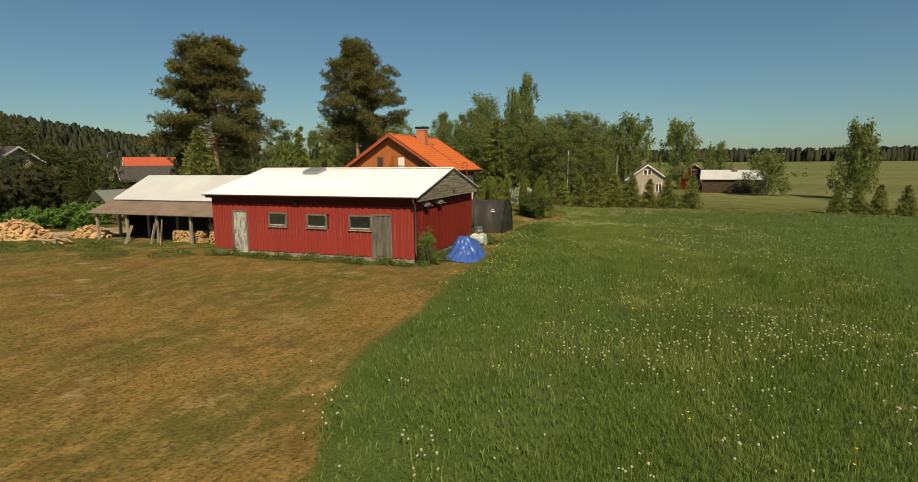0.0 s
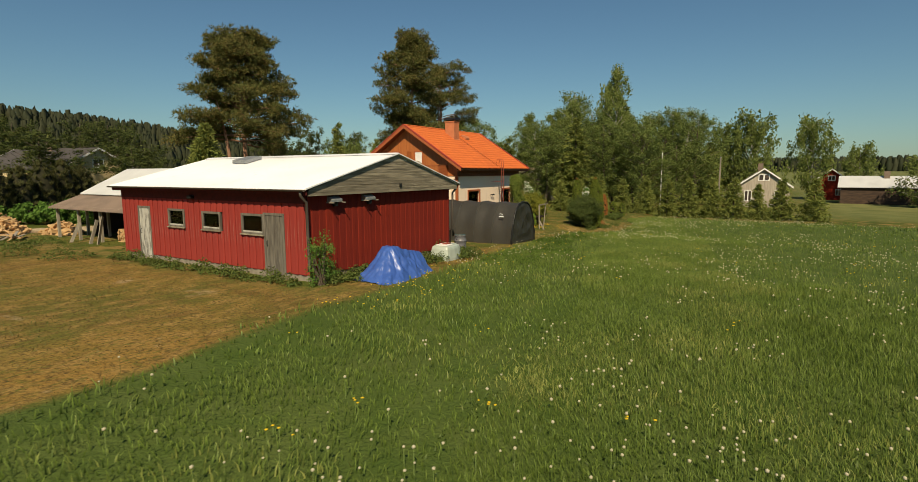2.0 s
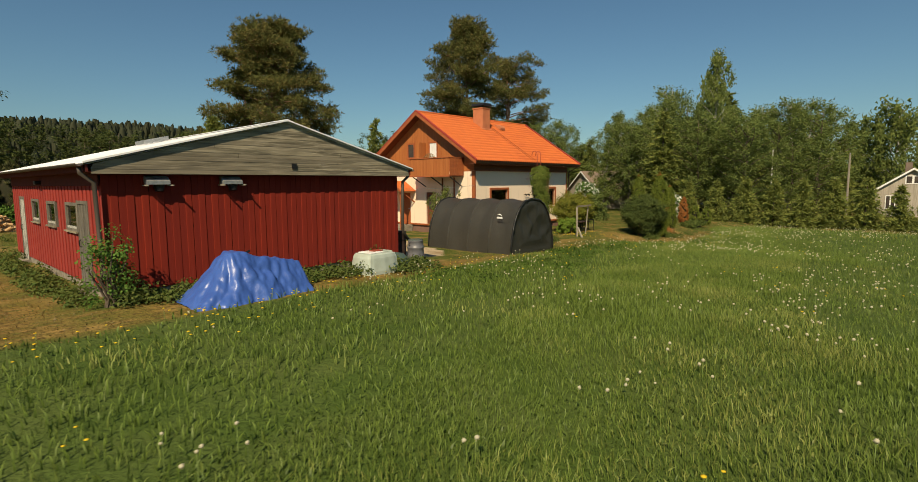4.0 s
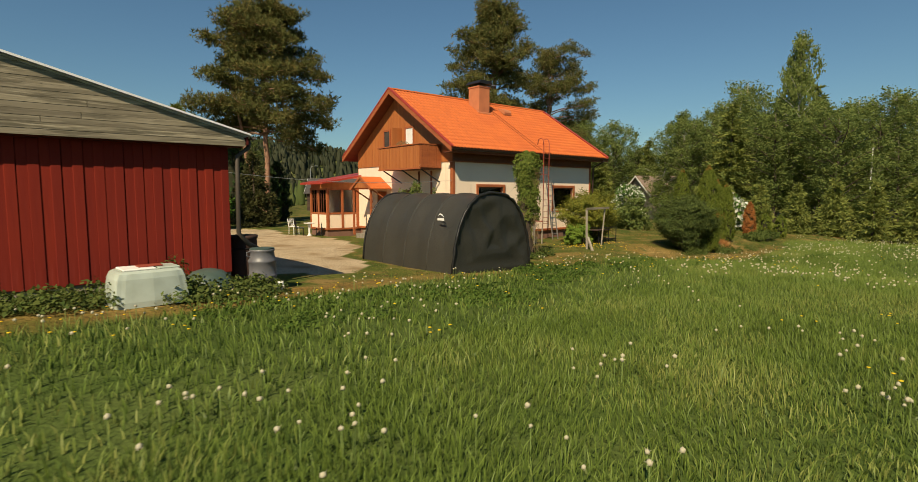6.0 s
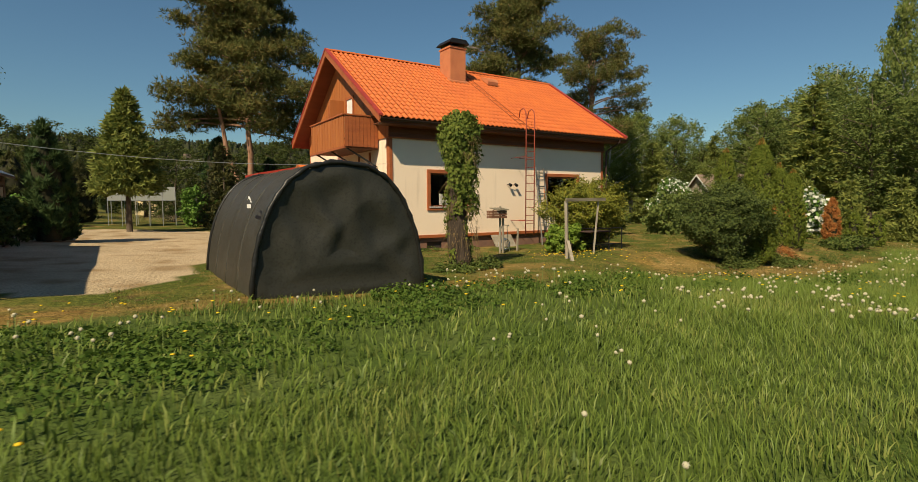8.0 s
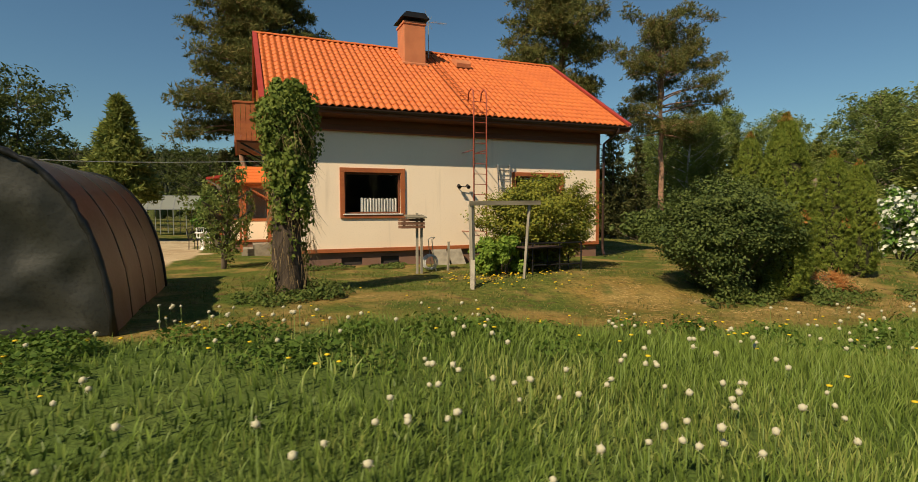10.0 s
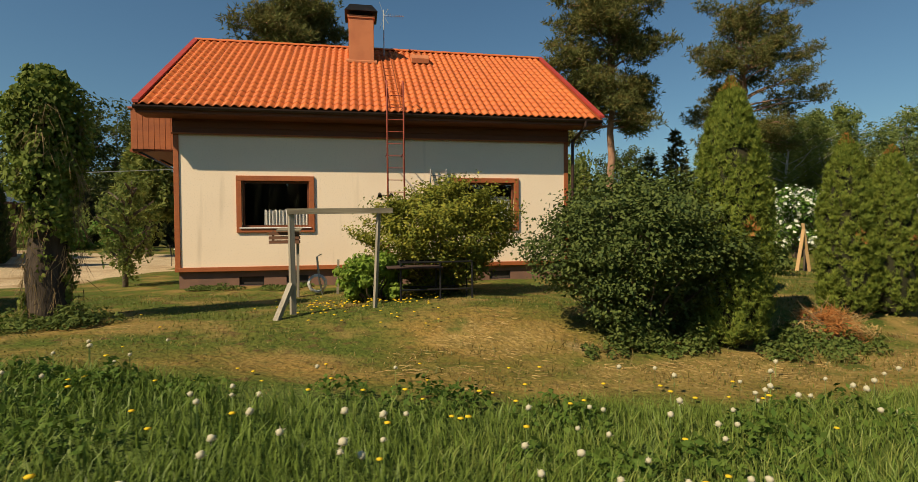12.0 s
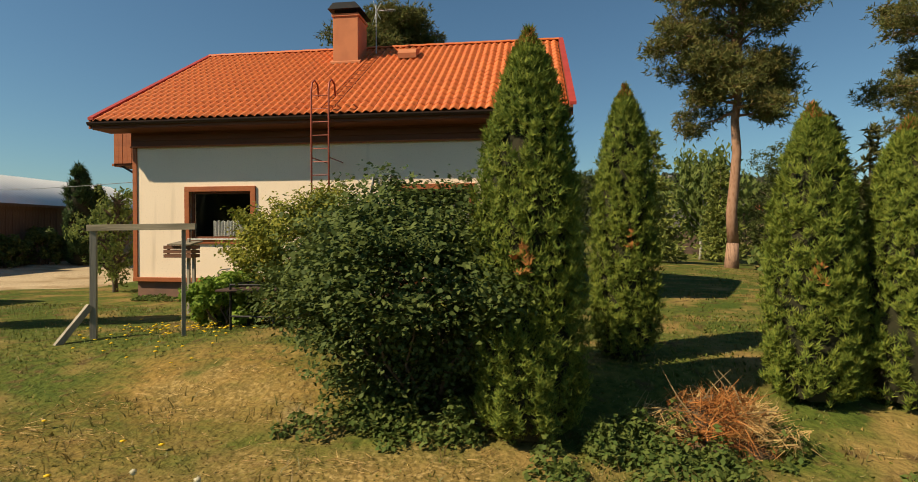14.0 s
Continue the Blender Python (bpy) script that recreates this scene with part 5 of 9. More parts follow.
# ---------------------------------------------------------------- tent garage
def tent_cover_material():
    """Dark coated cloth outside that lets warm light through."""
    m = material("dark_grey_tent_cloth", (0.066, 0.067, 0.058), 0.42, noises=[(1.5, (0.080, 0.080, 0.068), 0.4, 0.7), (25, (0.026, 0.026, 0.021), 0.5, 0.7)], bump=(5, 0.4, 0.03), spec=0.45)
    nt = m.node_tree
    tr = nt.nodes.new("ShaderNodeBsdfTranslucent")
    tr.inputs[0].default_value = (0.55, 0.39, 0.30, 1)
    mx = nt.nodes.new("ShaderNodeMixShader")
    mx.inputs[0].default_value = 0.36
    nt.links.new(nt.nodes["Principled BSDF"].outputs[0], mx.inputs[1])
    nt.links.new(tr.outputs[0], mx.inputs[2])
    nt.links.new(mx.outputs[0], nt.nodes["Material Output"].inputs[0])
    return m


M["tent_cover"] = tent_cover_material()
M["tent_seam"] = material("worn_tarpaulin_seam", (0.065, 0.064, 0.054), 0.7, noises=[(9, (0.042, 0.042, 0.035), 0.4, 0.65)])


def tent():
    X0, X1, Y0, Y1, H = -5.95, -2.72, -7.2, -2.2, 2.42
    g = float(gz(-4.3, -4.5)) - 0.02
    t = thing("tent_garage", (0, 0, 0), "dark green-grey tarpaulin tunnel garage on the lawn edge", "tent")

    def arch(n=28, inset=0.0):
        w = (X1 - X0) / 2 - inset
        pts = []
        for k in range(n + 1):
            u = math.pi * k / n
            c, s = math.cos(u), math.sin(u)
            x = -w * (0.87 + 0.13 * (1 - s)) * np.sign(c) * abs(c) ** 0.74
            z = (H - g - inset) * abs(s) ** 0.78
            pts.append(((X0 + X1) / 2 + x, g + z))
        return pts
    prof = arch()
    ys = np.linspace(Y0, Y1, 45)
    ribs = [Y0 + 0.05, Y0 + 1.28, Y0 + 2.5, Y0 + 3.74, Y1 - 0.05]
    V = []
    for y in ys:
        d = min(abs(y - r) for r in ribs)
        sag = 0.07 * smooth01(d / 0.6)
        for k, (x, z) in enumerate(prof):
            cx, cz = (X0 + X1) / 2, g + 0.8
            u = Vector((x - cx, z - cz)).normalized()
            wob = 0.018 * noise.noise(Vector((x * 1.3, y * 1.7, z * 2.2)))
            if z < g + 0.02:
                sag2 = 0.0
            else:
                sag2 = sag
            V.append((x - u.x * (sag2 + wob), y, max(z - u.y * (sag2 + wob), g)))
    n = len(prof)
    F = [(i * n + j, i * n + j + 1, (i + 1) * n + j + 1, (i + 1) * n + j) for i in range(len(ys) - 1) for j in range(n - 1)]
    link("cover", mesh_from("cover", V, F, smooth=True), M["tent_cover"], t)
    for y, nm in ((Y0 + 0.03, "front_panel"), (Y1 - 0.03, "back_panel")):
        pr = arch(56, 0.03)
        bm = bmesh.new()
        rows = 22
        cx = (X0 + X1) / 2
        grid = []
        for r in range(rows + 1):
            k = r / rows
            row = []
            for x, z in pr:
                xx, zz = cx + (x - cx) * k, g + 0.9 + (z - g - 0.9) * k
                dd = (0.09 * noise.noise(Vector((xx * 0.9, zz * 1.3 + xx, 3.3))) + 0.055 * abs(math.sin((xx * 0.8 - zz) * 2.6 + 1.5 * noise.noise(Vector((xx, zz, 1))))) + 0.022 * math.sin((xx + zz * 0.3) * 9 + 3 * noise.noise(Vector((xx * 2, zz * 2, 7)))) - 0.05) * (1 - k ** 6)
                row.append(bm.verts.new((xx, y + dd, zz)))
            grid.append(row)
        for a, b2 in zip(grid, grid[1:]):
            for i in range(len(a) - 1):
                bm.faces.new((a[i], a[i + 1], b2[i + 1], b2[i]))
            bm.faces.new((a[-1], a[0], b2[0], b2[-1]))
        bmesh.ops.recalc_face_normals(bm, faces=bm.faces[:])
        part(nm, bm, M["tent"], t, smooth=True)
    bm = bmesh.new()
    pr = arch(40)
    tube(bm, [(x, Y0 + 0.02 + 0.012 * math.sin(i * 2.1), z + (0.012 * math.sin(i * 1.7))) for i, (x, z) in enumerate(pr)], [0.045 + 0.012 * math.sin(i * 2.7) for i in range(len(pr))], 8)
    part("front_hem", bm, M["tent_pipe"], t, "black gathered hem round the front arch", smooth=True)
    bm = bmesh.new()
    tube(bm, [(x, Y1, z) for x, z in pr], 0.04, 6)
    part("back_hem", bm, M["tent_pipe"], t, smooth=True)
    for y in ribs[1:4]:
        bm = bmesh.new()
        tube(bm, [(x, y, z + 0.004) for x, z in arch(28, 0.004)], 0.013, 6)
        part("rib", bm, M["tent_seam"], t, "worn pale seam over a hoop", smooth=True)
    # pale maker's mark on the side, drawn as plain shapes
    bm = bmesh.new()
    prism([(-6.62 + 0.0, 1.62), (-6.30, 1.62), (-6.32, 1.69), (-6.60, 1.69)], "x", -5.80, -5.79, bm)
    prism([(-6.60, 1.72), (-6.52, 1.80), (-6.42, 1.83), (-6.32, 1.76), (-6.42, 1.79), (-6.52, 1.76)], "x", -5.79, -5.78, bm)
    mk = part("maker_mark", bm, M["white_paint"], t, "small white mark on the side")
    return t


tent()


# ---------------------------------------------------------------- trees
def limb_mesh(pts, r0, r1, n=6):
    bm = bmesh.new()
    tube(bm, pts, [r0 + (r1 - r0) * i / (len(pts) - 1) for i in range(len(pts))], n)
    return bm


def bent(a, b, k=0.06, n=6, up=0.0):
    a, b = Vector(a), Vector(b)
    L = (b - a).length
    return [a.lerp(b, i / n) + Vector((noise.noise(a * 3 + Vector((i * 0.7, 0, 0))), noise.noise(a * 2 + Vector((0, i * 0.7, 5))), 0)) * L * k + Vector((0, 0, up * L * math.sin(math.pi * i / n))) for i in range(n + 1)]


def value3(P):
    return 0.5 + 0.5 * np.sin(P[:, 0] * 1.1 + 2 * np.sin(P[:, 1] * 0.8)) * np.sin(P[:, 2] * 1.3 + P[:, 1])


def pine(name, at, height, crown_from, spread, label, seed, tufts=3200, lean=0.0, shape=(0.75, 1.0, 0.9, 0.72, 0.42), nl=40):
    """Scots pine: bare trunk, orange above, forked top, long uneven limbs with side twigs that end in needle tufts."""
    r = random.Random(seed)
    t = thing(name, at, label, "tree", "old pines round the house")
    H = height
    pts = bent((0, 0, -0.3), (lean, 0.3, H * 0.93), 0.010, 12)
    cut = 1
    part("trunk", limb_mesh(pts[:cut + 1], H * 0.0165 + 0.05, H * 0.013 + 0.03, 12), M["bark_pine_low"], t, smooth=True)
    part("upper_trunk", limb_mesh(pts[cut:], H * 0.013 + 0.03, 0.05, 10), M["bark_pine_top"], t, "orange bare upper bark", smooth=True)
    bm = bmesh.new()
    if seed == 3:
        tube(bm, bent((-0.25, 0.1, -0.3), (-2.4, 0.6, H * 0.62), 0.03, 6), [0.26, 0.24, 0.21, 0.17, 0.13, 0.09, 0.05], 9)
    axes = [(pts, 0.0, 0.93)]
    for q in range(3):                       # forked leaders
        z = 0.52 + 0.11 * q
        i = int(z / 0.93 * 12)
        a = r.uniform(0, 6.28)
        end = pts[i] + Vector((math.cos(a) * spread * 0.24, math.sin(a) * spread * 0.24, H * (0.90 - z + 0.07 * r.random())))
        lp = bent(pts[i], end, 0.05, 12, 0.02)
        tube(bm, lp, [0.15 * (1 - j / 13) + 0.02 for j in range(13)], 6)
        axes.append((lp, z, end.z / H))
    clouds = []
    for k in range(nl):
        u = (k + r.random()) / nl
        z = crown_from + (0.92 - crown_from) * u
        opts = [ax for ax in axes if ax[1] <= z <= ax[2]]
        line, z0, z1 = r.choice(opts)
        f = (z - z0) / (z1 - z0) * 12
        i = min(int(f), 11)
        base = line[i].lerp(line[i + 1], f - i)
        prof = float(np.interp(u, (0, 0.25, 0.5, 0.75, 1.0), shape))
        L = spread * prof * r.choice((0.5, 0.7, 0.85, 0.95, 1.0, 1.12))
        a = k * 2.4 + r.uniform(-0.7, 0.7)
        slope = -0.10 + 0.55 * u + r.uniform(-0.15, 0.2)
        tip = Vector((math.cos(a) * L, math.sin(a) * L, base.z + L * slope))
        lp = bent(base, tip, 0.11, 6, 0.05)
        tube(bm, lp, [0.09 * (1 - u * 0.6) * (1 - j / 7) + 0.012 for j in range(7)], 5)
        out = (tip - base).normalized()
        side = Vector((-out.y, out.x, 0))
        for j in range(2, 7):
            for q in range(2):
                if j < 3 and r.random() < 0.5:
                    continue
                m = r.uniform(0.5, 1.25) * (0.5 + 0.07 * L) * (1.25 - 0.1 * j)
                e = lp[j] + side * r.choice((-1, 1)) * m + out * m * r.uniform(0.1, 0.7) + Vector((0, 0, r.uniform(-0.35, 0.65)))
                if q == 0:
                    tube(bm, [lp[j], lp[j].lerp(e, 0.6) - Vector((0, 0, 0.05)), e], [0.025, 0.018, 0.008], 4)
                clouds.append((e, r.uniform(0.55, 1.0)))
        clouds.append((lp[6], r.uniform(0.5, 0.8)))
    for line, z0, z1 in axes:
        for q in range(7):
            clouds.append((line[-1] + Vector((r.uniform(-1, 1), r.uniform(-1, 1), r.uniform(-0.5, 0.5))) * 0.8, r.uniform(0.4, 0.7)))
    part("branchwork", bm, M["bark_pine_top"], t, smooth=True)
    tot = sum(c[1] ** 2 for c in clouds)
    P, A = [], []
    for c, rad in clouds:
        m = max(8, int(tufts * rad ** 2 / tot))
        d = unit(rng.normal(size=(m, 3)))
        k = rng.uniform(0.2, 1.0, m)[:, None]
        P.append(np.array(c) + d * k * rad * np.array((1.12, 1.12, 0.56)))
        a = d * np.array((1, 1, 0.7))
        a[:, 2] += 0.45
        A.append(unit(a))
    P, A = np.vstack(P), np.vstack(A)
    half = (rng.random(len(P)) < 0.45 + 0.4 * value3(P))
    for nm, sel, mat in (("crown", half, M["needle"]), ("older_needles", ~half, M["needle_old"])):
        v, f = blade_fan(P[sel], A[sel], 0.34, 7, 0.10, 0.95)
        link(nm, mesh_from(nm, v, f), mat, t)
    return t


pine("pine_tree", (0.4, 23.8, float(gz(0.4, 23.8))), 17.4, 0.40, 5.3, "tall old pine with wide layered crown over the yard", 3, 19000, 0.0, (1.0, 1.0, 0.84, 0.6, 0.24), 66)
pine("pine_tree", (21.6, 20.0, float(gz(21.6, 20))), 22.3, 0.40, 4.0, "tall old pine with dense oval crown behind the house", 5, 16000, 0.6, (0.82, 1.0, 0.92, 0.62, 0.2), 66)
pine("pine_tree", (37.0, 25.4, float(gz(37, 25.4))), 21.8, 0.45, 5.4, "tall slender pine with open crown behind the lawn", 8, 10000, -0.4, (0.9, 1.0, 0.8, 0.75, 0.5), 46)


def flat_sprays(P, A, L, blades_per, width=0.17):
    """Flat fans of scaly leaves: at each point blades spread in one plane round its axis."""
    n = len(P)
    out = A * np.array((1, 1, 0.25))
    nr = unit(unit(out) + rng.normal(size=(n, 3)) * 0.5)
    A = unit(A * np.array((0.6, 0.6, 1)) - nr * (A * nr).sum(axis=1, keepdims=True) * 0.75)
    side = np.cross(nr, A)
    V = []
    for j in range(blades_per):
        a = (-1 + 2 * (j + 0.5) / blades_per) * 1.05 + rng.normal(size=n) * 0.16
        d = unit(A * np.cos(a)[:, None] + side * np.sin(a)[:, None] + nr * rng.normal(size=(n, 1)) * 0.22)
        l = (L * rng.uniform(0.65, 1.25, n) * (1 - 0.3 * np.abs(a)))[:, None]
        b = unit(np.cross(nr, d)) * l * width
        V.append(np.stack([P + d * l * 0.2 - b, P + d * l, P + d * l * 0.2 + b], axis=1))
    V = np.stack(V, axis=1).reshape(-1, 3)
    return V, np.arange(len(V)).reshape(-1, 3)


def thuja(name, at, height, radius, label, mat, seed, n=5200, spray=0.17, lean=(0, 0)):
    """Pointed column of upright flat sprays over a near-black core that paints the shade in the gaps."""
    t = thing(name, at, label, "conifer", "columnar conifers in the garden")
    r = np.random.default_rng(seed)
    bm = bmesh.new()
    tube(bm, [(0, 0, -0.2), (0, 0, height * 0.25)], [radius * 0.14, radius * 0.1], 7)
    part("trunk", bm, M["bark"], t)

    def prof(u):
        return radius * np.interp(u, (0, 0.06, 0.2, 0.4, 0.6, 0.75, 0.87, 0.95, 1.0), (0.80, 0.94, 1.0, 0.98, 0.90, 0.76, 0.54, 0.31, 0.05))
    # solid hull coloured near-black, in place of shade deep between the sprays
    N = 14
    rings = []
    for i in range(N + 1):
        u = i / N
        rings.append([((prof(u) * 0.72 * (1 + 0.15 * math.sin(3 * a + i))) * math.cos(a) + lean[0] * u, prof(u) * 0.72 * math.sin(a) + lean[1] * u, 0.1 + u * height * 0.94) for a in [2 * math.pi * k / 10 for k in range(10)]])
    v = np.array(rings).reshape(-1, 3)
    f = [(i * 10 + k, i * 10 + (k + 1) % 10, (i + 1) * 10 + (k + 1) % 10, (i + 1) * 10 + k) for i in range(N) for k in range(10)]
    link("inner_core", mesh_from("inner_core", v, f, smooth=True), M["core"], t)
    # upright plumes, each a bundle of sprays that rises from the core and turns outwards
    per = 10
    m = n // per
    pu = r.random(m) ** 1.1 * 0.97
    pa = r.uniform(0, 2 * math.pi, m)
    plen = height * r.uniform(0.04, 0.11, m) * (1.1 - 0.5 * pu)
    reach = r.uniform(0.84, 1.04, m) + 0.07 * np.sin(3 * pa + 7 * pu + seed)
    k = np.repeat(np.arange(m), per)
    q = r.random(m * per) ** 0.8
    u = np.clip(pu[k] + q * plen[k] / height, 0, 1.015)
    a = pa[k] + r.normal(size=m * per) * 0.045 * (1.3 - q) * (0.55 / np.maximum(prof(np.minimum(u, 1)), 0.15)) ** 0.7
    rad = prof(np.minimum(u, 1)) * (0.66 + (reach[k] - 0.66) * q ** 0.7) * r.uniform(0.95, 1.05, m * per)
    P = np.stack([rad * np.cos(a) + lean[0] * u, rad * np.sin(a) + lean[1] * u, 0.02 + u * height * 0.98], axis=1)
    n = len(P)
    A = np.stack([np.cos(a) * 0.45, np.sin(a) * 0.45, np.full(n, 0.9)], axis=1) + r.normal(size=(n, 3)) * 0.2
    v, f = flat_sprays(P, A, spray * 1.25, 5, 0.075)
    link("sprays", mesh_from("sprays", v, f), mat, t)
    if mat is M["thuja"] and height > 2:
        sel = (u > 0.97) & (r.random(n) < 0.5) | ((np.abs(u - 0.45) < 0.035) & (np.abs(a - 4.4 - 0.2 * (seed % 3)) < 0.14) & (r.random(n) < 0.25))
        v, f = flat_sprays(P[sel] * np.array((1.03, 1.03, 1.0)), A[sel], spray * 1.05, 6)
        tagged(link("withered_tip", mesh_from("withered_tip", v, f), M["thuja_brown"], t, "orange-brown withered spray tips"), kind="stuff")
    return t


def g_at(x, y, dz=0.0):
    return (x, y, float(gz(x, y)) + dz)


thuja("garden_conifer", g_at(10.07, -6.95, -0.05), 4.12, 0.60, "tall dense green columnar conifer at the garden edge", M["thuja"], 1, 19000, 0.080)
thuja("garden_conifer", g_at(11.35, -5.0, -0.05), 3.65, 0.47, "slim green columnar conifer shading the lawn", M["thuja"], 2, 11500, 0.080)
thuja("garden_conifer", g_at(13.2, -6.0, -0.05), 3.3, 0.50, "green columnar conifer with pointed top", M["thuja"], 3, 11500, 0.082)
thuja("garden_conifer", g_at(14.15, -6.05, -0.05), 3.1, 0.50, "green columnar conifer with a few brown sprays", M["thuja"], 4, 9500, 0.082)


def shrub(name, at, size, label, category, leaf, leaf_size, n, seed, twigs=12, group="", droop=0.1, shell=0.45, blossom=None):
    """Multi-stemmed bush: stems from the base, an uneven cloud of single leaves."""
    t = thing(name, at, label, category, group)
    r = random.Random(seed)
    bm = bmesh.new()
    ends = []
    for k in range(twigs):
        a = 2 * math.pi * k / twigs + r.uniform(-0.3, 0.3)
        q = r.uniform(0.25, 1.12)
        e = (math.cos(a) * size[0] * q, math.sin(a) * size[1] * q, size[2] * r.uniform(0.6, 1.03) * (1.08 - 0.45 * q))
        ends.append(e)
        tube(bm, bent((math.cos(a) * 0.1, math.sin(a) * 0.1, -0.1), e, 0.12, 4), [0.03, 0.025, 0.02, 0.014, 0.006], 5)
    part("twig_frame", bm, M["bark"], t)
    m = int(30 + twigs * 2.4)
    C, R = [], []
    for k in range(m):
        if k < len(ends):
            c = ends[k]
        else:
            a, q, u = r.uniform(0, 2 * math.pi), math.sqrt(r.random()) * 0.85, r.random()
            c = (math.cos(a) * size[0] * q, math.sin(a) * size[1] * q, size[2] * (0.12 + 0.80 * u) * (1 - 0.30 * q * q))
        C.append(c)
        R.append(r.uniform(0.11, 0.27) * (size[0] + size[1] + size[2]) / 3)
    C, R = np.array(C), np.array(R)
    pick = rng.choice(m, n, p=R ** 2 / (R ** 2).sum())
    d = unit(rng.normal(size=(n, 3)))
    k = rng.uniform(shell, 1.0, n)[:, None]
    P = C[pick] + d * k * R[pick][:, None]
    P[:, 2] = np.maximum(P[:, 2], 0.02)
    nr = d.copy()
    nr[:, 2] += 0.5
    v, f = leaf_quads(P, leaf_size, unit(nr), droop=droop)
    link("leaves", mesh_from("leaves", v, f), leaf, t)
    if blossom:
        sel = rng.choice(n, int(n * blossom), replace=False)
        outer = sel[(np.linalg.norm(P[sel] / np.array(size), axis=1) > 0.55)]
        v, f = leaf_quads(P[outer] + d[outer] * 0.05, leaf_size * 1.5, unit(nr[outer]), long=1.0)
        link("blossoms", mesh_from("blossoms", v, f), M["blossom"], t, "clusters of white blossom")
    return t


def clustered_shrub(name, at, size, label, leaf, leaf_size, seed, clusters=620, per=70, flat=0.45, waist=0.45, rise=0.35, shoots=26):
    """Bush whose leaves sit in flattened clusters at the ends of outward twigs; overhanging sides over a narrower, shaded foot."""
    t = thing(name, at, label, "bush")
    r = np.random.default_rng(seed)
    rr = random.Random(seed)
    cz = size[2] * 0.50
    d = unit(r.normal(size=(clusters, 3)) + np.array((0, 0, 0.25)))
    az = np.arctan2(d[:, 1], d[:, 0])
    lump = 1 + 0.13 * np.sin(3 * az + 4 * d[:, 2] + seed) + 0.10 * np.sin(5 * az - 7 * d[:, 2]) * np.cos(4 * d[:, 2] + seed)
    depth = np.where(r.random(clusters) < 0.72, r.uniform(0.84, 1.04, clusters), r.uniform(0.45, 0.84, clusters))
    side = np.where(d[:, 2] < 0, 1 + d[:, 2] * (1 - waist), 1.0)
    C = d * (lump * depth)[:, None] * np.array((size[0], size[1], size[2] * 0.50))
    C[:, :2] *= side[:, None]
    C[:, 2] += cz
    bm = bmesh.new()
    for k in range(70):
        e = Vector(C[k])
        tube(bm, bent((e.x * 0.12, e.y * 0.12, -0.1), e, 0.10, 4), [0.024, 0.02, 0.015, 0.010, 0.004], 4)
    P, N = [], []
    for k in range(clusters):
        m = int(per * r.uniform(0.6, 1.3))
        out = d[k] * np.array((1, 1, 0.3))
        out = out / max(np.linalg.norm(out), 1e-6)
        rad = 0.13 * r.uniform(0.7, 1.3)
        q = r.normal(size=(m, 3)) * rad
        q[:, 2] *= flat
        q += out * r.uniform(-0.10, 0.16, m)[:, None] + np.array((0, 0, 1.0)) * (rise * (q @ out))[:, None]
        P.append(C[k] + q)
        N.append(np.tile(out * 0.45 + np.array((0, 0, 0.8)), (m, 1)))
    for k in range(shoots):                  # long leafy shoots that break the outline
        a, q = rr.uniform(0, 6.28), math.sqrt(rr.random()) * 0.8
        b = Vector((math.cos(a) * size[0] * q, math.sin(a) * size[1] * q, size[2] * (0.82 - 0.25 * q * q)))
        e = b + Vector((math.cos(a) * 0.22, math.sin(a) * 0.22, rr.uniform(0.25, 0.5)))
        tube(bm, [b, b.lerp(e, 0.5) + Vector((0, 0, 0.05)), e], [0.008, 0.006, 0.003], 4)
        m = rr.randint(20, 38)
        s = r.random(m)[:, None]
        P.append(np.array(b) + (np.array(e) - np.array(b)) * s + r.normal(size=(m, 3)) * 0.035)
        N.append(np.tile(np.array((math.cos(a) * 0.5, math.sin(a) * 0.5, 0.7)), (m, 1)))
    part("twig_frame", bm, M["bark"], t)
    P, N = np.vstack(P), unit(np.vstack(N))
    P[:, 2] = np.maximum(P[:, 2], 0.04)
    v, f = leaf_quads(P, leaf_size, N, droop=0.2, long=1.6)
    link("leaves", mesh_from("leaves", v, f), leaf, t)
    return t


clustered_shrub("dark_shrub", g_at(8.8, -6.5), (1.55, 1.12, 2.32), "broad dark green leafy shrub at the garden edge", M["bush_leaf"], 0.040, 11, 760, 78)
clustered_shrub("golden_juniper", g_at(6.15, -3.0), (1.5, 1.1, 2.25), "spreading golden green juniper by the house wall", M["juniper"], 0.042, 12, 330, 150, 0.32, 0.55, 0.7, 34)
shrub("leafy_bush", g_at(4.7, -3.5), (0.70, 0.62, 1.0), "bright green leafy peony bush under the swing frame", "bush", M["peony"], 0.055, 9000, 13, 12)


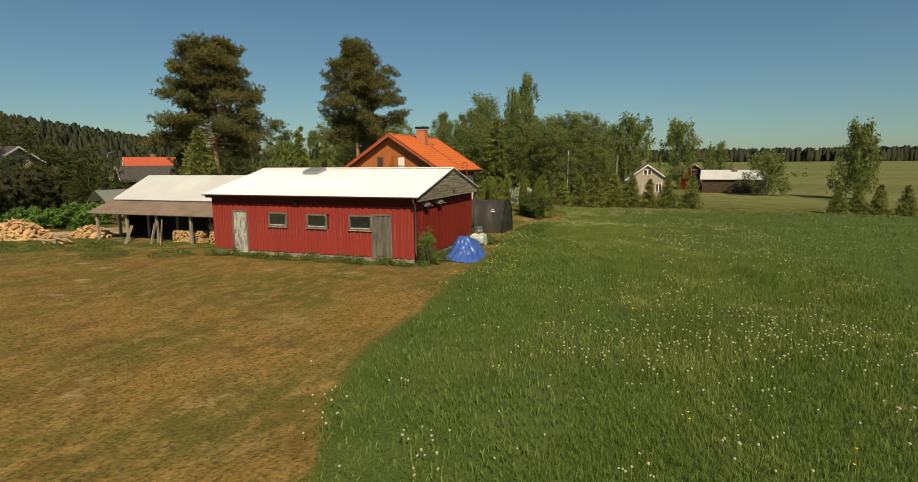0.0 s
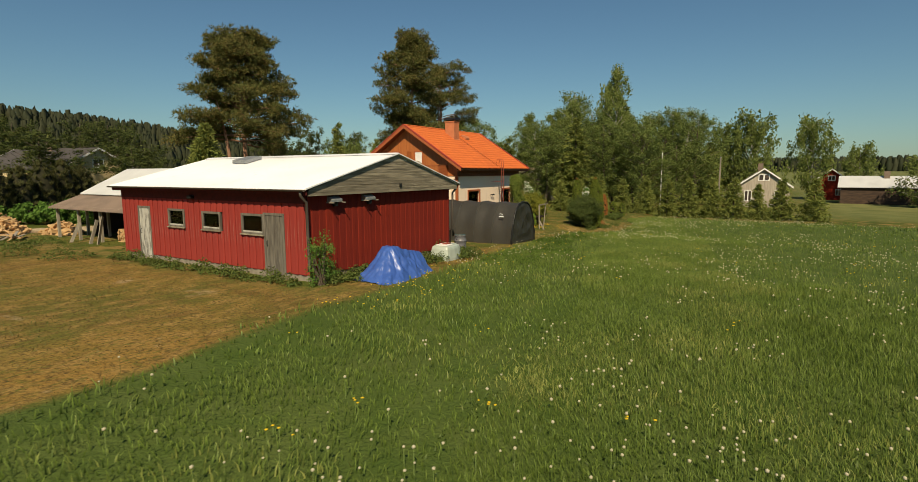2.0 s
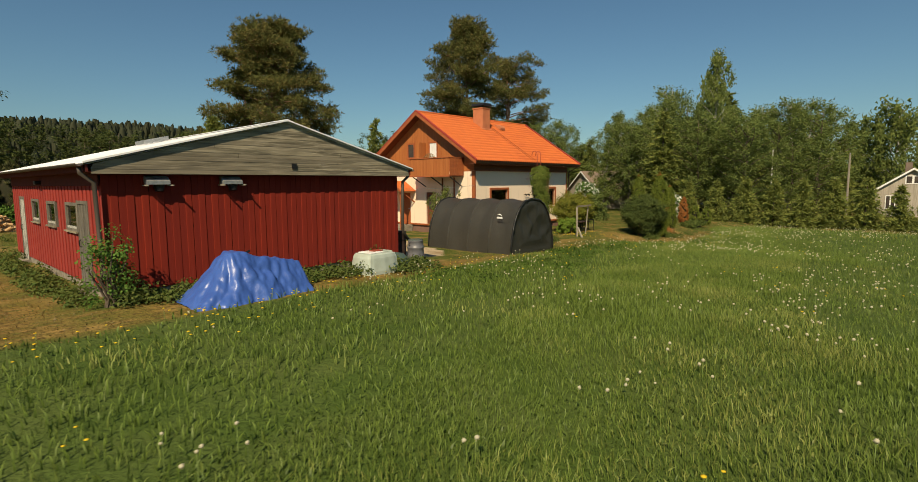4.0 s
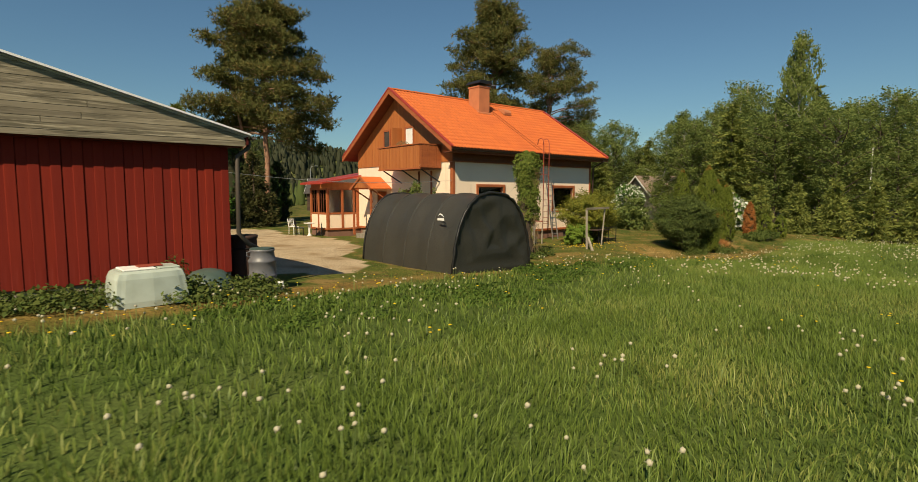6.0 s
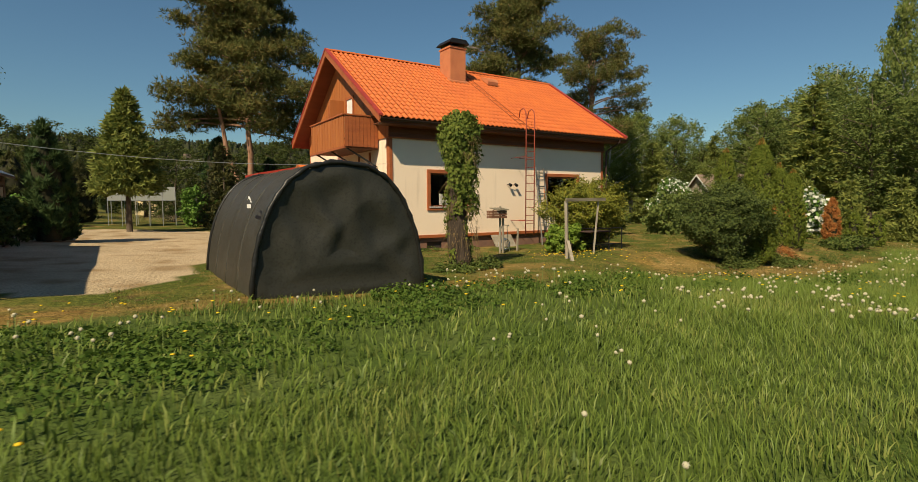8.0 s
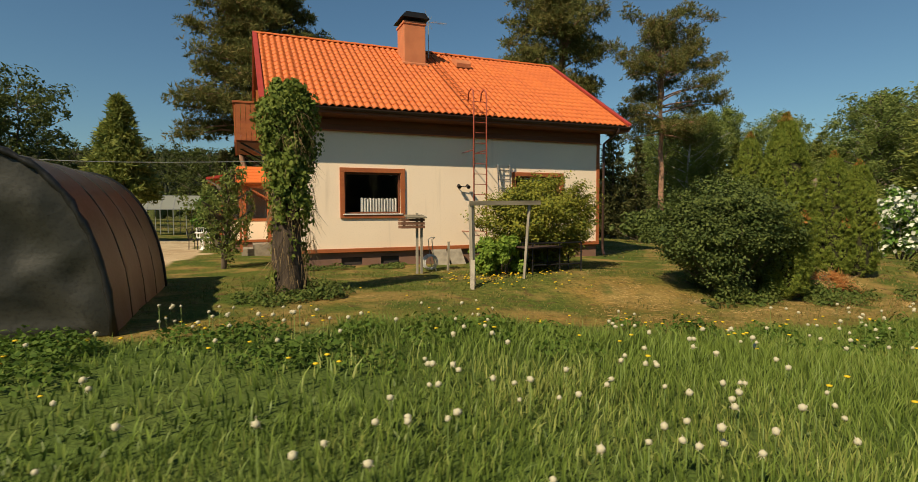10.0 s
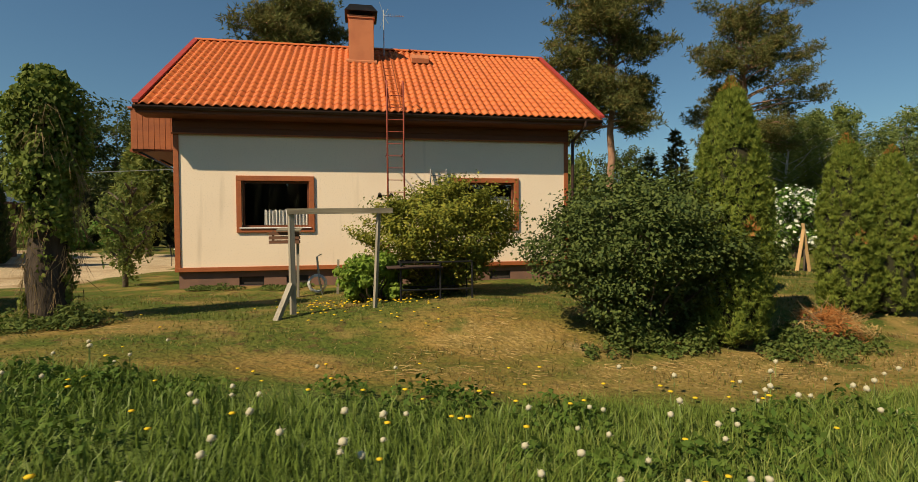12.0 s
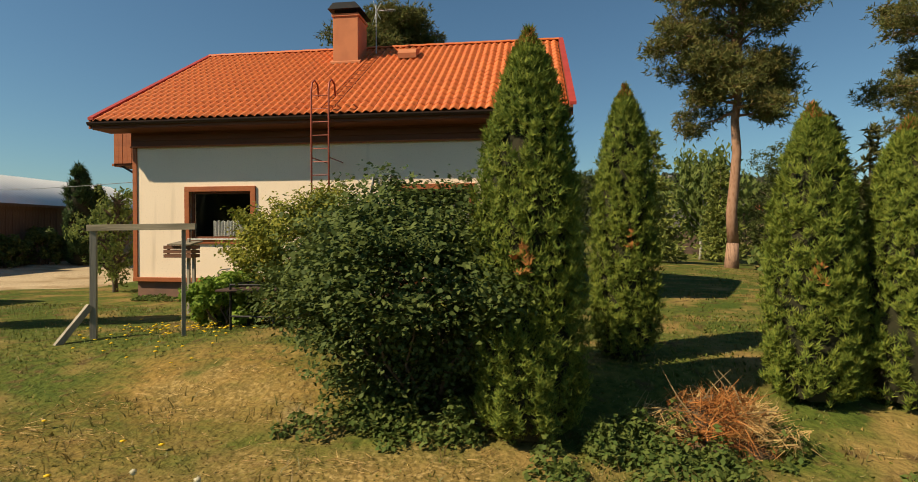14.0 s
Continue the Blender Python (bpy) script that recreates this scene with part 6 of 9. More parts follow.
def conifer(name, at, height, radius, label, seed, mat, layers=16, per=9, group="", blades_per=5, foot=0.04):
    """Spruce: whorls of drooping boughs set with needle sprays."""
    t = thing(name, at, label, "tree", group)
    r = random.Random(seed)
    bm = bmesh.new()
    tube(bm, [(0, 0, -0.3), (0, 0, height)], [height * 0.018 + 0.03, 0.01], 7)
    part("trunk", bm, M["bark"], t)
    P, A = [], []
    for i in range(layers):
        u = (i + 0.5) / layers
        z = height * (foot + (0.98 - foot) * u)
        L = radius * (1 - u) ** 0.78 + 0.06
        for k in range(max(4, int(per * (1 - u * 0.5)))):
            a = r.uniform(0, 2 * math.pi)
            l = L * r.uniform(0.8, 1.08)
            m = max(4, int(l * 8))
            s = np.linspace(0.15, 1.0, m)
            c = np.stack([np.cos(a) * l * s, np.sin(a) * l * s, z - 0.22 * l * s + 0.12 * l * s * s], axis=1)
            P.append(c + rng.normal(size=c.shape) * 0.06 * (0.4 + l))
            A.append(np.stack([np.full(m, math.cos(a)), np.full(m, math.sin(a)), np.full(m, 0.15)], axis=1))
    P, A = np.vstack(P), unit(np.vstack(A))
    v, f = blade_fan(P, A, 0.24 + 0.02 * height, blades_per, 0.16, 0.75)
    link("bough_crown", mesh_from("bough_crown", v, f), mat, t)
    return t


def broadleaf(name, at, height, radius, label, seed, leaf, bark, n=3000, leaf_size=0.35, crown_from=0.25, group="", hang=1.2, shape=(0.45, 0.8, 1.0, 0.8, 0.35)):
    """Birch-like tree: tapered trunk, rising limbs, many small hanging clumps of leaves with gaps."""
    t = thing(name, at, label, "tree", group)
    r = random.Random(seed)
    pts = bent((0, 0, -0.3), (r.uniform(-0.5, 0.5), r.uniform(-0.5, 0.5), height * 0.97), 0.02, 8)
    part("trunk", limb_mesh(pts, height * 0.011 + 0.05, 0.02, 8), bark, t, smooth=True)
    bm = bmesh.new()
    C, R = [], []
    nl = 30
    for k in range(nl):
        u = (k + r.random()) / nl
        z = height * (crown_from + (0.95 - crown_from) * u)
        i = min(int(z / (height * 0.97) * 8), 7)
        base = pts[i]
        L = radius * float(np.interp(u, (0, 0.25, 0.5, 0.75, 1.0), shape)) * r.uniform(0.55, 1.2)
        a = k * 2.4 + r.uniform(-0.8, 0.8)
        tip = Vector((base.x + math.cos(a) * L, base.y + math.sin(a) * L, z + L * r.uniform(0.1, 0.5)))
        lp = bent((base.x, base.y, z - L * 0.5), tip, 0.10, 4)
        tube(bm, lp, [0.05 * (1 - j / 5) + 0.008 for j in range(5)], 4)
        for q in range(5):
            C.append(lp[1 + min(q, 3)] + Vector((r.uniform(-1, 1), r.uniform(-1, 1), r.uniform(-0.6, 0.6))) * (0.25 * L + 0.2))
            R.append(radius * r.uniform(0.13, 0.27))
    part("branchwork", bm, bark, t)
    C, R = np.array([tuple(c) for c in C]), np.array(R)
    pick = rng.choice(len(C), n, p=R ** 1.7 / (R ** 1.7).sum())
    d = unit(rng.normal(size=(n, 3)))
    P = C[pick] + d * (rng.uniform(0.15, 1.0, n) * R[pick])[:, None] * np.array((1, 1, 1.0 + hang * 0.5))
    P[:, 2] -= np.abs(rng.normal(size=n)) * hang * 0.18 * R[pick]
    nr = d.copy()
    nr[:, 2] += 0.35
    v, f = leaf_quads(P, leaf_size, unit(nr), droop=0.25 + 0.5 * hang, tri=True, long=1.9)
    link("crown", mesh_from("crown", v, f), leaf, t)
    return t


# clipped spruce row between meadow and the neighbours
HEDGE = [(34, 5), (36, -8), (37, -20), (36.2, -26)]
src = [conifer("hedge_spruce", g_at(34, 4), 4.2, 1.2, "young spruce in a row along the meadow edge", 30 + i, M["spruce"], 20, 11, "spruce row along the meadow") for i in range(3)]
cnt = 0
for (xa, ya), (xb, yb) in zip(HEDGE, HEDGE[1:]):
    m = int(math.hypot(xb - xa, yb - ya) / 2.2)
    for k in range(m):
        x, y = xa + (xb - xa) * k / m + random.uniform(-0.3, 0.3), ya + (yb - ya) * k / m
        if cnt < 3:
            ob = src[cnt]
            ob.matrix_basis = pose(*g_at(x, y, -0.05), 0, 0, random.uniform(0, 360))
        else:
            s = random.uniform(0.95, 1.15)
            ob = copy_thing(src[cnt % 3], pose(*g_at(x, y, -0.05), 0, 0, random.uniform(0, 360)))
            ob.scale = (s * 1.05, s * 1.05, s)
        cnt += 1

# mixed wood behind the row
WOOD = "mixed wood beyond the spruce row"
wood = [broadleaf("birch_tree", (0, 0, 0), 17, 3.3, "tall green birch in the wood beyond the garden", 50, M["birch_leaf"], M["bark_birch"], 10000, 0.13, 0.22, WOOD, 1.4),
        broadleaf("aspen_tree", (0, 0, 0), 16, 3.7, "broad green aspen in the wood beyond the garden", 51, M["birch_leaf_b"], M["bark"], 10500, 0.13, 0.18, WOOD, 0.5, (0.7, 1.0, 1.0, 0.92, 0.65)),
        broadleaf("birch_tree", (0, 0, 0), 18, 2.7, "slim green birch in the wood beyond the garden", 52, M["birch_leaf"], M["bark_birch"], 9500, 0.13, 0.24, WOOD, 1.8, (0.6, 1.0, 0.85, 0.6, 0.25)),
        broadleaf("alder_tree", (0, 0, 0), 14, 3.8, "dense dark green alder in the wood beyond the garden", 53, M["birch_leaf_b"], M["bark"], 10500, 0.13, 0.16, WOOD, 0.3, (0.7, 1.0, 1.0, 0.9, 0.65))]
wood.append(conifer("spruce_tree", (0, 0, 0), 16, 2.6, "dark green spruce in the wood beyond the garden", 60, M["spruce"], 26, 10, WOOD))
WR = random.Random(21)
spots = []
for k in range(900):
    y = WR.uniform(-9, 60)
    x = 45 + WR.random() ** 1.3 * 34
    if (x < 58 and y < -6) or (x < 54 and abs(y + 5.4 - 0.2077 * (x - 46)) < 2.6) or (x > 62 and y > 40) or x - 0.3 < 0.86 * (y + 15) or math.hypot(x - 54, y - 21) < 7.5 or (x < 54 and 0.59 < (y + 16) / (x + 8) < 0.70):
        continue
    if all(math.hypot(x - a, y - b) > 4.2 for a, b in spots):
        spots.append((x, y))
spots = sorted(spots)[:104]
WR.shuffle(spots)
for i, (x, y) in enumerate(spots):
    # the crown line sinks from the tall stand by the field to the gap behind the house
    rise = np.interp((y + 16) / (x + 8), (0.31, 0.38, 0.42, 0.47, 0.52, 0.57, 0.64, 0.76), (0.262, 0.252, 0.238, 0.205, 0.186, 0.165, 0.148, 0.162))
    s = (1.9 + rise * (0.542 * (x + 8) + 0.84 * (y + 16))) / 16 * WR.choice((0.72, 0.82, 0.9, 0.95, 1.0, 1.03))
    m = pose(*g_at(x, y, -0.1), 0, 0, WR.uniform(0, 360))
    ob = wood[i % 5]
    if i < 5:
        ob.matrix_basis = m
    else:
        ob = copy_thing(ob, m)
    w = 1.45 * min(1.12, max(0.72, s))
    ob.scale = (w, w, s)
tall = copy_thing(wood[2], pose(*g_at(55.6, 4.1, -0.1), 0, 0, 40))
tall.scale = (1.15, 1.15, 1.27)


# ---------------------------------------------------------------- loose things round the barn
def blue_tarp():
    """A tarpaulin thrown over a machine: draped sheet with folds."""
    t = thing("tarpaulin", g_at(-18.0, -8.45, -0.03), "bright blue tarpaulin draped over a garden machine", "tarpaulin")
    nx, ny = 96, 60
    V = []
    for i in range(nx + 1):
        for j in range(ny + 1):
            u, v = i / nx * 2 - 1, j / ny * 2 - 1
            x, a = u * 1.45, abs(v)
            top = float(np.interp(x, (-1.45, -1.2, -0.45, -0.2, 0.1, 1.3, 1.45), (0.06, 0.30, 1.12, 1.14, 0.98, 0.74, 0.28)))
            y = v * (0.95 - 0.30 * smooth01((x - 0.1) / 1.2))
            wall = min(1.0, max(0.0, (a - 0.20) / 0.74))
            z = top * (1 - wall ** 1.15)
            # creases run down from the peak, and slack hangs between them
            th, q = math.atan2(y, x + 0.35), math.hypot(x + 0.35, y)
            soft = noise.noise(Vector((x * 1.3, y * 1.7, 2.0)))
            fold = 0.085 * (abs(math.sin(th * 4.5 + 2.4 * soft)) - 0.5) * min(1.0, q * 1.5) + 0.07 * (abs(noise.noise(Vector((x * 4.2, y * 3.4 - x, 6.0)))) - 0.2) + 0.03 * noise.noise(Vector((x * 9, y * 8, 3.0)))
            side = math.copysign(1.0, y) * min(1.0, a * 2)
            V.append((x + fold * 0.35 * math.cos(th), y + side * fold * 0.9, max(0.01, z + fold * 0.55 * (a < 0.96))))
    F = [(i * (ny + 1) + j, (i + 1) * (ny + 1) + j, (i + 1) * (ny + 1) + j + 1, i * (ny + 1) + j + 1) for i in range(nx) for j in range(ny)]
    link("sheet", mesh_from("sheet", V, F, smooth=True), M["tarp_blue"], t)
    bm = bmesh.new()
    tube(bm, [(-0.1, 0.1, 0.6), (0.02, 0.18, 1.02), (0.22, 0.22, 1.08)], 0.025, 6)
    part("handlebar", bm, M["black_metal"], t)
    return t


def water_tank():
    t = thing("plastic_tank", g_at(-13.6, -7.75, 0.0), "milky green ribbed plastic tank in weeds by the wall", "tank", rz=4)
    bm = bmesh.new()
    w, d, h = 0.60, 0.45, 0.62
    lev = [(0.0, 1.04), (0.10, 1.05), (0.49, 0.96), (0.585, 0.90), (h, 0.80)]
    rings = []
    for z, s in lev:
        ring = []
        for k in range(32):
            a = 2 * math.pi * k / 32
            c, q = math.cos(a), math.sin(a)
            rx = abs(c) ** 0.35 * np.sign(c) * w * s
            ry = abs(q) ** 0.35 * np.sign(q) * d * s
            rib = 1 + (0.035 if k % 8 in (0, 4) else 0.0)
            ring.append(bm.verts.new((rx * rib, ry * rib, z)))
        rings.append(ring)
    for a, b in zip(rings, rings[1:]):
        for k in range(32):
            bm.faces.new((a[k], a[(k + 1) % 32], b[(k + 1) % 32], b[k]))
    bm.faces.new(rings[-1])
    part("body", bm, M["plastic_white"], t)
    part("lid", boxed(-0.42, 0.1, -0.28, 0.28, h, h + 0.035, bevel=0.012), M["white_paint"], t, "white loose lid")
    part("cloth", boxed(-0.15, 0.25, -0.12, 0.1, h + 0.036, h + 0.065, bevel=0.01), M["red_steel"], t, "small red rag")
    part("lid", boxed(0.14, 0.5, -0.25, 0.3, h, h + 0.03, bevel=0.01), M["plastic_white"], t)
    return t


def lathe(prof, n=28):
    bm = bmesh.new()
    rings = [[bm.verts.new((r * math.cos(2 * math.pi * k / n), r * math.sin(2 * math.pi * k / n), z)) for k in range(n)] for r, z in prof]
    for a, b in zip(rings, rings[1:]):
        for k in range(n):
            bm.faces.new((a[k], a[(k + 1) % n], b[(k + 1) % n], b[k]))
    bm.faces.new(rings[0][::-1])
    bm.faces.new(rings[-1])
    return bm


def barrel():
    t = thing("plastic_barrel", g_at(-11.25, -7.05, 0.0), "grey plastic drum with hoops under the downpipe", "barrel")
    part("body", lathe([(0.25, 0), (0.28, 0.05), (0.285, 0.25), (0.30, 0.27), (0.30, 0.31), (0.285, 0.33), (0.285, 0.58), (0.30, 0.60), (0.30, 0.64), (0.28, 0.66), (0.25, 0.82), (0.265, 0.84), (0.265, 0.88)]), M["plastic_grey"], t, smooth=True)
    part("lid", lathe([(0.255, 0.88), (0.255, 0.905), (0.1, 0.91)]), M["plastic_green"], t, "dark lid")
    bm = bmesh.new()
    tube(bm, [(-0.27, 0, 0.72), (-0.33, 0, 0.75), (-0.33, 0, 0.82), (-0.26, 0, 0.84)], 0.015, 6)
    part("carry_grip", bm, M["plastic_grey"], t)
    return t


def dome_lid():
    t = thing("pond_dome", g_at(-12.45, -7.35, -0.02), "dark green plastic dome lid lying in the weeds", "dome")
    part("shell", lathe([(0.52, 0.0), (0.53, 0.06), (0.50, 0.20), (0.42, 0.36), (0.28, 0.48), (0.10, 0.53), (0.02, 0.535)]), M["plastic_green"], t, smooth=True)
    bm = bmesh.new()
    tube(bm, [(0.53 * math.cos(a), 0.53 * math.sin(a), 0.05) for a in [2 * math.pi * k / 24 for k in range(25)]], 0.025, 6, caps=False)
    part("rim", bm, M["plastic_green"], t, smooth=True)
    return t


def rain_butt():
    t = thing("rain_butt", g_at(-11.38, -6.25, -0.02), "tall dark brown rain butt against the barn corner", "barrel")
    part("body", lathe([(0.25, 0), (0.29, 0.12), (0.30, 0.6), (0.29, 1.05), (0.31, 1.08), (0.31, 1.14)], 20), M["shed_dark"], t, smooth=True)
    for z in (0.25, 0.85):
        bm = bmesh.new()
        tube(bm, [(0.305 * math.cos(a), 0.305 * math.sin(a), z) for a in [2 * math.pi * k / 20 for k in range(21)]], 0.012, 5, caps=False)
        part("hoop", bm, M["black_metal"], t, smooth=True)
    t = thing("plastic_bag", g_at(-11.05, -7.42, -0.01), "crumpled white plastic bag in the weeds", "bag")
    bm = bmesh.new()
    bmesh.ops.create_icosphere(bm, subdivisions=3, radius=0.13)
    for v in bm.verts:
        n = noise.noise(v.co * 14) * 0.35 + noise.noise(v.co * 34) * 0.2
        v.co = Vector((v.co.x * (1.1 + n), v.co.y * (0.9 + n), max(-0.01, (v.co.z + 0.10) * (0.8 + n) + 0.03)))
    part("sheet", bm, M["white_paint"], t)


blue_tarp(), water_tank(), barrel(), dome_lid(), rain_butt()


# ---------------------------------------------------------------- firewood
def log_meshes():
    out = []
    for k in range(5):
        r = random.Random(k)
        a0, a1 = 0.0, r.uniform(1.4, 3.4)
        R = r.uniform(0.07, 0.11)
        pts = [(0, 0)] + [(math.cos(a0 + (a1 - a0) * i / 4) * R, math.sin(a0 + (a1 - a0) * i / 4) * R) for i in range(5)]
        bm = prism(pts, "x", -0.24 + r.uniform(-0.04, 0.04), 0.24)
        me = bpy.data.meshes.new("log")
        bm.normal_update()
        bm.to_mesh(me)
        bm.free()
        me.materials.append(M["pale_wood"])
        out.append(me)
    return out


LOGS = log_meshes()


def wood_heap(at, sx, sy, h, n, label, seed):
    """Split logs tipped in a heap: a mound of joined logs, the outer ones singly."""
    r = random.Random(seed)
    t = thing("firewood_heap", at, label, "firewood")
    v0 = []
    N, K = 9, 18
    for i in range(N):
        u = i / (N - 1)
        for k in range(K):
            a = 2 * math.pi * k / K
            q = (1 - u) ** 0.6
            v0.append((math.cos(a) * sx * 0.93 * q, math.sin(a) * sy * 0.93 * q, h * 0.9 * u - 0.03))
    f0 = [(i * K + k, i * K + (k + 1) % K, (i + 1) * K + (k + 1) % K, (i + 1) * K + k) for i in range(N - 1) for k in range(K)]
    link("heap_core", mesh_from("heap_core", v0, f0), M["pale_wood"], t)
    for k in range(n):
        a, q = r.uniform(0, 2 * math.pi), math.sqrt(r.random())
        x, y = math.cos(a) * sx * q, math.sin(a) * sy * q
        z = h * (1 - q ** 1.7) * r.uniform(0.9, 1.03) + 0.03
        ob = new("log", LOGS[r.randrange(5)])
        ob.parent = t
        ob.matrix_basis = pose(x, y, z, r.uniform(0, 360), r.uniform(-35, 35), r.uniform(0, 360))
    return t


wood_heap(g_at(-19.7, 21.4), 1.4, 2.2, 1.2, 190, "large heap of pale split firewood on the grass", 1)
wood_heap(g_at(-20.6, 25.2), 1.2, 1.7, 1.2, 110, "tall heap of pale split firewood", 4)
wood_heap(g_at(-17.7, 17.6), 0.9, 1.5, 0.62, 90, "low heap of pale split firewood", 2)


def wood_stack(at, L, H, label, seed, rz):
    r = random.Random(seed)
    t = thing("firewood_stack", at, label, "firewood", rz=rz)
    part("heap_core", boxed(-0.15, 0.2, 0, L, 0, H * 0.94), M["shed_dark"], t)
    rows, cols = int(H / 0.115), int(L / 0.125)
    for i in range(rows):
        for j in range(cols):
            ob = new("log", LOGS[r.randrange(5)])
            ob.parent = t
            ob.matrix_basis = pose(0.0 + r.uniform(-0.05, 0.05), 0.08 + j * 0.125, 0.06 + i * 0.115, r.uniform(0, 360), 0, r.uniform(-6, 6))
    return t


wood_stack((-17.8, 5.4, 0.40), 2.0, 1.35, "stacked split firewood under the lean-to roof", 7, 0)
wood_stack((-17.9, 7.9, 0.40), 2.3, 0.85, "low stack of pale firewood under the lean-to", 8, 0)


def planks_pile():
    t = thing("plank_pile", g_at(-20.6, 16.8), "loose pale planks lying on the grass", "planks")
    r = random.Random(5)
    for k in range(9):
        bm = bmesh.new()
        L = r.uniform(1.2, 2.4)
        a = r.uniform(-0.4, 0.4) + 1.4
        c = Vector((r.uniform(-0.5, 0.5), r.uniform(-1.0, 1.0), 0.03 + 0.03 * k))
        d = Vector((math.cos(a), math.sin(a), r.uniform(-0.02, 0.05))) * L / 2
        beam(bm, c - d, c + d, 0.14, 0.03)
        part("plank", bm, M["grey_wood_v"] if k % 2 else M["pale_wood"], t)
    t = thing("covered_pallet", g_at(-21.3, 22.6), "wooden pallet with a dark green cover by the firewood", "pallet")
    for k in range(6):
        part("slat", boxed(-0.5, 0.5, -0.85 + k * 0.29, -0.85 + k * 0.29 + 0.2, 0.28, 0.31), M["grey_wood_v"], t)
    for x in (-0.45, 0.0, 0.45):
        part("bearer", boxed(x - 0.05, x + 0.05, -0.85, 0.85, 0.0, 0.28), M["grey_wood_v"], t)
    part("cover", lathe([(0.62, 0.31), (0.60, 0.42), (0.45, 0.56), (0.2, 0.66), (0.02, 0.68)], 14), M["plastic_green"], t, smooth=True)
    for k, (y, x) in enumerate(((9.9, -18.8), (10.6, -18.85), (12.6, -18.9))):
        t = thing("leaning_board", (x - 0.35, y, 0.48), "old grey board leaning on the shed post", "board", "boards leaning on the shed")
        bm = bmesh.new()
        beam(bm, (-0.1, 0, -0.05), (0.35, 0.25 - 0.2 * k, 1.45 - 0.2 * k), 0.04, 0.16)
        part("board", bm, M["grey_wood_v"], t)


planks_pile()


# ---------------------------------------------------------------- garden things before the house
def swing_frame():
    t = thing("swing_frame", g_at(3.92, -4.85, -0.05), "weathered grey wooden swing frame on the lawn", "swing frame")
    bm = bmesh.new()
    beam(bm, (-0.58, -0.12, -0.15), (-0.60, -0.08, 1.74), 0.085, 0.085)
    part("post", bm, M["grey_wood_v"], t)
    bm = bmesh.new()
    beam(bm, (0.77, 0.13, -0.15), (0.86, 0.02, 1.74), 0.055, 0.055)
    part("post", bm, M["grey_wood_v"], t, "slim pale post")
    bm = bmesh.new()
    beam(bm, (-0.66, -0.13, 1.77), (1.10, -0.03, 1.79), 0.05, 0.095)
    part("crossbar", bm, M["grey_wood"], t)
    bm = bmesh.new()
    beam(bm, (-0.60, -0.16, 0.56), (-0.84, -0.66, -0.14), 0.085, 0.085)
    part("brace", bm, M["grey_wood_v"], t)
    return t


def post_box():
    t = thing("bird_table", g_at(3.05, -2.16), "weathered wooden post with a small red-brown box", "bird table")
    for dx in (-0.05, 0.07):
        bm = bmesh.new()
        beam(bm, (dx, 0, -0.1), (dx + 0.01, 0.0, 1.52 - dx), 0.055, 0.055)
        part("post", bm, M["grey_wood_v"], t)
    bm = bmesh.new()
    for z in (1.18, 1.27, 1.36):
        box(bm, -0.50, 0.12, -0.16, -0.135, z, z + 0.07)
        box(bm, -0.50, 0.12, 0.115, 0.14, z, z + 0.07)
        box(bm, -0.50, -0.475, -0.13, 0.11, z, z + 0.07)
        box(bm, 0.095, 0.12, -0.13, 0.11, z, z + 0.07)
    box(bm, -0.47, 0.09, -0.13, 0.11, 1.185, 1.205)
    for x in (-0.44, 0.03):
        box(bm, x, x + 0.05, -0.133, -0.11, 1.21, 1.46)
    part("box", bm, M["feeder_wood"], t, "slatted brown crate used as a feeding box")
    part("roof", prism([(-0.22, 1.44), (0.20, 1.50), (0.20, 1.53), (-0.22, 1.47)], "x", -0.34, 0.16), M["grey_wood"], t)
    return t


def hose_reel():
    t = thing("hose_reel", g_at(3.5, -1.75), "pale garden hose coiled on a small cart by the plinth", "hose reel")
    bm = bmesh.new()
    for k in range(9):
        r = 0.17 + 0.012 * (k % 4)
        y = -0.1 + 0.025 * k
        tube(bm, [(r * math.cos(a), y, 0.24 + r * math.sin(a)) for a in [2 * math.pi * i / 18 for i in range(19)]], 0.011, 5, caps=False)
    part("hose", bm, M["curtain"], t, smooth=True)
    bm = bmesh.new()
    tube(bm, [(0.12, -0.15, 0.0), (0.05, -0.15, 0.3), (0.0, -0.15, 0.85), (0.08, -0.15, 0.9), (0.1, 0.15, 0.9), (0.0, 0.15, 0.85), (0.05, 0.15, 0.3), (0.12, 0.15, 0.0)], 0.012, 6)
    part("cart", bm, M["grey_steel"], t)
    t = thing("garden_stake", g_at(3.95, -1.9), "short grey wooden stake by the wall", "stake")
    bm = bmesh.new()
    beam(bm, (0, 0, -0.1), (0.03, 0, 0.78), 0.05, 0.05)
    part("stake", bm, M["grey_wood_v"], t)
    t = thing("paving_slab", g_at(4.35, -0.55), "pale concrete slab leaning on the plinth", "slab", "slabs leaning on the plinth")
    part("slab", prism([(0, -0.03), (0.06, -0.03), (0.42, 0.42), (0.36, 0.44)], "x", -0.25, 0.2), M["concrete"], t)
    t = copy_thing(t, pose(4.9, -0.5, float(gz(4.9, -0.5)), 0, 0, 5))


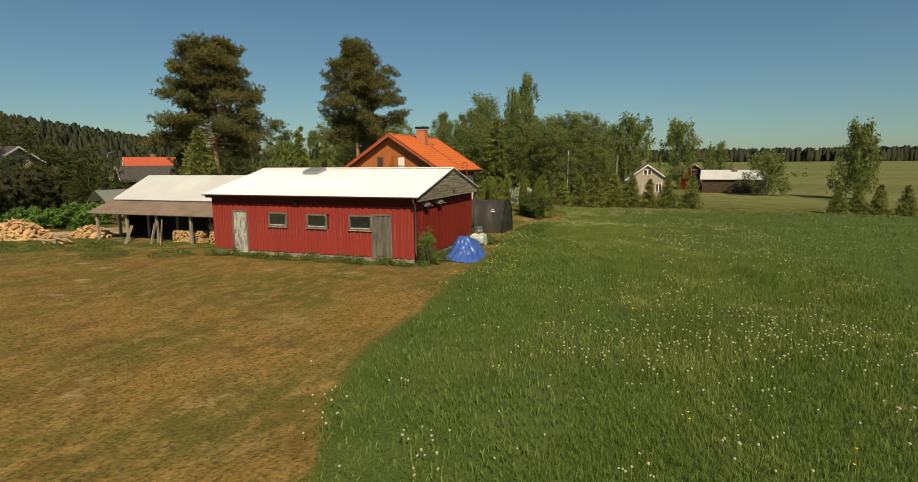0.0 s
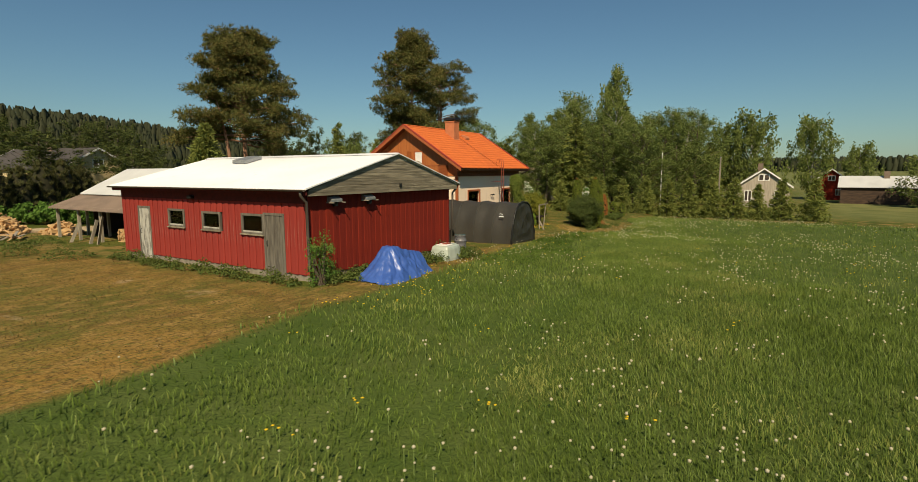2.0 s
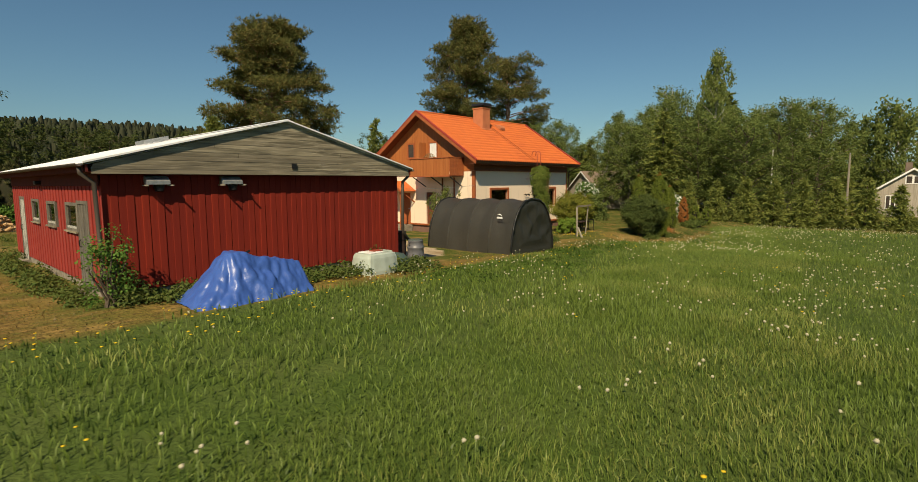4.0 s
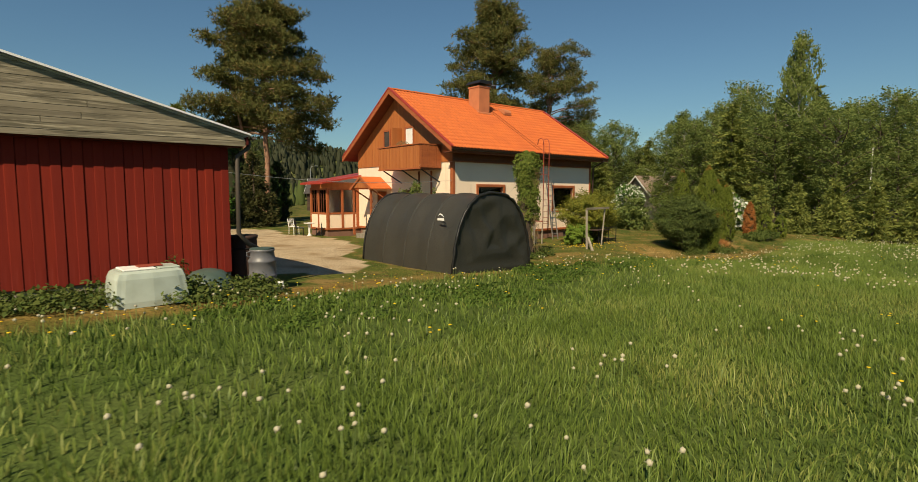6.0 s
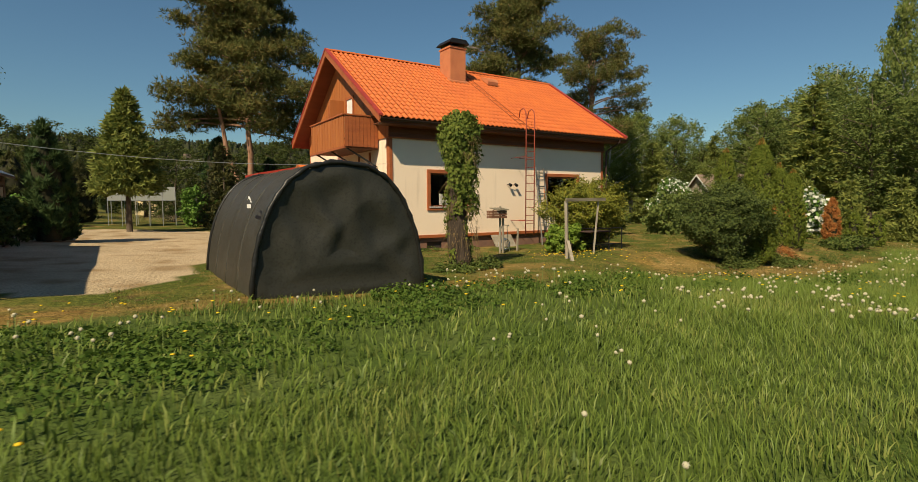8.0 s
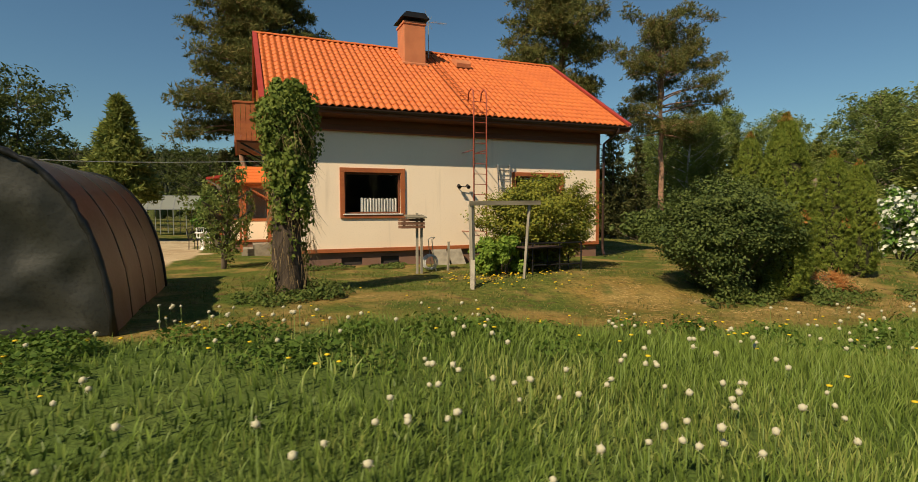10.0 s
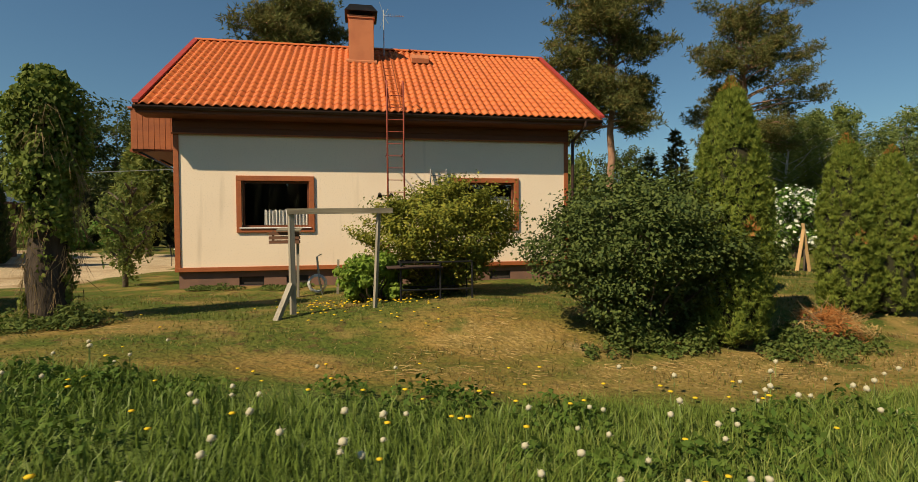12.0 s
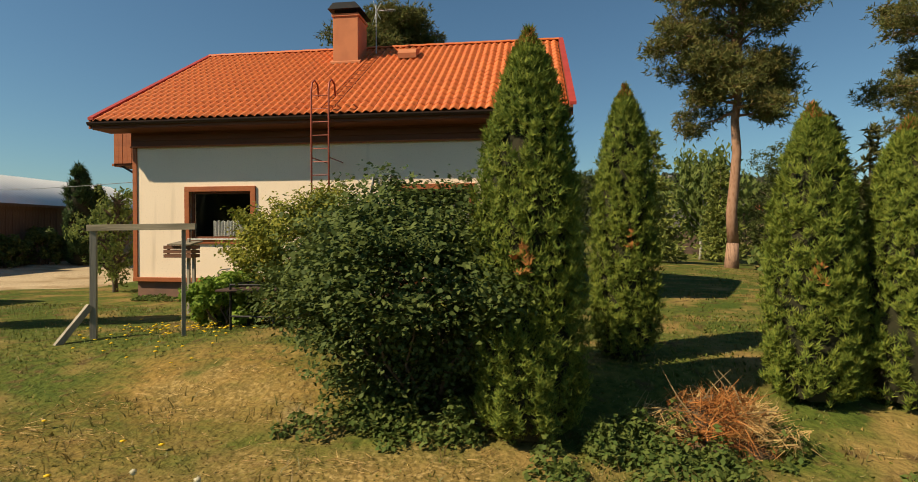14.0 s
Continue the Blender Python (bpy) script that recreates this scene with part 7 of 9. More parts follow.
def garden_cart():
    t = thing("garden_bench", g_at(5.95, -4.0), "black metal frame bench under the juniper", "bench")
    for x in (-0.75, 0.0, 0.62):
        bm = bmesh.new()
        tube(bm, [(x, -0.25, -0.05), (x, -0.25, 0.72), (x, 0.3, 0.72), (x, 0.3, -0.05)], 0.02, 6)
        part("leg", bm, M["black_metal"], t)
    bm = bmesh.new()
    for y, z in ((-0.25, 0.72), (0.3, 0.72), (-0.25, 0.2), (0.3, 0.2)):
        tube(bm, [(-0.75, y, z), (0.62, y, z)], 0.018, 6)
    part("rail", bm, M["black_metal"], t)
    part("seat", boxed(-1.0, 0.05, -0.3, 0.32, 0.60, 0.64, bevel=0.01), M["shed_dark"], t, "dark board seat")


def yard_furniture():
    x, y = -2.7, 9.4
    z = float(gz(x, y))
    t = thing("garden_table", (x, y, z), "small white pedestal garden table by the porch", "table")
    part("tabletop", lathe([(0.30, 0.70), (0.31, 0.72), (0.30, 0.74)], 20), M["white_paint"], t)
    part("pedestal", lathe([(0.16, 0.0), (0.10, 0.06), (0.05, 0.15), (0.06, 0.45), (0.10, 0.69)], 14), M["white_paint"], t, smooth=True)

    def chair(at, rz, mat, label):
        c = thing("garden_chair", at, label, "chair", "chairs by the porch", rz)
        part("seat", boxed(-0.22, 0.22, -0.22, 0.22, 0.42, 0.45, bevel=0.01), mat, c)
        for sx in (-0.2, 0.2):
            for sy in (-0.2, 0.2):
                bm = bmesh.new()
                tube(bm, [(sx, sy, -0.02), (sx * 0.95, sy * 0.95, 0.42)], 0.018, 6)
                part("leg", bm, mat, c)
        bm = bmesh.new()
        for k in range(5):
            tube(bm, [(-0.18 + 0.09 * k, 0.2, 0.45), (-0.18 + 0.09 * k, 0.27, 0.86)], 0.012, 5)
        tube(bm, [(-0.22, 0.2, 0.45), (-0.21, 0.28, 0.88), (0.21, 0.28, 0.88), (0.22, 0.2, 0.45)], 0.018, 6)
        part("backrest", bm, mat, c)
    chair((x + 0.55, y - 0.35, z), -70, M["black_metal"], "dark metal garden chair by the small white table")
    chair((x - 0.3, y + 0.6, z), 60, M["black_metal"], "dark metal garden chair beside the porch")
    chair((x - 0.1, y + 1.9, z), 20, M["white_paint"], "white garden chair further along the porch")
    t = thing("garden_urn", g_at(3.0, 30.5), "white stone urn on a pedestal on the lawn", "urn")
    part("body", lathe([(0.2, 0), (0.22, 0.1), (0.1, 0.25), (0.09, 0.5), (0.22, 0.75), (0.28, 0.95), (0.2, 1.0)], 16), M["white_paint"], t, smooth=True)


def leaning_ladder():
    t = thing("aluminium_ladder", g_at(6.2, -0.75), "grey aluminium ladder leaning on the house wall", "ladder")
    a, b = Vector((-0.05, 0.0, 0.0)), Vector((0.17, 0.70, 3.05))
    for dx in (0.0, 0.42):
        bm = bmesh.new()
        beam(bm, a + Vector((dx, 0, -0.02)), b + Vector((dx, 0, 0)), 0.03, 0.065)
        part("stile", bm, M["dull_steel"], t)
    for k in range(1, 11):
        p = a.lerp(b, k / 10.6)
        bm = bmesh.new()
        tube(bm, [p, p + Vector((0.42, 0, 0))], 0.014, 6)
        part("rung", bm, M["dull_steel"], t)


def balcony_chair():
    t = thing("wicker_chair", (-0.72, 3.05, 3.66), "round brown wicker chair on the balcony", "chair", rz=-60)
    bm = bmesh.new()
    for k in range(5):
        r = 0.40 - 0.06 * k
        tube(bm, [(r * math.cos(a), 0.12 + 0.03 * k, 0.92 + r * math.sin(a)) for a in [2 * math.pi * i / 20 for i in range(21)]], 0.016, 5, caps=False)
    for k in range(9):
        a = math.pi * k / 9
        tube(bm, [(0.4 * math.cos(a), 0.12, 0.92 + 0.4 * math.sin(a)), (0, 0.27, 0.92), (-0.4 * math.cos(a), 0.12, 0.92 - 0.4 * math.sin(a))], 0.010, 4)
    part("backrest", bm, M["vine_dry"], t, smooth=True)
    part("seat", lathe([(0.30, 0.40), (0.33, 0.43), (0.31, 0.48), (0.05, 0.49)], 18), M["vine_dry"], t, smooth=True)
    for k in range(4):
        a = math.pi / 4 + k * math.pi / 2
        bm = bmesh.new()
        tube(bm, [(0.30 * math.cos(a), 0.30 * math.sin(a), 0.0), (0.22 * math.cos(a), 0.22 * math.sin(a), 0.42)], 0.016, 5)
        part("leg", bm, M["vine_dry"], t)


swing_frame(), post_box(), hose_reel(), garden_cart(), yard_furniture(), leaning_ladder(), balcony_chair()


def vine_column():
    at = g_at(-0.35, -4.85, -0.05)
    t = thing("vine_trunk", at, "old dark tree stump column overgrown with green creeper", "creeper")
    H = 4.0
    pts = bent((0, 0, -0.2), (-0.1, 0.1, H - 0.3), 0.02, 8)
    part("trunk", limb_mesh(pts, 0.31, 0.17, 12), M["dark_trunk"], t, smooth=True)
    # leafy shoots that climb the trunk, thickest under the top, and hang over
    shoots, per = 330, 60
    su = rng.random(shoots) ** 0.62
    sa = rng.uniform(0, 2 * math.pi, shoots)
    keep = rng.random(shoots) < np.clip(0.5 + 0.8 * su, 0, 1) * np.where((su < 0.45) & (np.cos(sa + 0.5) > 0.25), 0.3, 1.0)
    su, sa = su[keep], sa[keep]
    k = np.repeat(np.arange(len(su)), per)
    q = rng.random(len(k))
    girth = 0.25 + 0.13 * smooth01((su - 0.25) / 0.5) - 0.16 * smooth01((su - 0.94) / 0.06) + 0.07 * np.sin(2 * sa + 9 * su)
    out = girth * rng.uniform(0.65, 1.25, len(su))
    rad = out[k] * (0.75 + 0.35 * np.sin(q * 2.4)) + rng.normal(size=len(k)) * 0.035
    a = sa[k] + rng.normal(size=len(k)) * 0.16
    z = su[k] * H + 0.05 - q * rng.uniform(0.25, 0.75, len(su))[k] + 0.12 * np.sin(q * 3)
    P = np.stack([rad * np.cos(a) - 0.1 * su[k] + 0.10, rad * np.sin(a), np.maximum(z, 0.05)], axis=1)
    nr = np.stack([np.cos(a), np.sin(a), np.full(len(k), 0.35)], axis=1)
    v, f = leaf_quads(P, 0.052, unit(nr), droop=0.9, long=1.6)
    link("leaves", mesh_from("leaves", v, f), M["vine"], t)
    m = 280
    a = rng.uniform(0, 2 * math.pi, m)
    z0 = rng.uniform(0.3, 3.6, m)
    P = np.stack([np.cos(a) * 0.38 + 0.08, np.sin(a) * 0.38, z0], axis=1)
    v, f = blade_fan(P, np.stack([np.cos(a) * 0.15, np.sin(a) * 0.15, np.full(m, -1.0)], axis=1), 0.42, 3, 0.011, 0.3)
    tagged(link("dry_creeper", mesh_from("dry_creeper", v, f), M["vine_dry"], t), kind="stuff")


vine_column()
broadleaf("apple_tree", g_at(-1.7, 1.3), 2.9, 0.75, "young thin apple tree by the house corner", 77, M["birch_leaf"], M["bark"], 3200, 0.055, 0.18)


def leaf_patch(name, label, spots, mat, size, kind="stuff", per=180):
    """Low leafy growth: many small mounds joined."""
    P, N = [], []
    for x, y, r, h in spots:
        m = int(per * r * (0.5 + h))
        a, q = rng.uniform(0, 2 * math.pi, m), np.sqrt(rng.random(m))
        px, py = x + np.cos(a) * r * q, y + np.sin(a) * r * q
        top = h * (1 - q ** 2 * 0.75) * rng.uniform(0.25, 1.08, m)
        P.append(np.stack([px, py, gz(px, py) + top + 0.02], axis=1))
        N.append(np.stack([np.cos(a) * 0.5, np.sin(a) * 0.5, np.full(m, 0.9)], axis=1))
    v, f = leaf_quads(np.vstack(P), size, unit(np.vstack(N)), long=1.7, droop=0.15)
    ob = link(name, mesh_from(name, v, f), mat)
    return tagged(ob, label, "weeds", kind=kind)


R5 = random.Random(9)
spots = []
for k in range(30):                     # along the barn
    spots.append((-20.75 - R5.random() * 0.5, -6.6 + k * 0.38 + R5.uniform(-0.15, 0.15), R5.uniform(0.22, 0.45), R5.choice((0.14, 0.22, 0.34, 0.46))))
for k in range(56):
    x = -20.3 + k * 0.165
    spots.append((x, -7.15 - R5.random() * 0.8, R5.uniform(0.28, 0.5), R5.uniform(0.2, 0.46)))
for x, y, r, h in ((-12.9, -8.1, 0.7, 0.4), (-12.2, -8.1, 0.7, 0.42), (-11.6, -7.9, 0.6, 0.38), (-13.0, -7.1, 0.4, 0.75), (-22.2, 6.0, 1.0, 0.5), (-23.0, 9.5, 1.1, 0.45), (-21.8, 12.4, 1.0, 0.4), (-22.4, 15.0, 1.0, 0.35), (-20.4, 13.0, 0.9, 0.3), (-23.5, 18, 1.4, 0.3), (-22.5, 21, 1.5, 0.35), (-21.4, 25, 1.5, 0.4)):
    spots.append((x, y, r, h))
leaf_patch("weeds", "green weeds and nettles along the barn foot", spots, M["weed_dull"], 0.05, per=700)
spots = [(8.7 + R5.uniform(-1.2, 1.0), -7.15 + R5.uniform(-0.25, 0.2), R5.uniform(0.10, 0.2), R5.choice((0.1, 0.2, 0.35))) for k in range(12)]
spots += [(8.75 + R5.uniform(-0.75, 0.75), -7.1 + R5.uniform(-0.15, 0.15), R5.uniform(0.16, 0.26), R5.choice((0.3, 0.42, 0.55))) for k in range(8)]
spots += [(11.3 + R5.uniform(-0.6, 0.5), -7.15 + R5.uniform(-0.35, 0.3), R5.uniform(0.15, 0.3), R5.choice((0.16, 0.25, 0.36))) for k in range(16)]
spots += [(11.4 + R5.uniform(-1.4, 3.2), -7.55 + R5.uniform(-0.6, 0.5), R5.uniform(0.10, 0.26), R5.choice((0.06, 0.1, 0.16, 0.26))) for k in range(20)]
spots += [(-0.35 + R5.uniform(-0.9, 0.9), -5.0 + R5.uniform(-0.8, 0.4), R5.uniform(0.15, 0.35), R5.uniform(0.10, 0.35)) for k in range(16)]
spots += [(1.0 + R5.uniform(-0.6, 2.2), -0.5 + R5.uniform(-0.4, 0.3), R5.uniform(0.2, 0.35), R5.uniform(0.06, 0.16)) for k in range(12)]
leaf_patch("weeds", "low green weeds at the foot of the shrubs", spots, M["weed_dull"], 0.038, per=900)
spots = [(R5.uniform(-13, -4), -9.4 + R5.uniform(-1.6, 0.6), R5.uniform(0.25, 0.7), R5.uniform(0.10, 0.22)) for k in range(34)]
for k in range(60):
    x = R5.uniform(-4, 12)
    spots.append((x, float(edge_y(x)) - 0.1 - R5.random() ** 2 * 1.6, R5.uniform(0.2, 0.5), R5.uniform(0.14, 0.30)))
leaf_patch("weeds", "dark leafy weeds among the meadow grass", spots, M["weed_mid"], 0.042, per=560)


def compost():
    t = thing("compost_heap", g_at(11.93, -6.75), "messy heap of dry straw and reddish garden cuttings", "compost heap")
    N, K, V = 9, 22, []
    for i in range(N):
        u = i / (N - 1)
        for k in range(K):
            a = 2 * math.pi * k / K
            q = (1 - u) ** 0.6 * (1 + 0.35 * noise.noise(Vector((math.cos(a) * 2, math.sin(a) * 2, u))))
            V.append((math.cos(a) * 0.72 * q, math.sin(a) * 0.5 * q, (0.40 + 0.12 * math.cos(a - 2.6)) * u - 0.1))
    F = [(i * K + k, i * K + (k + 1) % K, (i + 1) * K + (k + 1) % K, (i + 1) * K + k) for i in range(N - 1) for k in range(K)]
    link("soil", mesh_from("soil", V, F, smooth=True), M["plank_soil"], t)
    chunk = {"straw": [], "brown_litter": [], "green_litter": []}
    r = random.Random(4)
    for k in range(44):                      # armfuls thrown one over another
        a, q = r.uniform(0, 6.28), math.sqrt(r.random())
        c = np.array((math.cos(a) * 0.72 * q, math.sin(a) * 0.5 * q, 0.40 * (1 - q ** 1.6) + 0.02))
        d = np.array((r.uniform(-1, 1), r.uniform(-1, 1), r.uniform(-0.45, 0.3)))
        m = r.randint(22, 50)
        P = c + rng.normal(size=(m, 3)) * np.array((0.11, 0.09, 0.035))
        A = unit(d + rng.normal(size=(m, 3)) * 0.35)
        kind = "brown_litter" if -0.45 < c[0] < 0.25 and r.random() < 0.65 else ("green_litter" if r.random() < 0.16 else "straw")
        chunk[kind].append(blade_fan(P - A * 0.12, A, r.uniform(0.18, 0.34), 2, 0.018 if kind != "green_litter" else 0.07, 0.18))
    for nm, mat, lab in (("straw", M["straw"], "pale dry straw"), ("brown_litter", M["thuja_brown"], "reddish brown dead stalks"), ("green_litter", M["weed_dull"], "wilting green cuttings")):
        v, f = join(chunk[nm])
        tagged(link(nm, mesh_from(nm, v, f), mat, t, lab), kind="stuff")
    bm = bmesh.new()
    for k in range(7):
        a = r.uniform(0, 6.28)
        p = Vector((r.uniform(-0.4, 0.3), r.uniform(-0.3, 0.2), 0.30))
        tube(bm, bent(p, p + Vector((math.cos(a) * 0.45, math.sin(a) * 0.4, r.uniform(0.05, 0.4))), 0.12, 4), [0.008, 0.007, 0.006, 0.005, 0.003], 4)
    part("loose_twig", bm, M["vine_dry"], t)


M["plank_soil"] = material("dark_garden_soil", (0.12, 0.08, 0.045), 0.95, noises=[(6, (0.07, 0.048, 0.03), 0.4, 0.7)], bump=(20, 0.6, 0.02))
compost()

# ---------------------------------------------------------------- garden and yard trees
conifer("yard_conifer", g_at(-7.2, 18.5), 7.9, 1.75, "young larch with a bare lower trunk on the yard lawn", 41, M["spruce"], 26, 14, "conifers round the yard", 8, 0.30)
conifer("yard_conifer", g_at(-1.95, 20.3), 5.4, 1.7, "dark spreading spruce beside the old pine", 42, M["hedge_dark"], 18, 10, "conifers round the yard", 6)
for x, y, h, r, m in ((-9.96, 8.9, 4.5, 0.66, "thuja_dark"), (-9.55, 9.5, 3.5, 0.5, "thuja_dark"), (-1.2, 26.5, 6.6, 1.5, "thuja_dark"), (0.9, 25.2, 4.6, 1.2, "thuja_dark"), (2.6, 27.5, 5.2, 1.2, "thuja_dark")):
    thuja("dark_conifer", g_at(x, y, -0.05), h, r, "dark dense conifer beside the gravel yard", M[m], int(x * 7 + y * 3) % 97, 1900, 0.26)
for x, y, h in ((-15.5, 29.5, 4.2), (-13.6, 30.5, 4.8), (-11.8, 31.5, 4.9), (-10.0, 32.6, 4.6), (-17.4, 28.6, 4.3), (-19.6, 28.0, 4.0), (-22.5, 29.0, 4.3)):
    thuja("hedge_conifer", g_at(x, y, -0.05), h, 1.15, "brown-green clipped conifer in front of the neighbour's house", M["hedge_dark"], int(x * 5 + y) % 83, 1500, 0.28)
shrubs = [(-14.2, 24.6, 1.9, 1.5, 1.7), (-11.8, 26.0, 1.8, 1.5, 1.9), (-15.8, 26.8, 1.6, 1.4, 1.5), (-0.2, 27.8, 1.5, 1.3, 2.6), (-2.9, 24.6, 1.4, 1.2, 2.9), (-18.5, 27.2, 2.0, 1.3, 1.4), (-23.5, 27.5, 2.2, 1.3, 1.6), (-11.1, 8.2, 0.75, 0.9, 1.7), (-11.1, 6.6, 0.7, 0.9, 1.3)]
# the two bushes by the shed wall get darker leaves to paint the building's shade
for i, (x, y, a, b, h) in enumerate(shrubs):
    shrub("lilac_bush", g_at(x, y), (a, b, h), "dense green lilac bush at the edge of the yard", "bush", M["bush_leaf"] if x > -11.5 and y < 9 else M["weed"], 0.15 if y > 9 else 0.08, 2600 if y > 9 else 4500, 80 + i, 8, "bushes round the yard")
shrub("blossom_tree", g_at(23.4, 5.8, 0.65), (1.45, 1.3, 3.3), "small spreading tree covered in white blossom on the lawn", "tree", M["weed"], 0.10, 6000, 91, 12, "white flowering bushes", blossom=0.30)
def tree_prop():
    t = thing("tree_prop", g_at(22.4, 4.5), "two pale boards leaning together under the blossom tree", "prop")
    for a, e in (((-0.30, 0, -0.05), (0.12, 0.1, 1.75)), ((0.42, 0.1, -0.05), (0.10, 0.12, 2.0))):
        bm = bmesh.new()
        beam(bm, a, e, 0.14, 0.04)
        part("board", bm, M["pale_wood"], t)
    bm = bmesh.new()
    tube(bm, [(0.7, 0.6, -0.1), (0.72, 0.62, 0.9)], [0.09, 0.07], 8)
    part("stake", bm, M["bark"], t)


tree_prop()
shrub("blossom_bush", g_at(23.4, -2.3), (1.35, 1.3, 3.0), "upright bush covered in white blossom", "bush", M["weed"], 0.13, 3200, 92, 10, "white flowering bushes", blossom=0.45)
shrub("garden_bush", g_at(17.2, 1.6), (1.5, 1.3, 2.3), "olive green garden bush with reddish shoots", "bush", M["birch_leaf_b"], 0.12, 3600, 93, 10)
shrub("low_hedge", g_at(18.6, -6.3), (2.1, 0.45, 0.55), "low clipped green hedge at the lawn edge", "hedge", M["weed_dull"], 0.07, 3800, 96, 14)
shrub("garden_bush", g_at(20.5, 9.0), (1.9, 1.6, 1.9), "low rounded green bush on the back lawn", "bush", M["bush_leaf"], 0.14, 3200, 94, 10)
shrub("corner_bush", g_at(-20.5, -7.4, -0.05), (0.5, 0.45, 1.8), "thin young rowan bush with reddish tips at the barn corner", "bush", M["weed"], 0.042, 2300, 95, 16)
thuja("withered_conifer", g_at(21.9, -4.3, -0.05), 2.1, 0.38, "withered orange-brown columnar conifer", M["thuja_brown"], 61, 1800, 0.16)
thuja("small_conifer", g_at(22.4, -5.1, -0.05), 1.5, 0.36, "small fresh green clipped conifer", M["thuja"], 62, 1300, 0.14)
thuja("small_conifer", g_at(22.7, -5.9, -0.05), 1.45, 0.36, "small fresh green clipped conifer", M["thuja"], 63, 1300, 0.14)
conifer("back_conifer", g_at(8.4, 19.7), 9.3, 1.5, "slim pointed spruce behind the house roof", 49, M["spruce"], 24, 9, "conifers round the yard")
conifer("back_conifer", g_at(17.8, 22.5), 8.4, 2.0, "dark spruce on the back lawn", 43, M["spruce"], 22, 9, "conifers round the yard")
conifer("back_conifer", g_at(26.9, 20.2), 9.3, 2.1, "dark spruce behind the back lawn", 44, M["hedge_dark"], 22, 10, "conifers round the yard")
conifer("back_conifer", g_at(25.2, 20.8), 7.4, 1.7, "dark lower spruce behind the back lawn", 47, M["hedge_dark"], 18, 10, "conifers round the yard")
conifer("back_conifer", g_at(28.4, 19.2), 8.4, 1.6, "slim dark spruce behind the back lawn", 48, M["hedge_dark"], 20, 9, "conifers round the yard")
conifer("back_conifer", g_at(24.5, 30.5), 7.6, 1.8, "slim spruce beyond the pines", 45, M["spruce"], 22, 9, "conifers round the yard")
broadleaf("weeping_birch", g_at(23.8, 33.0), 8.5, 3.2, "weeping birch with hanging branches on the back lawn", 46, M["birch_leaf_b"], M["bark_birch"], 4200, 0.22, 0.3, "", 2.6)
for i, (x, y, h, r) in enumerate(((36, 44, 12, 3.6), (33, 60, 11, 3.6), (-21.5, 49, 14, 4.4), (-24, 43, 15, 5), (-31, 46, 13, 5), (-20.5, 40, 12.5, 4.4), (44, 62, 14, 4), (7.5, 56, 7.8, 4.4), (14, 76, 11.5, 4.5), (-3.5, 37, 5.8, 2.6), (7.0, 46, 3.4, 2.2), (-25, 82, 12, 5), (-17, 79, 13, 5), (-9, 83, 12.5, 5), (0, 86, 13, 5), (9, 103, 14, 5), (18.4, 99, 14.5, 4.5), (23, 97, 15, 4.2), (47, 50, 8, 4), (33, 48, 7.5, 3.4), (38, 58, 9, 4), (42, 67, 9.5, 4), (2, 48, 7.5, 4), (-5, 55, 9, 4.5))):
    m = pose(*g_at(x, y, -0.1), 0, 0, 47 * i)
    if i == 0:
        village = broadleaf("village_tree", (0, 0, 0), 15.5, 4.0, "leafy green deciduous tree among the village gardens", 54, M["village_leaf"], M["bark"], 9500, 0.17, 0.10, "trees among the village gardens", 0.2, (0.8, 1.0, 1.0, 0.9, 0.6))
        ob = village
        ob.matrix_basis = m
    else:
        ob = copy_thing(village, m)
    ob.scale = (r / 4.0, r / 4.0, h / 15.5)
feathery = [broadleaf("farm_birch", g_at(62, -50), 12.4, 3.9, "tall weeping birch with feathery crown by the farm", 57, M["birch_leaf"], M["bark_birch"], 7500, 0.22, 0.16, "birches by the farm", 2.2, (0.95, 0.9, 0.52, 0.34, 0.24)),
            broadleaf("farm_birch", g_at(91, -24.4), 15.8, 4.3, "tall slender birch with feathery crown by the farm", 58, M["birch_leaf"], M["bark_birch"], 6500, 0.25, 0.15, "birches by the farm", 2.0, (0.8, 1.0, 0.9, 0.7, 0.4))]
for i, (x, y, h, w) in enumerate(((76.0, 10.5, 22.5, 0.85), (85.6, -14.2, 17.0, 1.2), (88, -9.5, 15.0, 1.0), (86, -31.5, 10.5, 0.7), (70, -38.6, 8.2, 0.95))):
    ob = copy_thing(feathery[1], pose(*g_at(x, y, -0.1), 0, 0, 71 * i))
    ob.scale = (w, w, h / 16)
for x, y in ((32.5, -39.0), (33.0, -41.2), (32.6, -43.2), (32.0, -45.6)):
    ob = copy_thing(src[1], pose(*g_at(x, y, -0.05), 0, 0, x * 31 + y * 17))
    ob.scale = (0.9, 0.9, 0.85)

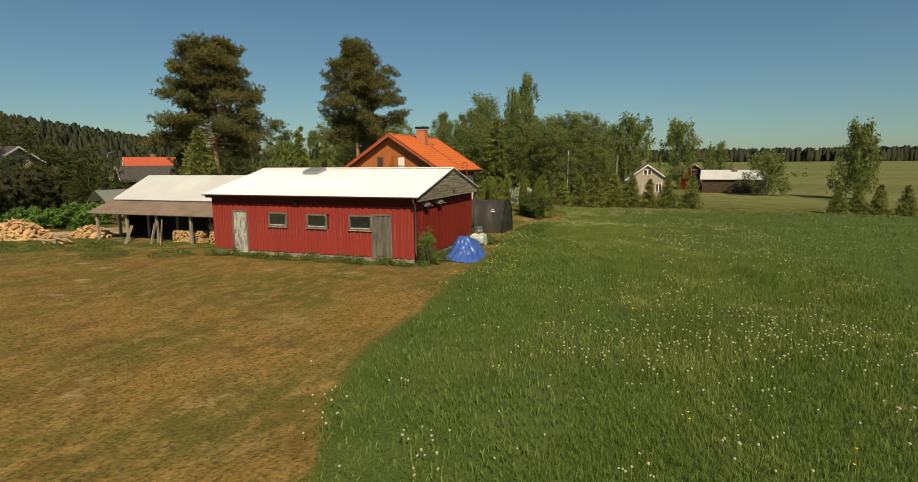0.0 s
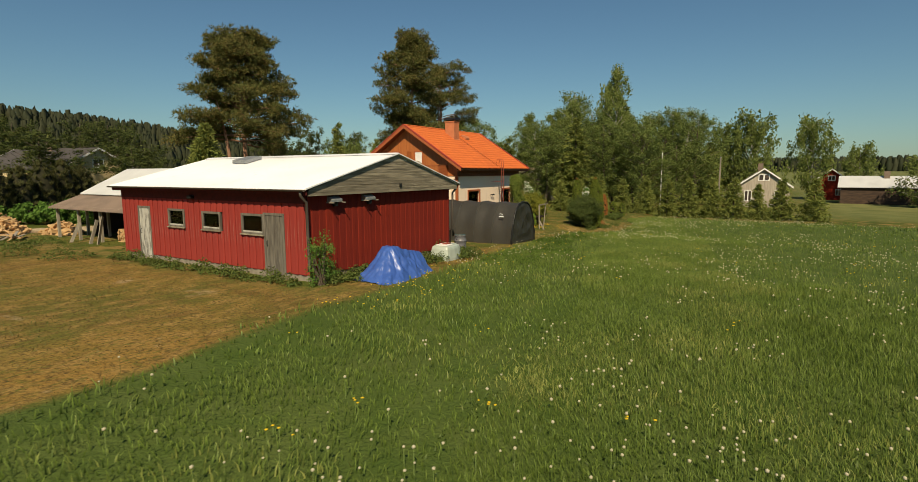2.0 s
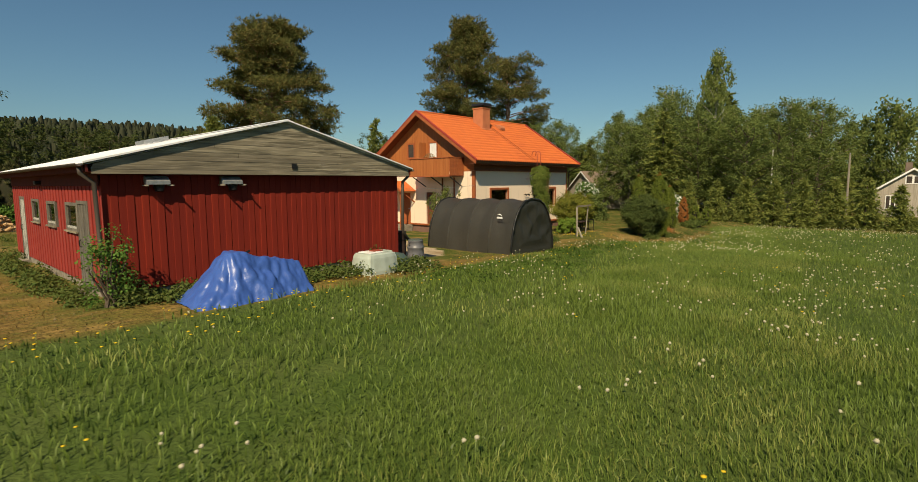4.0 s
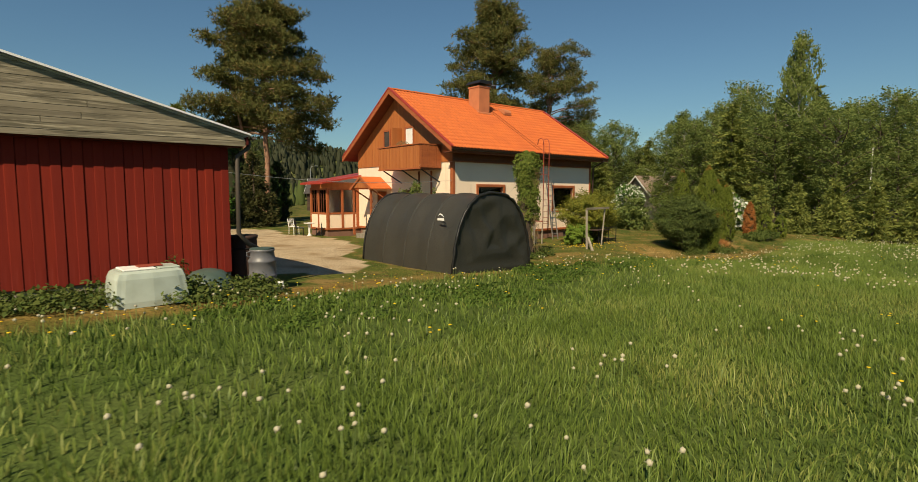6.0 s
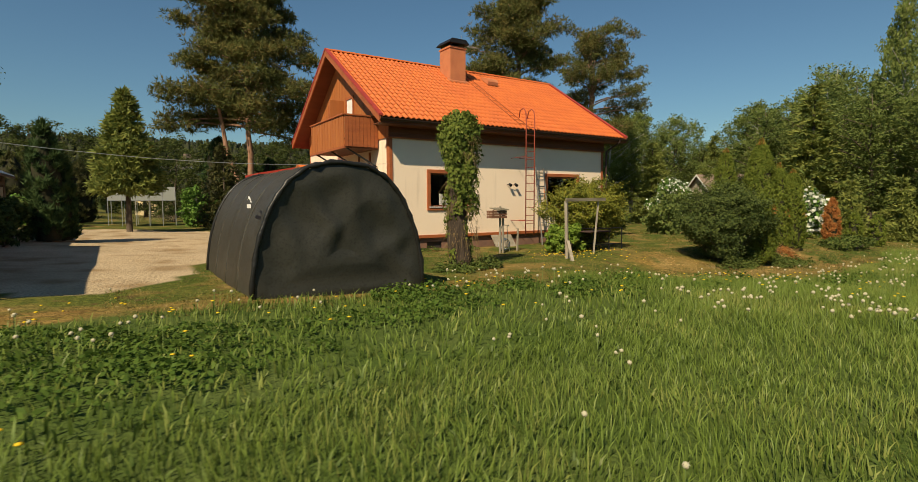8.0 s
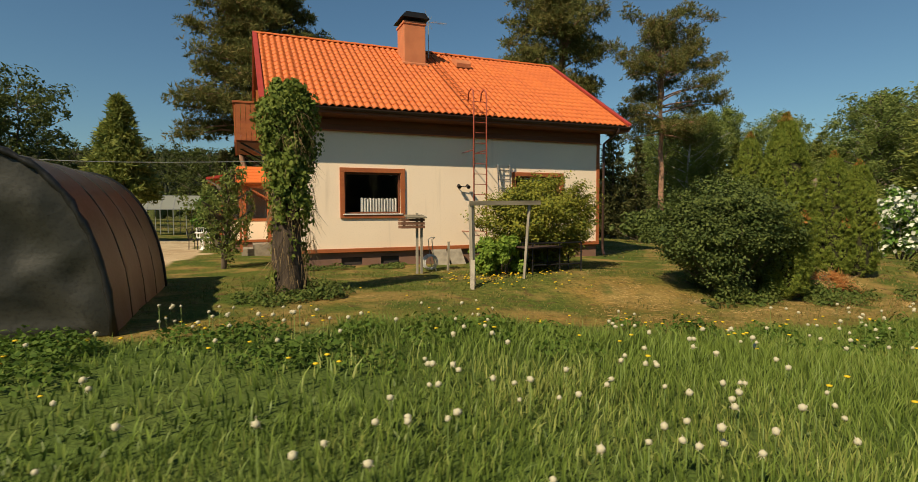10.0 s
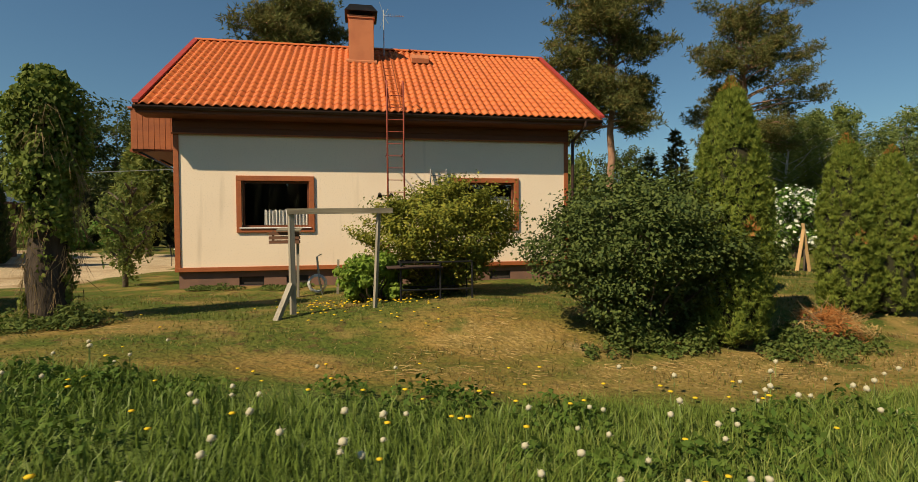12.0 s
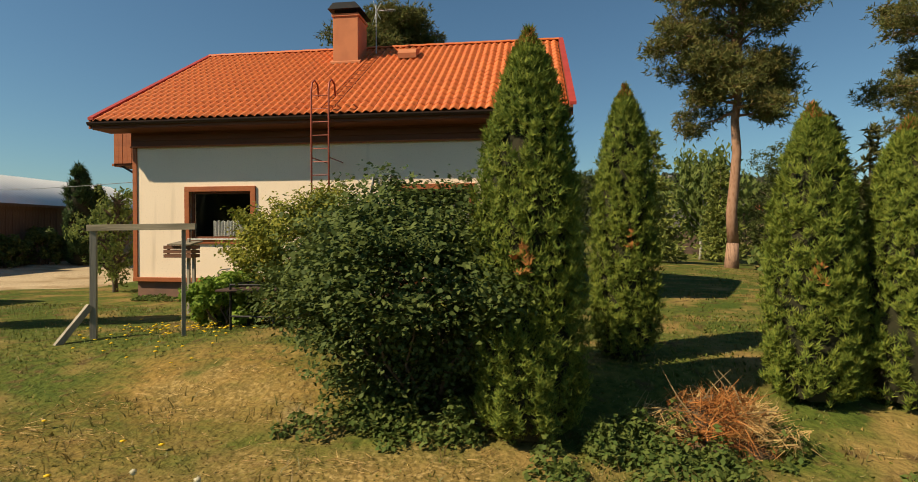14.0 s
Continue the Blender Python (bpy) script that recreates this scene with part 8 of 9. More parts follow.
# ---------------------------------------------------------------- neighbours
def cottage(name, at, rz, L, W, hw, hr, wall, roof, trim, label, windows=(), chimney=True):
    """Gabled house, ridge along local x, gable wall at local x = -L/2."""
    t = thing(name, at, label, "house", "", rz)
    part("wall", boxed(-L / 2, L / 2, -W / 2, W / 2, -0.8, hw), wall, t)
    for x in (-L / 2, L / 2 - 0.1):
        part("gable", prism([(-W / 2, hw), (W / 2, hw), (0, hw + hr)], "x", x, x + 0.1), wall, t)
    o = 0.4
    s = hr / (W / 2)
    for q in (-1, 1):
        pts = [(q * (W / 2 + o), hw - s * o), (0, hw + hr), (0, hw + hr + 0.12), (q * (W / 2 + o), hw - s * o + 0.12)]
        part("roof", prism(pts, "x", -L / 2 - o, L / 2 + o), roof, t)
        for x in (-L / 2 - o - 0.03, L / 2 + o):
            pts = [(q * (W / 2 + o), hw - s * o - 0.1), (0, hw + hr - 0.1), (0, hw + hr + 0.14), (q * (W / 2 + o), hw - s * o + 0.14)]
            part("bargeboard", prism(pts, "x", x, x + 0.03), trim, t)
    if chimney:
        part("chimney", boxed(-0.4, 0.4, 0.1, 0.8, hw + hr * 0.6, hw + hr + 0.9), M["roof_brown"], t)
    for face, u, z, w, h in windows:
        win = new("window")
        win.parent = t
        if face == "g":
            part("frame", boxed(-L / 2 - 0.05, -L / 2 - 0.002, u - w / 2, u + w / 2, z, z + h), trim, win)
            for k in (-1, 1):
                part("pane", boxed(-L / 2 - 0.07, -L / 2 - 0.052, u + k * w * 0.24 - w * 0.17, u + k * w * 0.24 + w * 0.17, z + 0.1, z + h - 0.1), M["dark_room"], win)
        else:
            part("frame", boxed(u - w / 2, u + w / 2, -W / 2 - 0.05, -W / 2 - 0.002, z, z + h), trim, win)
            for k in (-1, 1):
                part("pane", boxed(u + k * w * 0.24 - w * 0.17, u + k * w * 0.24 + w * 0.17, -W / 2 - 0.07, -W / 2 - 0.052, z + 0.1, z + h - 0.1), M["dark_room"], win)
    return t


M["wood_house"] = material("grey_weathered_house_board", (0.42, 0.37, 0.30), 0.9, noises=[((1, 14, 0.6), (0.28, 0.245, 0.2), 0.4, 0.7)])
M["yellow_wall"] = material("pale_yellow_wall", (0.62, 0.50, 0.28), 0.85, noises=[(1, (0.54, 0.43, 0.24), 0.4, 0.7)])
M["dark_log"] = material("dark_brown_log_wall", (0.085, 0.055, 0.038), 0.9, noises=[((1, 1, 6), (0.05, 0.034, 0.026), 0.4, 0.6)])
M["red_roof"] = material("orange_red_village_roof", (0.48, 0.10, 0.045), 0.8, noises=[(1.5, (0.4, 0.085, 0.04), 0.4, 0.7)])


def gnd(x, y):
    return (x, y, float(gz(x, y)))


cottage("grey_cottage", gnd(65, -17.2), 3, 9, 7.0, 3.3, 2.5, M["wood_house"], M["roof_dark"], M["white_paint"], "weathered grey board cottage with white bargeboards", [("g", 0, 4.0, 1.5, 1.0), ("g", -2.0, 0.9, 1.0, 1.7), ("g", 2.0, 0.9, 1.0, 1.7)])
cottage("red_cottage", gnd(94, -28.0), -4, 8, 5.5, 3.6, 2.2, M["barn_red"], M["roof_dark"], M["white_paint"], "small red cottage with white window frames", [("g", 0, 3.6, 1.2, 1.0), ("g", -1.2, 0.9, 1.0, 1.2)], False)
cottage("dark_outbuilding", gnd(80, -34.6), 84, 12, 6, 2.9, 1.6, M["dark_log"], M["roof_grey"], M["white_paint"], "long dark log outbuilding with pale grey roof", [("l", -1.0, 0.7, 2.0, 1.3), ("l", 2.2, 0.7, 2.0, 1.3)])
cottage("yellow_house", gnd(1.0, 64.6), 104, 15, 10, 4.8, 2.6, M["yellow_wall"], M["roof_dark"], M["white_paint"], "pale yellow neighbour house with dark roof and white bargeboards", [("g", 0, 4.9, 1.6, 1.1), ("g", 3, 1.2, 1.4, 1.4), ("g", -2.6, 1.2, 1.4, 1.4)], True)
cottage("village_house", gnd(51, 90), -40, 11, 9, 5.3, 2.5, M["yellow_wall"], M["red_roof"], M["white_paint"], "distant village house with orange-red roof", [], True)
cottage("village_house", gnd(29, 63), -32, 13, 9, 3.4, 2.3, M["dark_log"], M["roof_dark"], M["white_paint"], "dark-roofed village house among the trees", [], False)
cottage("village_house", gnd(56, 20.2), -28, 9, 8, 3.0, 2.8, M["wood_house"], M["roof_brown"], M["white_paint"], "neighbour house with brown roof beyond the hedge", [], False)


def pole(x, y, h, r, label, lamp=False, mat=None):
    t = thing("utility_pole" if not lamp else "street_lamp", gnd(x, y), label, "pole")
    bm = bmesh.new()
    tube(bm, [(0, 0, -0.3), (0, 0, h)], [r, r * 0.7], 8)
    part("pole", bm, mat or M["grey_wood_v"], t)
    if lamp:
        bm = bmesh.new()
        tube(bm, [(0, 0, h), (0.25, 0, h + 0.35), (0.9, 0, h + 0.45)], 0.05, 6)
        part("arm", bm, M["grey_steel"], t)
        part("lamp_head", boxed(0.8, 1.4, -0.12, 0.12, h + 0.40, h + 0.52, bevel=0.03), M["grey_steel"], t)
    else:
        part("insulator", boxed(-0.05, 0.35, -0.05, 0.05, h - 0.1, h + 0.08), M["grey_steel"], t)


pole(46.5, -12.65, 7.3, 0.13, "grey wooden utility pole behind the spruce row")
pole(52, -4.2, 8.1, 0.07, "thin pale flagpole beyond the spruce row", mat=M["white_paint"])
pole(26.1, 72, 7.6, 0.10, "grey street lamp on the village road", True, M["grey_steel"])
pole(26, 52, 9.0, 0.12, "tall pole beyond the gardens")


def greenhouse():
    t = thing("greenhouse", gnd(-6.1, 29.5), "small glass greenhouse with pale frame behind the yard", "greenhouse", rz=-4)
    L, W, h, r = 4.2, 2.6, 1.85, 2.85
    bm = bmesh.new()
    for k in range(6):
        x = -L / 2 + k * L / 5
        for q in (-1, 1):
            beam(bm, (x, q * W / 2, -0.1), (x, q * W / 2, h), 0.05, 0.05)
            beam(bm, (x, q * W / 2, h), (x, 0, r), 0.05, 0.05)
    for q in (-1, 1):
        beam(bm, (-L / 2, q * W / 2, h), (L / 2, q * W / 2, h), 0.05, 0.05)
    beam(bm, (-L / 2, 0, r), (L / 2, 0, r), 0.06, 0.06)
    part("frame", bm, M["grey_steel"], t)
    for k in range(5):
        x = -L / 2 + k * L / 5 + 0.03
        for q in (-1, 1):
            bm = bmesh.new()
            prism([(q * (W / 2 - 0.01), h), (0, r - 0.01), (0, r + 0.01), (q * (W / 2 - 0.01), h + 0.015)], "x", x, x + L / 5 - 0.06, bm)
            part("pane", bm, M["greenhouse_glass"], t)
            part("pane", boxed(x, x + L / 5 - 0.06, q * W / 2 - 0.008, q * W / 2 + 0.008, 0.05, h - 0.03), M["glass"], t)


M["greenhouse_glass"] = material("milky_greenhouse_sheet", (0.46, 0.48, 0.44), 0.3, subsurf=0.6)
greenhouse()


def cable():
    t = thing("overhead_cable", (0, 0, 0), "thin grey cable from the house to the barn", "cable")
    bm = bmesh.new()
    a, b = Vector((-0.04, 0.02, 3.0)), Vector((-11.36, 0.4, 3.3))
    tube(bm, [a.lerp(b, k / 12) - Vector((0, 0, 0.28 * math.sin(math.pi * k / 12))) for k in range(13)], 0.008, 5)
    part("wire", bm, M["grey_steel"], t)


cable()


# ---------------------------------------------------------------- far woods
def far_trees(name, pts, hmin, hmax, label, mat="far_wood"):
    """Cheap uneven crowns, joined: narrow foot, ragged middle, blunt top."""
    pts = np.asarray(pts)
    n = len(pts)
    h = rng.uniform(hmin, hmax, n)
    V, F = [], []
    K = 4
    blunt = rng.uniform(0.05, 0.14, n)
    wide = rng.uniform(0.7, 1.3, n)
    base = gz(pts[:, 0], pts[:, 1])
    turn = rng.uniform(0, 6.28, (n, 1))
    ang = np.linspace(0, 2 * math.pi, K, endpoint=False)[None] + turn
    for lz, lr in ((0.0, 0.19), (0.52, 0.23), (1.0, None)):
        w = blunt if lr is None else lr
        jit = rng.uniform(0.4, 1.45, (n, K))
        r = (w * h * wide)[:, None] * jit
        V.append(np.stack([pts[:, :1] + np.cos(ang) * r, pts[:, 1:2] + np.sin(ang) * r, (base + lz * h)[:, None] + rng.uniform(-0.12, 0.12, (n, K)) * h[:, None]], axis=-1))
    V = np.stack(V, axis=1)
    idx = np.arange(n * 3 * K).reshape(n, 3, K)
    for l in range(2):
        a, b = idx[:, l], idx[:, l + 1]
        F.append(np.stack([a, np.roll(a, -1, 1), np.roll(b, -1, 1), b], axis=-1).reshape(-1, 4))
    ob = link(name, mesh_from(name, V.reshape(-1, 3), np.vstack(F)), M[mat])
    return tagged(ob, label, "woods", kind="stuff")


def scatter(n, test, x0, x1, y0, y1):
    out = []
    while len(out) < n:
        x, y = rng.uniform(x0, x1), rng.uniform(y0, y1)
        if test(x, y):
            out.append((x, y))
    return out


far_trees("wooded_hill", scatter(6500, lambda x, y: 195 < 0.2 * x + 0.98 * y < 460, -200, 430, 130, 520), 5, 9.5, "dark conifer woods on the low ridge behind the village")
far_trees("village_trees", scatter(420, lambda x, y: 0.2 * x + 0.98 * y > 108 and (x < 20 or y > 125), -160, 190, 85, 230), 3.5, 7.5, "mixed trees between the village houses", "village_wood")
far_trees("distant_woods", scatter(3400, lambda x, y: True, 900, 950, -900, 420), 12, 21, "dark line of woods on the horizon beyond the fields")
far_trees("field_woods", scatter(450, lambda x, y: True, -170, 80, -170, -112), 11, 16, "woods on the far side of the meadow")
far_trees("distant_woods", scatter(420, lambda x, y: True, 330, 460, 20, 330), 8, 14, "woods beyond the farm")


# ---------------------------------------------------------------- grass and flowers
PATH_LINE = [(-48, -15), (-42.5, -16.5), (-35, -19.3), (-28, -20.8), (-17.5, -19.3), (-9.5, -16.7), (0, -15), (6, -13.9), (11, -11.8), (14, -10.5)]


def line_dist(x, y):
    d = np.full(np.shape(x), 1e9)
    for (x0, y0), (x1, y1) in zip(PATH_LINE, PATH_LINE[1:]):
        dx, dy = x1 - x0, y1 - y0
        t = np.clip(((x - x0) * dx + (y - y0) * dy) / (dx * dx + dy * dy), 0, 1)
        d = np.minimum(d, np.hypot(x - x0 - t * dx, y - y0 - t * dy))
    return d


def value_noise(x, y, s, seed):
    r = np.random.default_rng(seed)
    g = r.random((256, 256))
    u, v = x / s, y / s
    i, j = np.floor(u).astype(int), np.floor(v).astype(int)
    a, b = u - i, v - j
    a, b = a * a * (3 - 2 * a), b * b * (3 - 2 * b)
    i, j = i % 255, j % 255
    return (g[i, j] * (1 - a) + g[i + 1, j] * a) * (1 - b) + (g[i, j + 1] * (1 - a) + g[i + 1, j + 1] * a) * b


def blades(x, y, height, width, lean, lean_dir):
    """Bent blades: five points, three triangles."""
    n = len(x)
    z = gz(x, y) - 0.01
    a = rng.uniform(0, math.pi, n)
    sx, sy = np.cos(a) * width / 2, np.sin(a) * width / 2
    lx, ly = np.cos(lean_dir) * lean * height, np.sin(lean_dir) * lean * height
    p = lambda k, w: (x + lx * k * k + sx * w, y + ly * k * k + sy * w, z + height * k * (1 - 0.18 * lean * k))
    V = np.stack([np.stack(p(0, 1), 1), np.stack(p(0, -1), 1), np.stack(p(0.55, 0.8), 1), np.stack(p(0.55, -0.8), 1), np.stack(p(1.0, 0.0), 1)], axis=1).reshape(-1, 3)
    o = (np.arange(n) * 5)[:, None]
    F = np.concatenate([o + np.array([0, 1, 3]), o + np.array([0, 3, 2]), o + np.array([2, 3, 4])], axis=0)
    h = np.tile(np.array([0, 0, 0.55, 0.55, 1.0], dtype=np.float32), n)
    return V, F, h


def field_points(n, x0, x1, y0, y1, near, far, test):
    x, y = rng.uniform(x0, x1, n), rng.uniform(y0, y1, n)
    d = line_dist(x, y)
    k = (d >= near) & (d < far) & test(x, y)
    # thinner growth on the far side of the trodden line
    line = np.interp(x, [p[0] for p in PATH_LINE], [p[1] for p in PATH_LINE])
    k &= (y > line - np.where(x > -12, 1.6, 6.0)) | (rng.random(n) < 0.3)
    return x[k], y[k]


def in_meadow(x, y):
    wob = 0.5 * (value_noise(x, y, 1.3, 3) - 0.5) + 0.9 * (value_noise(x, y, 4.0, 4) - 0.5)
    return (y < edge_y(x) + wob) & (x < 33.5) & (y > -52)


def meadow():
    Vs, Fs, Hs, o = [], [], [], 0
    for near, far, dens, w, hh in ((0, 4.0, 560, 0.0098, 0.165), (4.0, 9, 120, 0.018, 0.18), (9, 18, 27, 0.032, 0.19), (18, 36, 8, 0.068, 0.20), (36, 80, 3, 0.12, 0.20)):
        area = (-52, 34, -52, -5)
        x, y = field_points(int(dens * (area[1] - area[0]) * (area[3] - area[2])), *area, near, far, in_meadow)
        n = len(x)
        patch = value_noise(x, y, 2.6, 8) * 0.6 + value_noise(x, y, 0.7, 9) * 0.4
        h = hh * (0.55 + 0.7 * patch) * rng.uniform(0.6, 1.25, n) * (1 + 0.3 * smooth01((x + 2) / 6))
        ld = 1.2 + 5.0 * (value_noise(x, y, 1.1, 12) - 0.5) + rng.normal(size=n) * 1.5
        v, f, hv = blades(x, y, h, w * rng.uniform(0.7, 1.4, n), rng.uniform(0.05, 0.65, n), ld)
        Vs.append(v), Fs.append(f + o), Hs.append(hv)
        o += len(v)
    # low broad leaves under the blades, kept in the darker, shade-painted part of the ramp
    x, y = field_points(int(100 * 86 * 47), -52, 34, -52, -5, 0, 4.5, in_meadow)
    keep = (value_noise(x, y, 0.8, 21) * 0.6 + value_noise(x, y, 3.0, 22) * 0.4) > 0.36
    x, y = x[keep], y[keep]
    n = len(x)
    v, f, hv = blades(x, y, rng.uniform(0.05, 0.11, n), rng.uniform(0.016, 0.030, n), rng.uniform(0.6, 1.3, n), rng.uniform(0, 6.28, n))
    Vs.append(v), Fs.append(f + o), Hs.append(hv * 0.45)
    o += len(v)
    # lusher growth along the garden
    n = 26000
    x = rng.uniform(0, 18, n)
    y = edge_y(x) - rng.uniform(-0.25, 1.0, n) ** 2 * np.sign(rng.uniform(-0.1, 1, n)) * 3.2
    k = in_meadow(x, y)
    x, y = x[k], y[k]
    v, f, hv = blades(x, y, rng.uniform(0.12, 0.30, len(x)), rng.uniform(0.006, 0.011, len(x)), rng.uniform(0.1, 0.8, len(x)), rng.uniform(0, 6.28, len(x)))
    Vs.append(v), Fs.append(f + o), Hs.append(hv)
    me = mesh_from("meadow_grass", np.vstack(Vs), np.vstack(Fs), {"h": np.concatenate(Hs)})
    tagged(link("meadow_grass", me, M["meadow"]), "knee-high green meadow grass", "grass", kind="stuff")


def short_grass(name, mat, dens, hgt, width, x0, x1, y0, y1, test, label):
    n = int(dens * (x1 - x0) * (y1 - y0))
    x, y = rng.uniform(x0, x1, n), rng.uniform(y0, y1, n)
    k = test(x, y)
    x, y = x[k], y[k]
    n = len(x)
    h = hgt * (0.4 + 1.0 * value_noise(x, y, 0.9, 5)) * rng.uniform(0.6, 1.3, n)
    v, f, hv = blades(x, y, h, width * rng.uniform(0.7, 1.4, n), rng.uniform(0.3, 1.1, n), rng.uniform(0, 6.28, n))
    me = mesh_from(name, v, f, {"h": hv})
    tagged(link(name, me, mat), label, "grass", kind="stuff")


def on_lawn(x, y):
    bare = np.exp(-((x - 6.4) / 1.7) ** 2 - ((y + 6.4) / 1.3) ** 2) + np.exp(-((x - 0.8) / 1.5) ** 2 - ((y + 5.6) / 0.7) ** 2)
    return (y > edge_y(x) - 0.4) & (y < 0.0) & ~inside(YARD, x, y) & (rng.random(np.shape(x)) > bare * 1.1) & ~((x > -5.9) & (x < -2.8) & (y > -7.1) & (y < -1.8))


def strewn_straw():
    """Wisps of cut straw and raked stalks lying flat on the bare ground before the shrubs."""
    r = random.Random(17)
    chunk = []
    for k in range(80):
        x, y = r.uniform(4.6, 13.2), r.uniform(-8.6, -6.9)
        if r.random() < 0.35:
            x, y = r.gauss(6.7, 1.0), r.gauss(-6.5, 0.5)
        a = r.uniform(0, 6.28)
        m = r.randint(5, 22)
        P = np.array((x, y, 0)) + rng.normal(size=(m, 3)) * np.array((0.16, 0.10, 0))
        P[:, 2] = gz(P[:, 0], P[:, 1]) + rng.uniform(0.012, 0.035, m)
        d = np.array((math.cos(a), math.sin(a), 0.04)) + rng.normal(size=(m, 3)) * np.array((0.5, 0.5, 0.05))
        chunk.append(blade_fan(P, unit(d), r.uniform(0.08, 0.18), 2, 0.018, 0.06))
    v, f = join(chunk)
    tagged(link("strewn_straw", mesh_from("strewn_straw", v, f), M["straw"]), "pale cut straw strewn over bare ground", "straw", kind="stuff")


meadow()
strewn_straw()
short_grass("lawn_grass", M["lawn_grass"], 250, 0.05, 0.011, -8, 16, -11, -1.5, on_lawn, "short mown lawn before the house")
short_grass("lawn_grass", M["lawn_grass"], 30, 0.07, 0.03, 10.5, 34, -8, 20, lambda x, y: (y > edge_y(x)), "short mown lawn behind the house")
short_grass("dry_tufts", M["dry_grass"], 90, 0.16, 0.010, 5, 15, -8.7, -6.6, lambda x, y: value_noise(x, y, 0.5, 77) > 0.5, "dry straw tufts along the shrub border")
short_grass("cut_grass", M["dry_grass"], 62, 0.055, 0.018, -44, -20.6, -15, 10, lambda x, y: (y > edge_y(x) - 0.3), "short dry cut grass before the barn")
short_grass("cut_grass", M["lawn_grass"], 60, 0.08, 0.022, -27, -18.9, 9, 26, lambda x, y: x < -18.9, "ragged green grass round the firewood")


def heads(name, x, y, z, r, sub, mat, label, flat=1.0, stems=True, fuzz=0):
    """Many round flower heads on stems, joined."""
    bm = bmesh.new()
    bmesh.ops.create_icosphere(bm, subdivisions=sub, radius=1.0)
    tv = np.array([v.co[:] for v in bm.verts])
    tf = np.array([[v.index for v in f.verts] for f in bm.faces])
    bm.free()
    n = len(x)
    C = np.stack([x, y, z], axis=1)
    V = (C[:, None, :] + tv[None] * (r[:, None, None] * np.array((1, 1, flat)))).reshape(-1, 3)
    F = (tf[None] + (np.arange(n) * len(tv))[:, None, None]).reshape(-1, 3)
    me = mesh_from(name, V, F, smooth=True)
    if fuzz:
        V = (C[:, None, :] + tv[None] * (r[:, None, None] * rng.uniform(0.66, 0.94, (n, len(tv), 1)))).reshape(-1, 3)
        v, f = join([(V, F), blade_fan(C, np.zeros((n, 3)), r * 1.12, fuzz, 0.09, 1.0)])
        me = mesh_from(name, v, f)
    tagged(link(name, me, mat), label, "flowers", kind="stuff")
    if stems:
        g = gz(x, y)
        a = rng.uniform(0, math.pi, n)
        w = 0.004
        S = np.stack([np.stack([x - np.cos(a) * w, y - np.sin(a) * w, g], 1), np.stack([x + np.cos(a) * w, y + np.sin(a) * w, g], 1), np.stack([x + np.cos(a) * w, y + np.sin(a) * w, z], 1), np.stack([x - np.cos(a) * w, y - np.sin(a) * w, z], 1)], axis=1).reshape(-1, 3)
        tagged(link(name + "_stems", mesh_from(name + "_stems", S, np.arange(n * 4).reshape(-1, 4)), M["stem"]), "thin pale flower stems", "flowers", kind="stuff")


